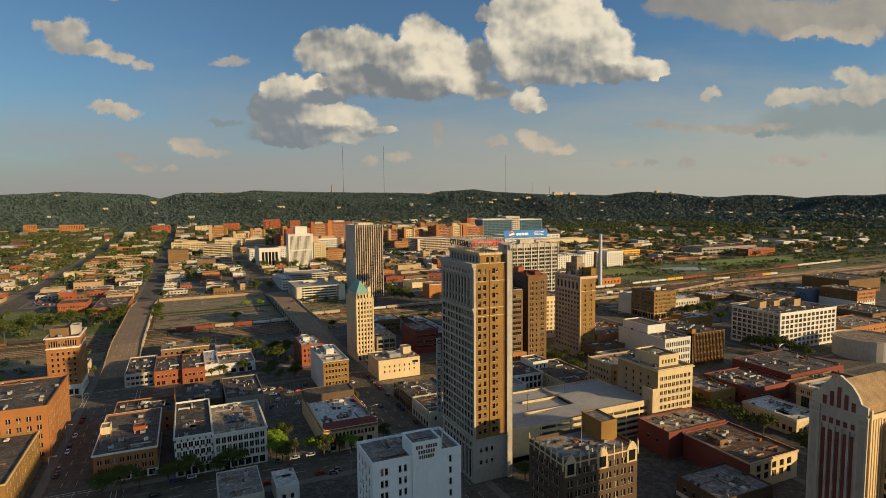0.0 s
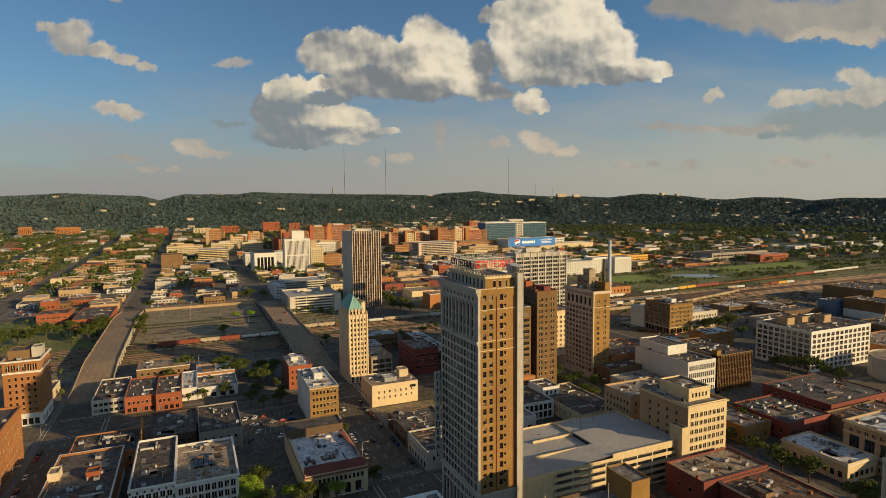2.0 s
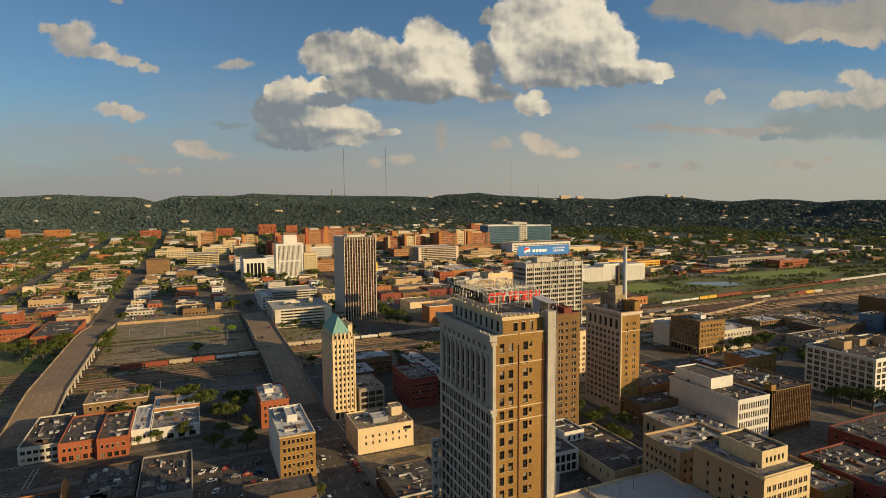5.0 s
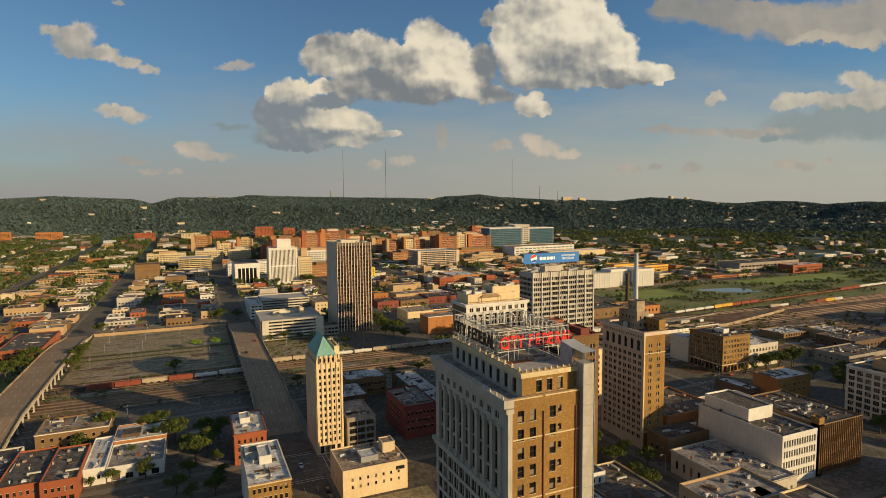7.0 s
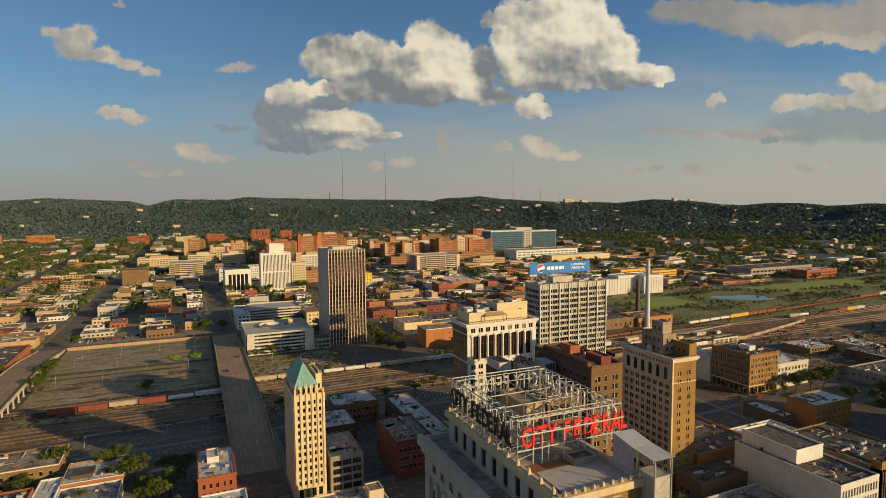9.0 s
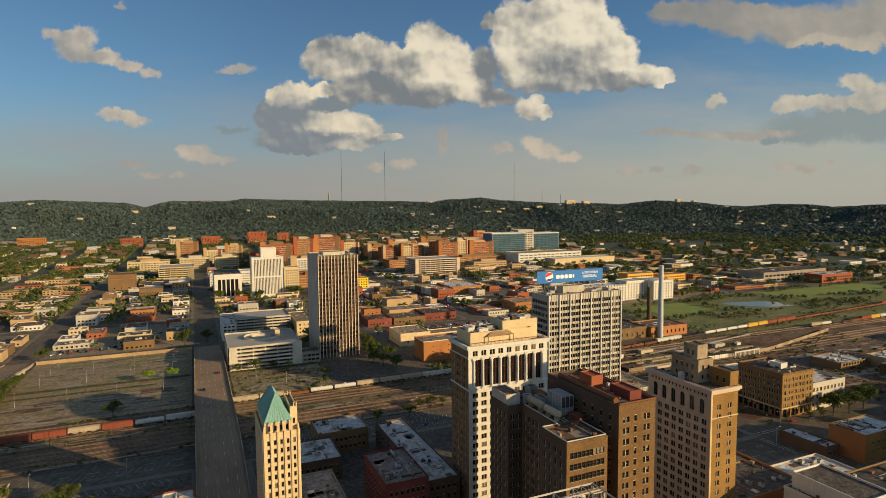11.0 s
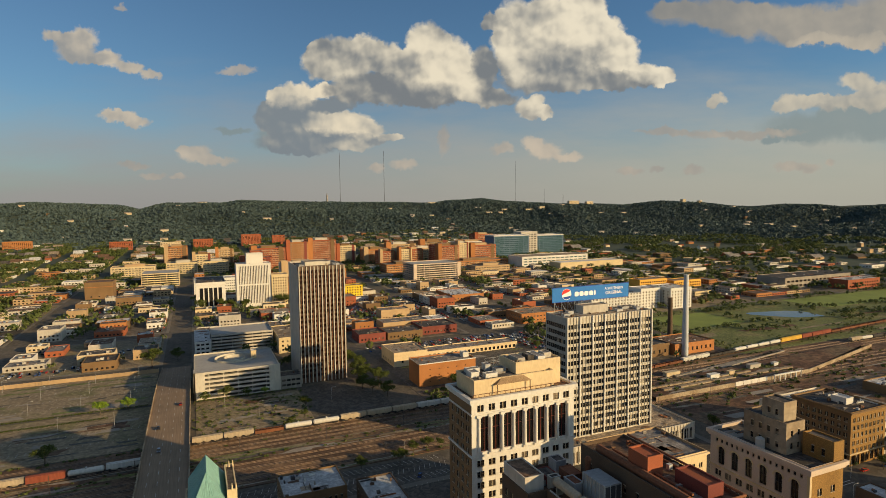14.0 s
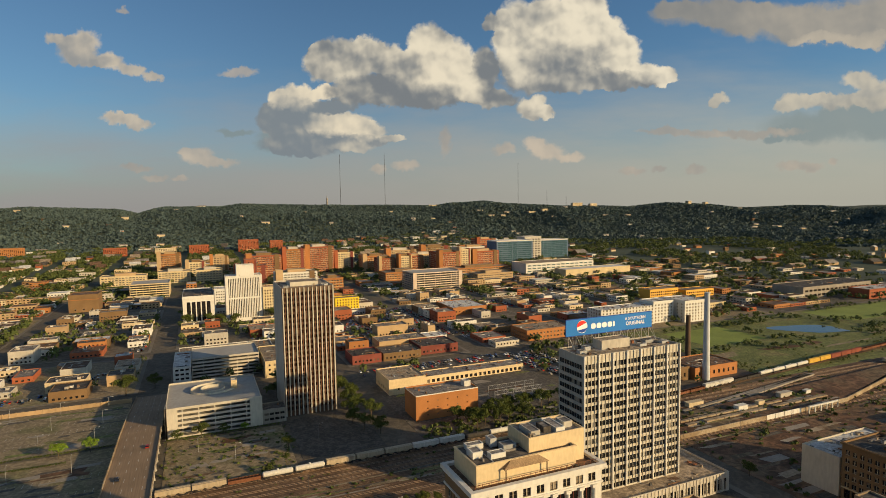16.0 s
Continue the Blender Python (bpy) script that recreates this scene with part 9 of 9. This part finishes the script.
# ---------------------------------------------------------------- trains
def rail_car(kind, paint, label):
    e = thing("rail_car", label, "rail car", (0, 0, 0), "goods trains")
    g = Geo()
    L_ = 8.2
    if kind == "tank":
        g.tube((-L_ + 0.6, 0, 2.5), (L_ - 0.6, 0, 2.5), 1.45, 16)
        g.tube((-L_ + 0.6, 0, 2.5), (-L_ + 0.1, 0, 2.5), 1.45, 16, 0, 0.7)
        g.tube((L_ - 0.6, 0, 2.5), (L_ - 0.1, 0, 2.5), 1.45, 16, 0, 0.7)
        g.tube((0, 0, 3.9), (0, 0, 4.5), 0.6, 10)
    elif kind == "hopper":
        g.box(-L_, -1.5, 1.9, L_, 1.5, 4.3)
        for x in (-4.5, 0, 4.5):
            g.poly([(x - 2, -1.5, 1.9), (x - 0.7, -0.7, 0.8), (x + 0.7, -0.7, 0.8), (x + 2, -1.5, 1.9)])
            g.poly([(x + 2, 1.5, 1.9), (x + 0.7, 0.7, 0.8), (x - 0.7, 0.7, 0.8), (x - 2, 1.5, 1.9)])
        for k in range(12):
            g.box(-L_ + k * 1.45, -1.58, 2.0, -L_ + k * 1.45 + 0.12, 1.58, 4.3)
        g.box(-L_, -0.5, 4.3, L_, 0.5, 4.5)
    elif kind == "gondola":
        g.ring(-L_, -1.5, L_, 1.5, 1.1, 2.9, 0.0, 0.15)
        g.box(-L_ + 0.1, -1.4, 1.0, L_ - 0.1, 1.4, 2.3)
        for k in range(10):
            g.box(-L_ + k * 1.8, -1.6, 1.1, -L_ + k * 1.8 + 0.14, 1.6, 2.9)
    else:
        g.box(-L_, -1.5, 1.1, L_, 1.5, 4.4)
        g.poly([(-L_, -1.55, 4.4), (L_, -1.55, 4.4), (L_, 0, 4.75), (-L_, 0, 4.75)])
        g.poly([(L_, 1.55, 4.4), (-L_, 1.55, 4.4), (-L_, 0, 4.75), (L_, 0, 4.75)])
        g.box(-1.3, -1.58, 1.2, 1.3, 1.58, 4.1)
        for k in range(9):
            g.box(-L_ + k * 2.0, -1.56, 1.2, -L_ + k * 2.0 + 0.12, 1.56, 4.3)
    part("body", g, paint, e)
    g = Geo()
    g.box(-L_ - 0.3, -0.5, 0.85, L_ + 0.3, 0.5, 1.1)
    part("underframe", g, "train_black", e)
    for x in (-5.6, 5.6):
        g = Geo()
        for q in (-0.9, 0.9):
            g.tube((x + q, -0.85, 0.46), (x + q, 0.85, 0.46), 0.44, 10)
        g.box(x - 1.5, -0.95, 0.4, x + 1.5, 0.95, 0.7)
        part("bogie", g, "train_black", e)
    return e


RC = {"ht": rail_car("hopper", "train_tan", "dusty tan covered hopper wagon"), "tw": rail_car("tank", "train_white", "white tank wagon on the railway"), "tb": rail_car("tank", "train_black", "black tank wagon on the railway"), "gb": rail_car("gondola", "train_black", "dark open gondola wagon"), "gr": rail_car("gondola", "rust", "rusty open gondola wagon"),
      "bx": rail_car("box", "train_red", "red-brown box wagon on the railway"), "by": rail_car("box", "train_yellow", "yellow box wagon on the railway"), "hw": rail_car("hopper", "train_white", "pale grey hopper wagon")}


def train(seq, x, y, slope=0.0):
    for k in seq.split():
        copy_thing(RC[k], pose(x, y, 0.5, 0, 0, math.degrees(math.atan(slope))))
        x, y = x + 17.2, y + 17.2 * slope


train("ht ht gr tw tw ht ht ht hw hw tb tw tw gb by bx", 118, 606)
train("gb gb gb bx bx ht bx tw hw", -60, 588)
train("gr gb gr tb tb", -190, 593.5)
train("gr gr gr hw hw gb gb tw tw tw tw by by bx bx bx gr gr gr gr gr gr gr gr gr gr gr bx bx bx hw hw hw tw tw hw hw hw", 448, 611, 0.085)
train("hw hw hw hw hw", -300, 606)
for k, c_ in enumerate(RC.values()):
    c_.location = (700 + k * 17.2, 600, 0.5)
g = Geo()
for off in (-0.72, 0.72):
    g.poly([(420, 609 + off - 0.08, 0.5), (420, 609 + off + 0.08, 0.5), (1420, 694 + off + 0.08, 0.5), (1420, 694 + off - 0.08, 0.5)][::-1])
solo("railway_tracks", g, "rail", "curving rusty side track with goods wagons", "railway track", kind="structure")
g = Geo()
g.poly([(420, 606, 0.33), (1420, 690, 0.33), (1420, 700, 0.33), (420, 613, 0.33)])
solo("railway_bed", g, "ballast", "brown ballast under a side track", "railway", kind="structure")
# yard clutter on the embankment
for x, y, w, d, h in ((470, 566, 9, 4, 3), (492, 568, 6, 3, 2.6), (520, 572, 12, 4, 3), (545, 570, 5, 3, 2.4), (410, 585, 16, 5, 3.4), (450, 590, 14, 4, 3)):
    g = Geo()
    g.box(0, 0, 0, w, d, h)
    g.box(-0.3, -0.3, h, w + 0.3, d + 0.3, h + 0.25)
    solo("track_hut", g, random.choice(["beige", "concrete", "white_paint"]), "small flat-roofed hut beside the tracks", "hut", (x, y, 2.6 if y < 580 else 0.3))

# ---------------------------------------------------------------- roof plant
acu = thing("air_conditioner", "grey rooftop air conditioning unit with a fan", "air conditioner", (0, 0, 0), "rooftop units")
g = Geo()
g.box(-1.1, -0.8, 0.25, 1.1, 0.8, 1.45)
g.box(-1.0, -0.7, 0, -0.7, 0.7, 0.25)
g.box(0.7, -0.7, 0, 1.0, 0.7, 0.25)
part("casing", g, "steel_grey", acu)
g = Geo()
g.tube((0.3, 0, 1.45), (0.3, 0, 1.6), 0.6, 12)
part("fan_cowl", g, "steel_dark", acu)
ven = thing("roof_vent", "round metal roof vent", "vent", (0, 0, 0), "roof vents")
g = Geo()
g.tube((0, 0, 0), (0, 0, 0.9), 0.28, 8)
g.tube((0, 0, 0.9), (0, 0, 1.3), 0.5, 8, 0, 0.15)
part("stack", g, "steel_white", ven)
hat = thing("roof_hatch", "low white skylight hatch on a roof", "skylight", (0, 0, 0), "roof skylights")
g = Geo()
g.box(-1.3, -0.9, 0, 1.3, 0.9, 0.5)
g.poly([(-1.3, -0.9, 0.5), (1.3, -0.9, 0.5), (1.0, 0, 0.9), (-1.0, 0, 0.9)])
g.poly([(1.3, 0.9, 0.5), (-1.3, 0.9, 0.5), (-1.0, 0, 0.9), (1.0, 0, 0.9)])
part("dome", g, "white_paint", hat)
duc = thing("roof_duct", "long bent metal duct on a roof", "duct", (0, 0, 0), "roof ducts")
g = Geo()
g.box(-2.6, -0.35, 0.4, 2.0, 0.35, 1.1)
g.box(2.0, -0.35, 0.0, 2.7, 0.35, 1.1)
g.box(-2.6, -0.1, 0, -2.4, 0.1, 0.4)
part("run", g, "steel_white", duc)
KIT = [acu, ven, hat, duc, acu, acu]
left = 330
for x0, y0, x1, y1, z in ROOFS:
    if y0 > 880 or left <= 0:
        continue
    area = (x1 - x0) * (y1 - y0)
    for _ in range(min(7, int(area / 150))):
        if left <= 0:
            break
        x, y = random.uniform(x0 + 3, x1 - 3), random.uniform(y0 + 2.5, y1 - 2.5)
        if 100 < x < 125 and 210 < y < 250:
            continue
        if any(a - 2 < x < c2 + 2 and b - 2 < y < d2 + 2 and z2 > z + 0.5 for a, b, c2, d2, z2 in ROOFS):
            continue
        copy_thing(KIT[random.randrange(6)], pose(x, y, z, 0, 0, random.choice((0, 90, 180, 270))))
        left -= 1
acu.location, ven.location, hat.location, duc.location = (75, 362, 21.0), (80, 360, 21.0), (76, 436, 15.4), (75, 390, 21.0)


# ---------------------------------------------------------------- street furniture
lp = thing("street_lamp", "grey steel street lamp with a curved arm", "street lamp", (-63.5, 300, 0.1), "street lamps")
g = Geo()
g.tube((0, 0, 0), (0, 0, 9), 0.1, 6, 0, 0.07)
part("pole", g, "steel_grey", lp)
g = Geo()
g.tube((0, 0, 9), (1.2, 0, 9.5), 0.05, 5)
g.tube((1.2, 0, 9.5), (2.6, 0, 9.5), 0.05, 5)
part("arm", g, "steel_grey", lp)
g = Geo()
g.box(2.4, -0.15, 9.35, 3.2, 0.15, 9.55)
part("head", g, "steel_white", lp)
for x, y, a in [(-63.5, 340, 0), (-63.5, 392, 0), (-39.5, 420, 180), (85.5, 300, 0), (85.5, 345, 0), (85.5, 394, 0), (109.5, 322, 180), (109.5, 396, 180), (0, 276, -90), (40, 276, -90), (-30, 249, 90), (20, 249, 90), (60, 249, 90), (234.5, 300, 0), (234.5, 360, 0), (258.5, 330, 180), (406, 380, 180), (381, 410, 0), (406, 426, 180)] + [(x, y, 0) for x in (-20, 10, 40, 70) for y in (705, 740, 770)] + [(x, 660, 90) for x in (-25, 5, 35, 65)] + [(x, 512, 90) for x in (-25, 15, 55)] + [(200, 650, 0), (150, 640, 0), (130, 660, 0), (215, 540, 0)]:
    copy_thing(lp, pose(x, y, 0.12, 0, 0, a))
for x in range(-60, 90, 36):
    e = thing("utility_pole", "wooden utility pole with cross arms beside the tracks", "utility pole", (x, 570, 0.2), "utility poles")
    g = Geo()
    g.tube((0, 0, 0), (0, 0, 11), 0.16, 6, 0, 0.1)
    part("pole", g, "bark", e)
    g = Geo()
    g.box(-0.06, -1.2, 9.8, 0.06, 1.2, 9.95)
    g.box(-0.06, -1.0, 8.9, 0.06, 1.0, 9.05)
    part("cross_arms", g, "bark", e)
# hedges round the empty lot
for x0, x1, y in ((-36, 82, 692.0), (-36, 60, 676), (112, 182, 685.5)):
    n = int((x1 - x0) / 0.9)
    cs = [(x0 + (x1 - x0) * i / n, y + random.uniform(-0.3, 0.3), 0.7) for i in range(n)]
    ob = new("hedge", quads("hedge", leaf_quads(cs, [(0.8, 0.8, 0.7)] * n, 14, 0.35, rng), ["leaf"]))
    tagged(ob, "low clipped dark green hedge along a lot", "hedge")
# unseen plain blocks behind the camera, added to cast shade on the near buildings
for x0, y0, x1, y1, h in ((150, -60, 185, -20, 85), (212, -10, 238, 30, 60), (262, 40, 300, 90, 28), (150, 18, 208, 72, 92), (262, 110, 290, 150, 18), (320, 120, 370, 190, 20), (20, -60, 60, -30, 60), (-30, 20, 10, 90, 24), (310, 20, 350, 80, 28)):
    g = Geo()
    g.box(0, 0, 0, x1 - x0, y1 - y0, h)
    g.ring(0, 0, x1 - x0, y1 - y0, h - 1, h + 0.8, 0.3, 0.5)
    solo("plain_building", g, "brick_tan", "unseen plain tan masonry block added to shade the near buildings", "building", (x0, y0, 0))

# ---------------------------------------------------------------- clutter on the roofs, too much to count
cl_pts, cl_idx = [], []
CLM = ["steel_grey", "steel_dark", "roof_dark", "roof_tan", "roof_grey", "rust", "roof_brown", "concrete_dark"]


def clutter_box(x0, y0, z0, x1, y1, z1, k):
    a = [(x0, y0), (x1, y0), (x1, y1), (x0, y1)]
    for i in range(4):
        p, q = a[i], a[(i + 1) % 4]
        cl_pts.append([(*p, z0), (*q, z0), (*q, z1), (*p, z1)])
    cl_pts.append([(*p_, z1) for p_ in a])
    cl_idx.extend([k] * 5)


for x0, y0, x1, y1, z in ROOFS:
    if y0 > 1250 or x1 - x0 < 7 or y1 - y0 < 7 or (100 < x0 < 110 and 210 < y0 < 220):
        continue
    area = (x1 - x0) * (y1 - y0)
    higher = [(a, b, c2, d2) for a, b, c2, d2, z2 in ROOFS if z2 > z + 0.5 and a < x1 and c2 > x0 and b < y1 and d2 > y0]
    for _ in range(min(46, int(area / (34 if y0 < 560 else 60)))):
        q = rng.uniform()
        if q < 0.38:
            w, d, h = rng.uniform(0.5, 1.8), rng.uniform(0.5, 1.8), rng.uniform(0.4, 1.5)
        elif q < 0.62:
            w, d, h = (rng.uniform(3, 9), 0.22, 0.22) if rng.uniform() < 0.5 else (0.22, rng.uniform(3, 9), 0.22)
        elif q < 0.74:
            w, d, h = (rng.uniform(4, 10), 0.3, 0.6) if rng.uniform() < 0.5 else (0.3, rng.uniform(4, 10), 0.6)
        else:
            w, d, h = rng.uniform(1.5, 7), rng.uniform(1.5, 6), 0.03
        if w > x1 - x0 - 2 or d > y1 - y0 - 2:
            continue
        x, y = rng.uniform(x0 + 0.8, x1 - w - 0.8), rng.uniform(y0 + 0.8, y1 - d - 0.8)
        if any(a - 0.3 < x + w and x < c2 + 0.3 and b - 0.3 < y + d and y < d2 + 0.3 for a, b, c2, d2 in higher):
            continue
        clutter_box(x, y, z, x + w, y + d, z + h, int(rng.integers(0, len(CLM))) if h > 0.1 else int(rng.choice([2, 3, 4, 6, 7], p=[0.35, 0.2, 0.12, 0.18, 0.15])))
tagged(new("roof_clutter", quads("roof_clutter", cl_pts, CLM, cl_idx)), "pipes, kerbs, boxes and patches on flat roofs", "roof clutter", kind="stuff")

# ---------------------------------------------------------------- weeds, patches and debris on lots and along the tracks
wd = []
for _ in range(2100):
    q = rng.uniform()
    if q < 0.52:
        x, y, s = rng.uniform(-320, 620), float(rng.choice([543, 546, 573, 577, 582, 597, 610, 612])) + rng.normal() * 0.9, rng.uniform(0.3, 0.9)
    elif q < 0.62:
        x, y, s = rng.uniform(402, 690), rng.uniform(553, 592), rng.uniform(0.4, 1.3)
    elif q < 0.80:
        x, y, s = rng.uniform(402, 760), rng.uniform(430, 545), rng.uniform(0.4, 1.5)
    elif q < 0.9:
        x, y, s = rng.uniform(262, 400), rng.uniform(614, 640), rng.uniform(0.5, 1.6)
    else:
        x, y, s = rng.uniform(110, 184), rng.uniform(613, 686), rng.uniform(0.3, 0.8)
    if (86 < x < 109 or -63 < x < -40) and y > 440:
        continue
    wd.append((x, y, (2.6 if 402 < x < 560 and 553 < y < 577 else 0.2) + s * 0.4, s))
wd = np.array(wd)
tagged(new("weeds", quads("weeds", leaf_quads(wd[:, :3], np.stack([wd[:, 3] * 1.6, wd[:, 3], wd[:, 3] * 0.7], 1), 12, 0.4, rng), ["leaf_far"])), "dry green weeds and scrub along tracks and lots", "weeds", kind="stuff")
pt_pts, pt_idx = [], []
PTM = ["asphalt_lot", "dirt", "dry_lot", "grass", "concrete_dark", "ballast", "wall_worn"]


def patches(n, x0, y0, x1, y1, z, wide, deep, choice):
    for _ in range(n):
        x, y = rng.uniform(x0, x1), rng.uniform(y0, y1)
        w, d = rng.uniform(0.3, 1.0) * wide, rng.uniform(0.3, 1.0) * deep
        if x + w > x1 or y + d > y1:
            continue
        j = rng.uniform(-0.25, 0.25, 8)
        zz_ = z + rng.uniform(0.005, 0.04)
        pt_pts.append([(x + w * j[0], y + d * j[1], zz_), (x + w * (1 + j[2]), y + d * j[3], zz_), (x + w * (1 + j[4]), y + d * (1 + j[5]), zz_), (x + w * j[6], y + d * (1 + j[7]), zz_)])
        pt_idx.append(int(rng.choice(choice)))


patches(60, -36, 616, 82, 674, 0.16, 22, 5, [0, 2, 4, 1])
patches(60, -36, 696, 82, 778, 0.16, 22, 5, [0, 2, 4, 3])
patches(40, 114, 616, 180, 682, 0.16, 14, 5, [0, 1, 3, 4])
patches(40, 262, 622, 398, 778, 0.14, 16, 7, [1, 2, 4, 3])
patches(300, 404, 442, 756, 538, 0.14, 26, 6, [0, 1, 1, 5, 4, 6])
patches(220, -300, 542, 690, 546, 0.3, 34, 1.6, [1, 2, 3, 4])
patches(260, -300, 571, 690, 586, 0.3, 44, 3, [0, 1, 2, 3, 4])
patches(60, 404, 553, 560, 576, 2.6, 24, 4, [0, 1, 2, 3, 4])
patches(40, -36, 426, 82, 506, 0.18, 12, 6, [4, 2, 1])
patches(60, 566, 616, 1400, 690, 0.17, 60, 12, [2, 3, 1])
tagged(new("ground_patches", quads("ground_patches", pt_pts, PTM, pt_idx)), "patched asphalt, bare earth and dry grass patches", "ground patches", kind="stuff")

# ---------------------------------------------------------------- substation beside the railway
ss = thing("substation", "grey steel lattice substation with busbars beside the railway", "substation", (330, 646, 0.15))
for i in range(6):
    for j in range(3):
        g = Geo()
        x, y = i * 8.0 + j * 1.5, j * 13.0
        for dx in (-0.35, 0.35):
            g.tube((x + dx, y, 0), (x + dx * 0.6, y, 9), 0.09, 4)
        for k in range(6):
            g.tube((x - 0.35, y, k * 1.5), (x + 0.35, y, k * 1.5 + 1.5), 0.05, 4)
        part("lattice_post", g, "steel_grey", ss)
for j in range(3):
    g = Geo()
    for z in (6.0, 8.8):
        g.tube((j * 1.5, j * 13.0, z), (40 + j * 1.5, j * 13.0, z), 0.12, 4)
    for k in range(20):
        g.tube((j * 1.5 + k * 2.0, j * 13.0, 6.0), (j * 1.5 + k * 2.0 + 2.0, j * 13.0, 8.8), 0.05, 4)
    part("busbar_beam", g, "steel_grey", ss)
for i in range(5):
    g = Geo()
    g.box(i * 8 + 3, 5, 0, i * 8 + 5.4, 8, 2.6)
    g.tube((i * 8 + 4.2, 6.5, 2.6), (i * 8 + 4.2, 6.5, 4.2), 0.3, 7)
    part("transformer", g, "steel_grey", ss)

# ---------------------------------------------------------------- old freight house by the retaining wall
g = Geo()
for k in range(4):
    g.box(478 + k * 8.6, 550.75, 0.1, 486 + k * 8.6, 551.0, 3.5)
solo("painted_wall_panels", g, "white_paint", "peeling white painted panels on a retaining wall", "wall", kind="structure")
fr = thing("loading_portal", "white concrete loading portal frame beside a retaining wall", "portal frame", (514, 546.5, 0.1))
for k in range(6):
    g = Geo()
    g.box(k * 6.0, 0, 0, k * 6.0 + 0.7, 0.7, 4.4)
    part("post", g, "white_paint", fr)
g = Geo()
g.box(-0.3, -0.2, 4.4, 31.0, 0.9, 5.4)
part("beam", g, "white_paint", fr)
for y0, x0, x1, sl, w, m in ((573, 420, 610, 0.165, 4.0, "concrete_dark"), (584, 440, 600, 0.12, 2.6, "concrete_dark"), (560, 402, 556, 0.0, 3.0, "wall_worn"), (566.5, 402, 520, 0.0, 2.0, "wall_worn")):
    e = thing("freight_platform", "long worn concrete freight platform between the tracks", "platform", (x0, y0, 2.6 if sl == 0 else 0.3), "freight platforms")
    L_ = x1 - x0
    for k in range(int(L_ / 8)):
        if random.random() < 0.12:
            continue
        g = Geo()
        xa, xb = k * 8.0, k * 8.0 + 7.6
        ya, yb = xa * sl, xb * sl
        q = [(xa, ya, 1.1), (xb, yb, 1.1), (xb, yb + w, 1.1), (xa, ya + w, 1.1)]
        g.poly(q)
        for a, b in zip(q, q[1:] + q[:1]):
            g.poly([(a[0], a[1], 0), (b[0], b[1], 0), b, a])
        part("slab", g, m, e)
for k in range(26):                                    # line poles and signals along the tracks
    e = thing("signal_pole", "thin steel pole beside railway tracks", "pole", (110 + k * 24, 583.5 if k % 2 else 545.0, 0.3), "track poles")
    g = Geo()
    g.tube((0, 0, 0), (0, 0, 8.5), 0.12, 5, 0, 0.08)
    g.box(-0.7, -0.06, 7.6, 0.7, 0.06, 7.75)
    part("pole", g, "steel_dark", e)
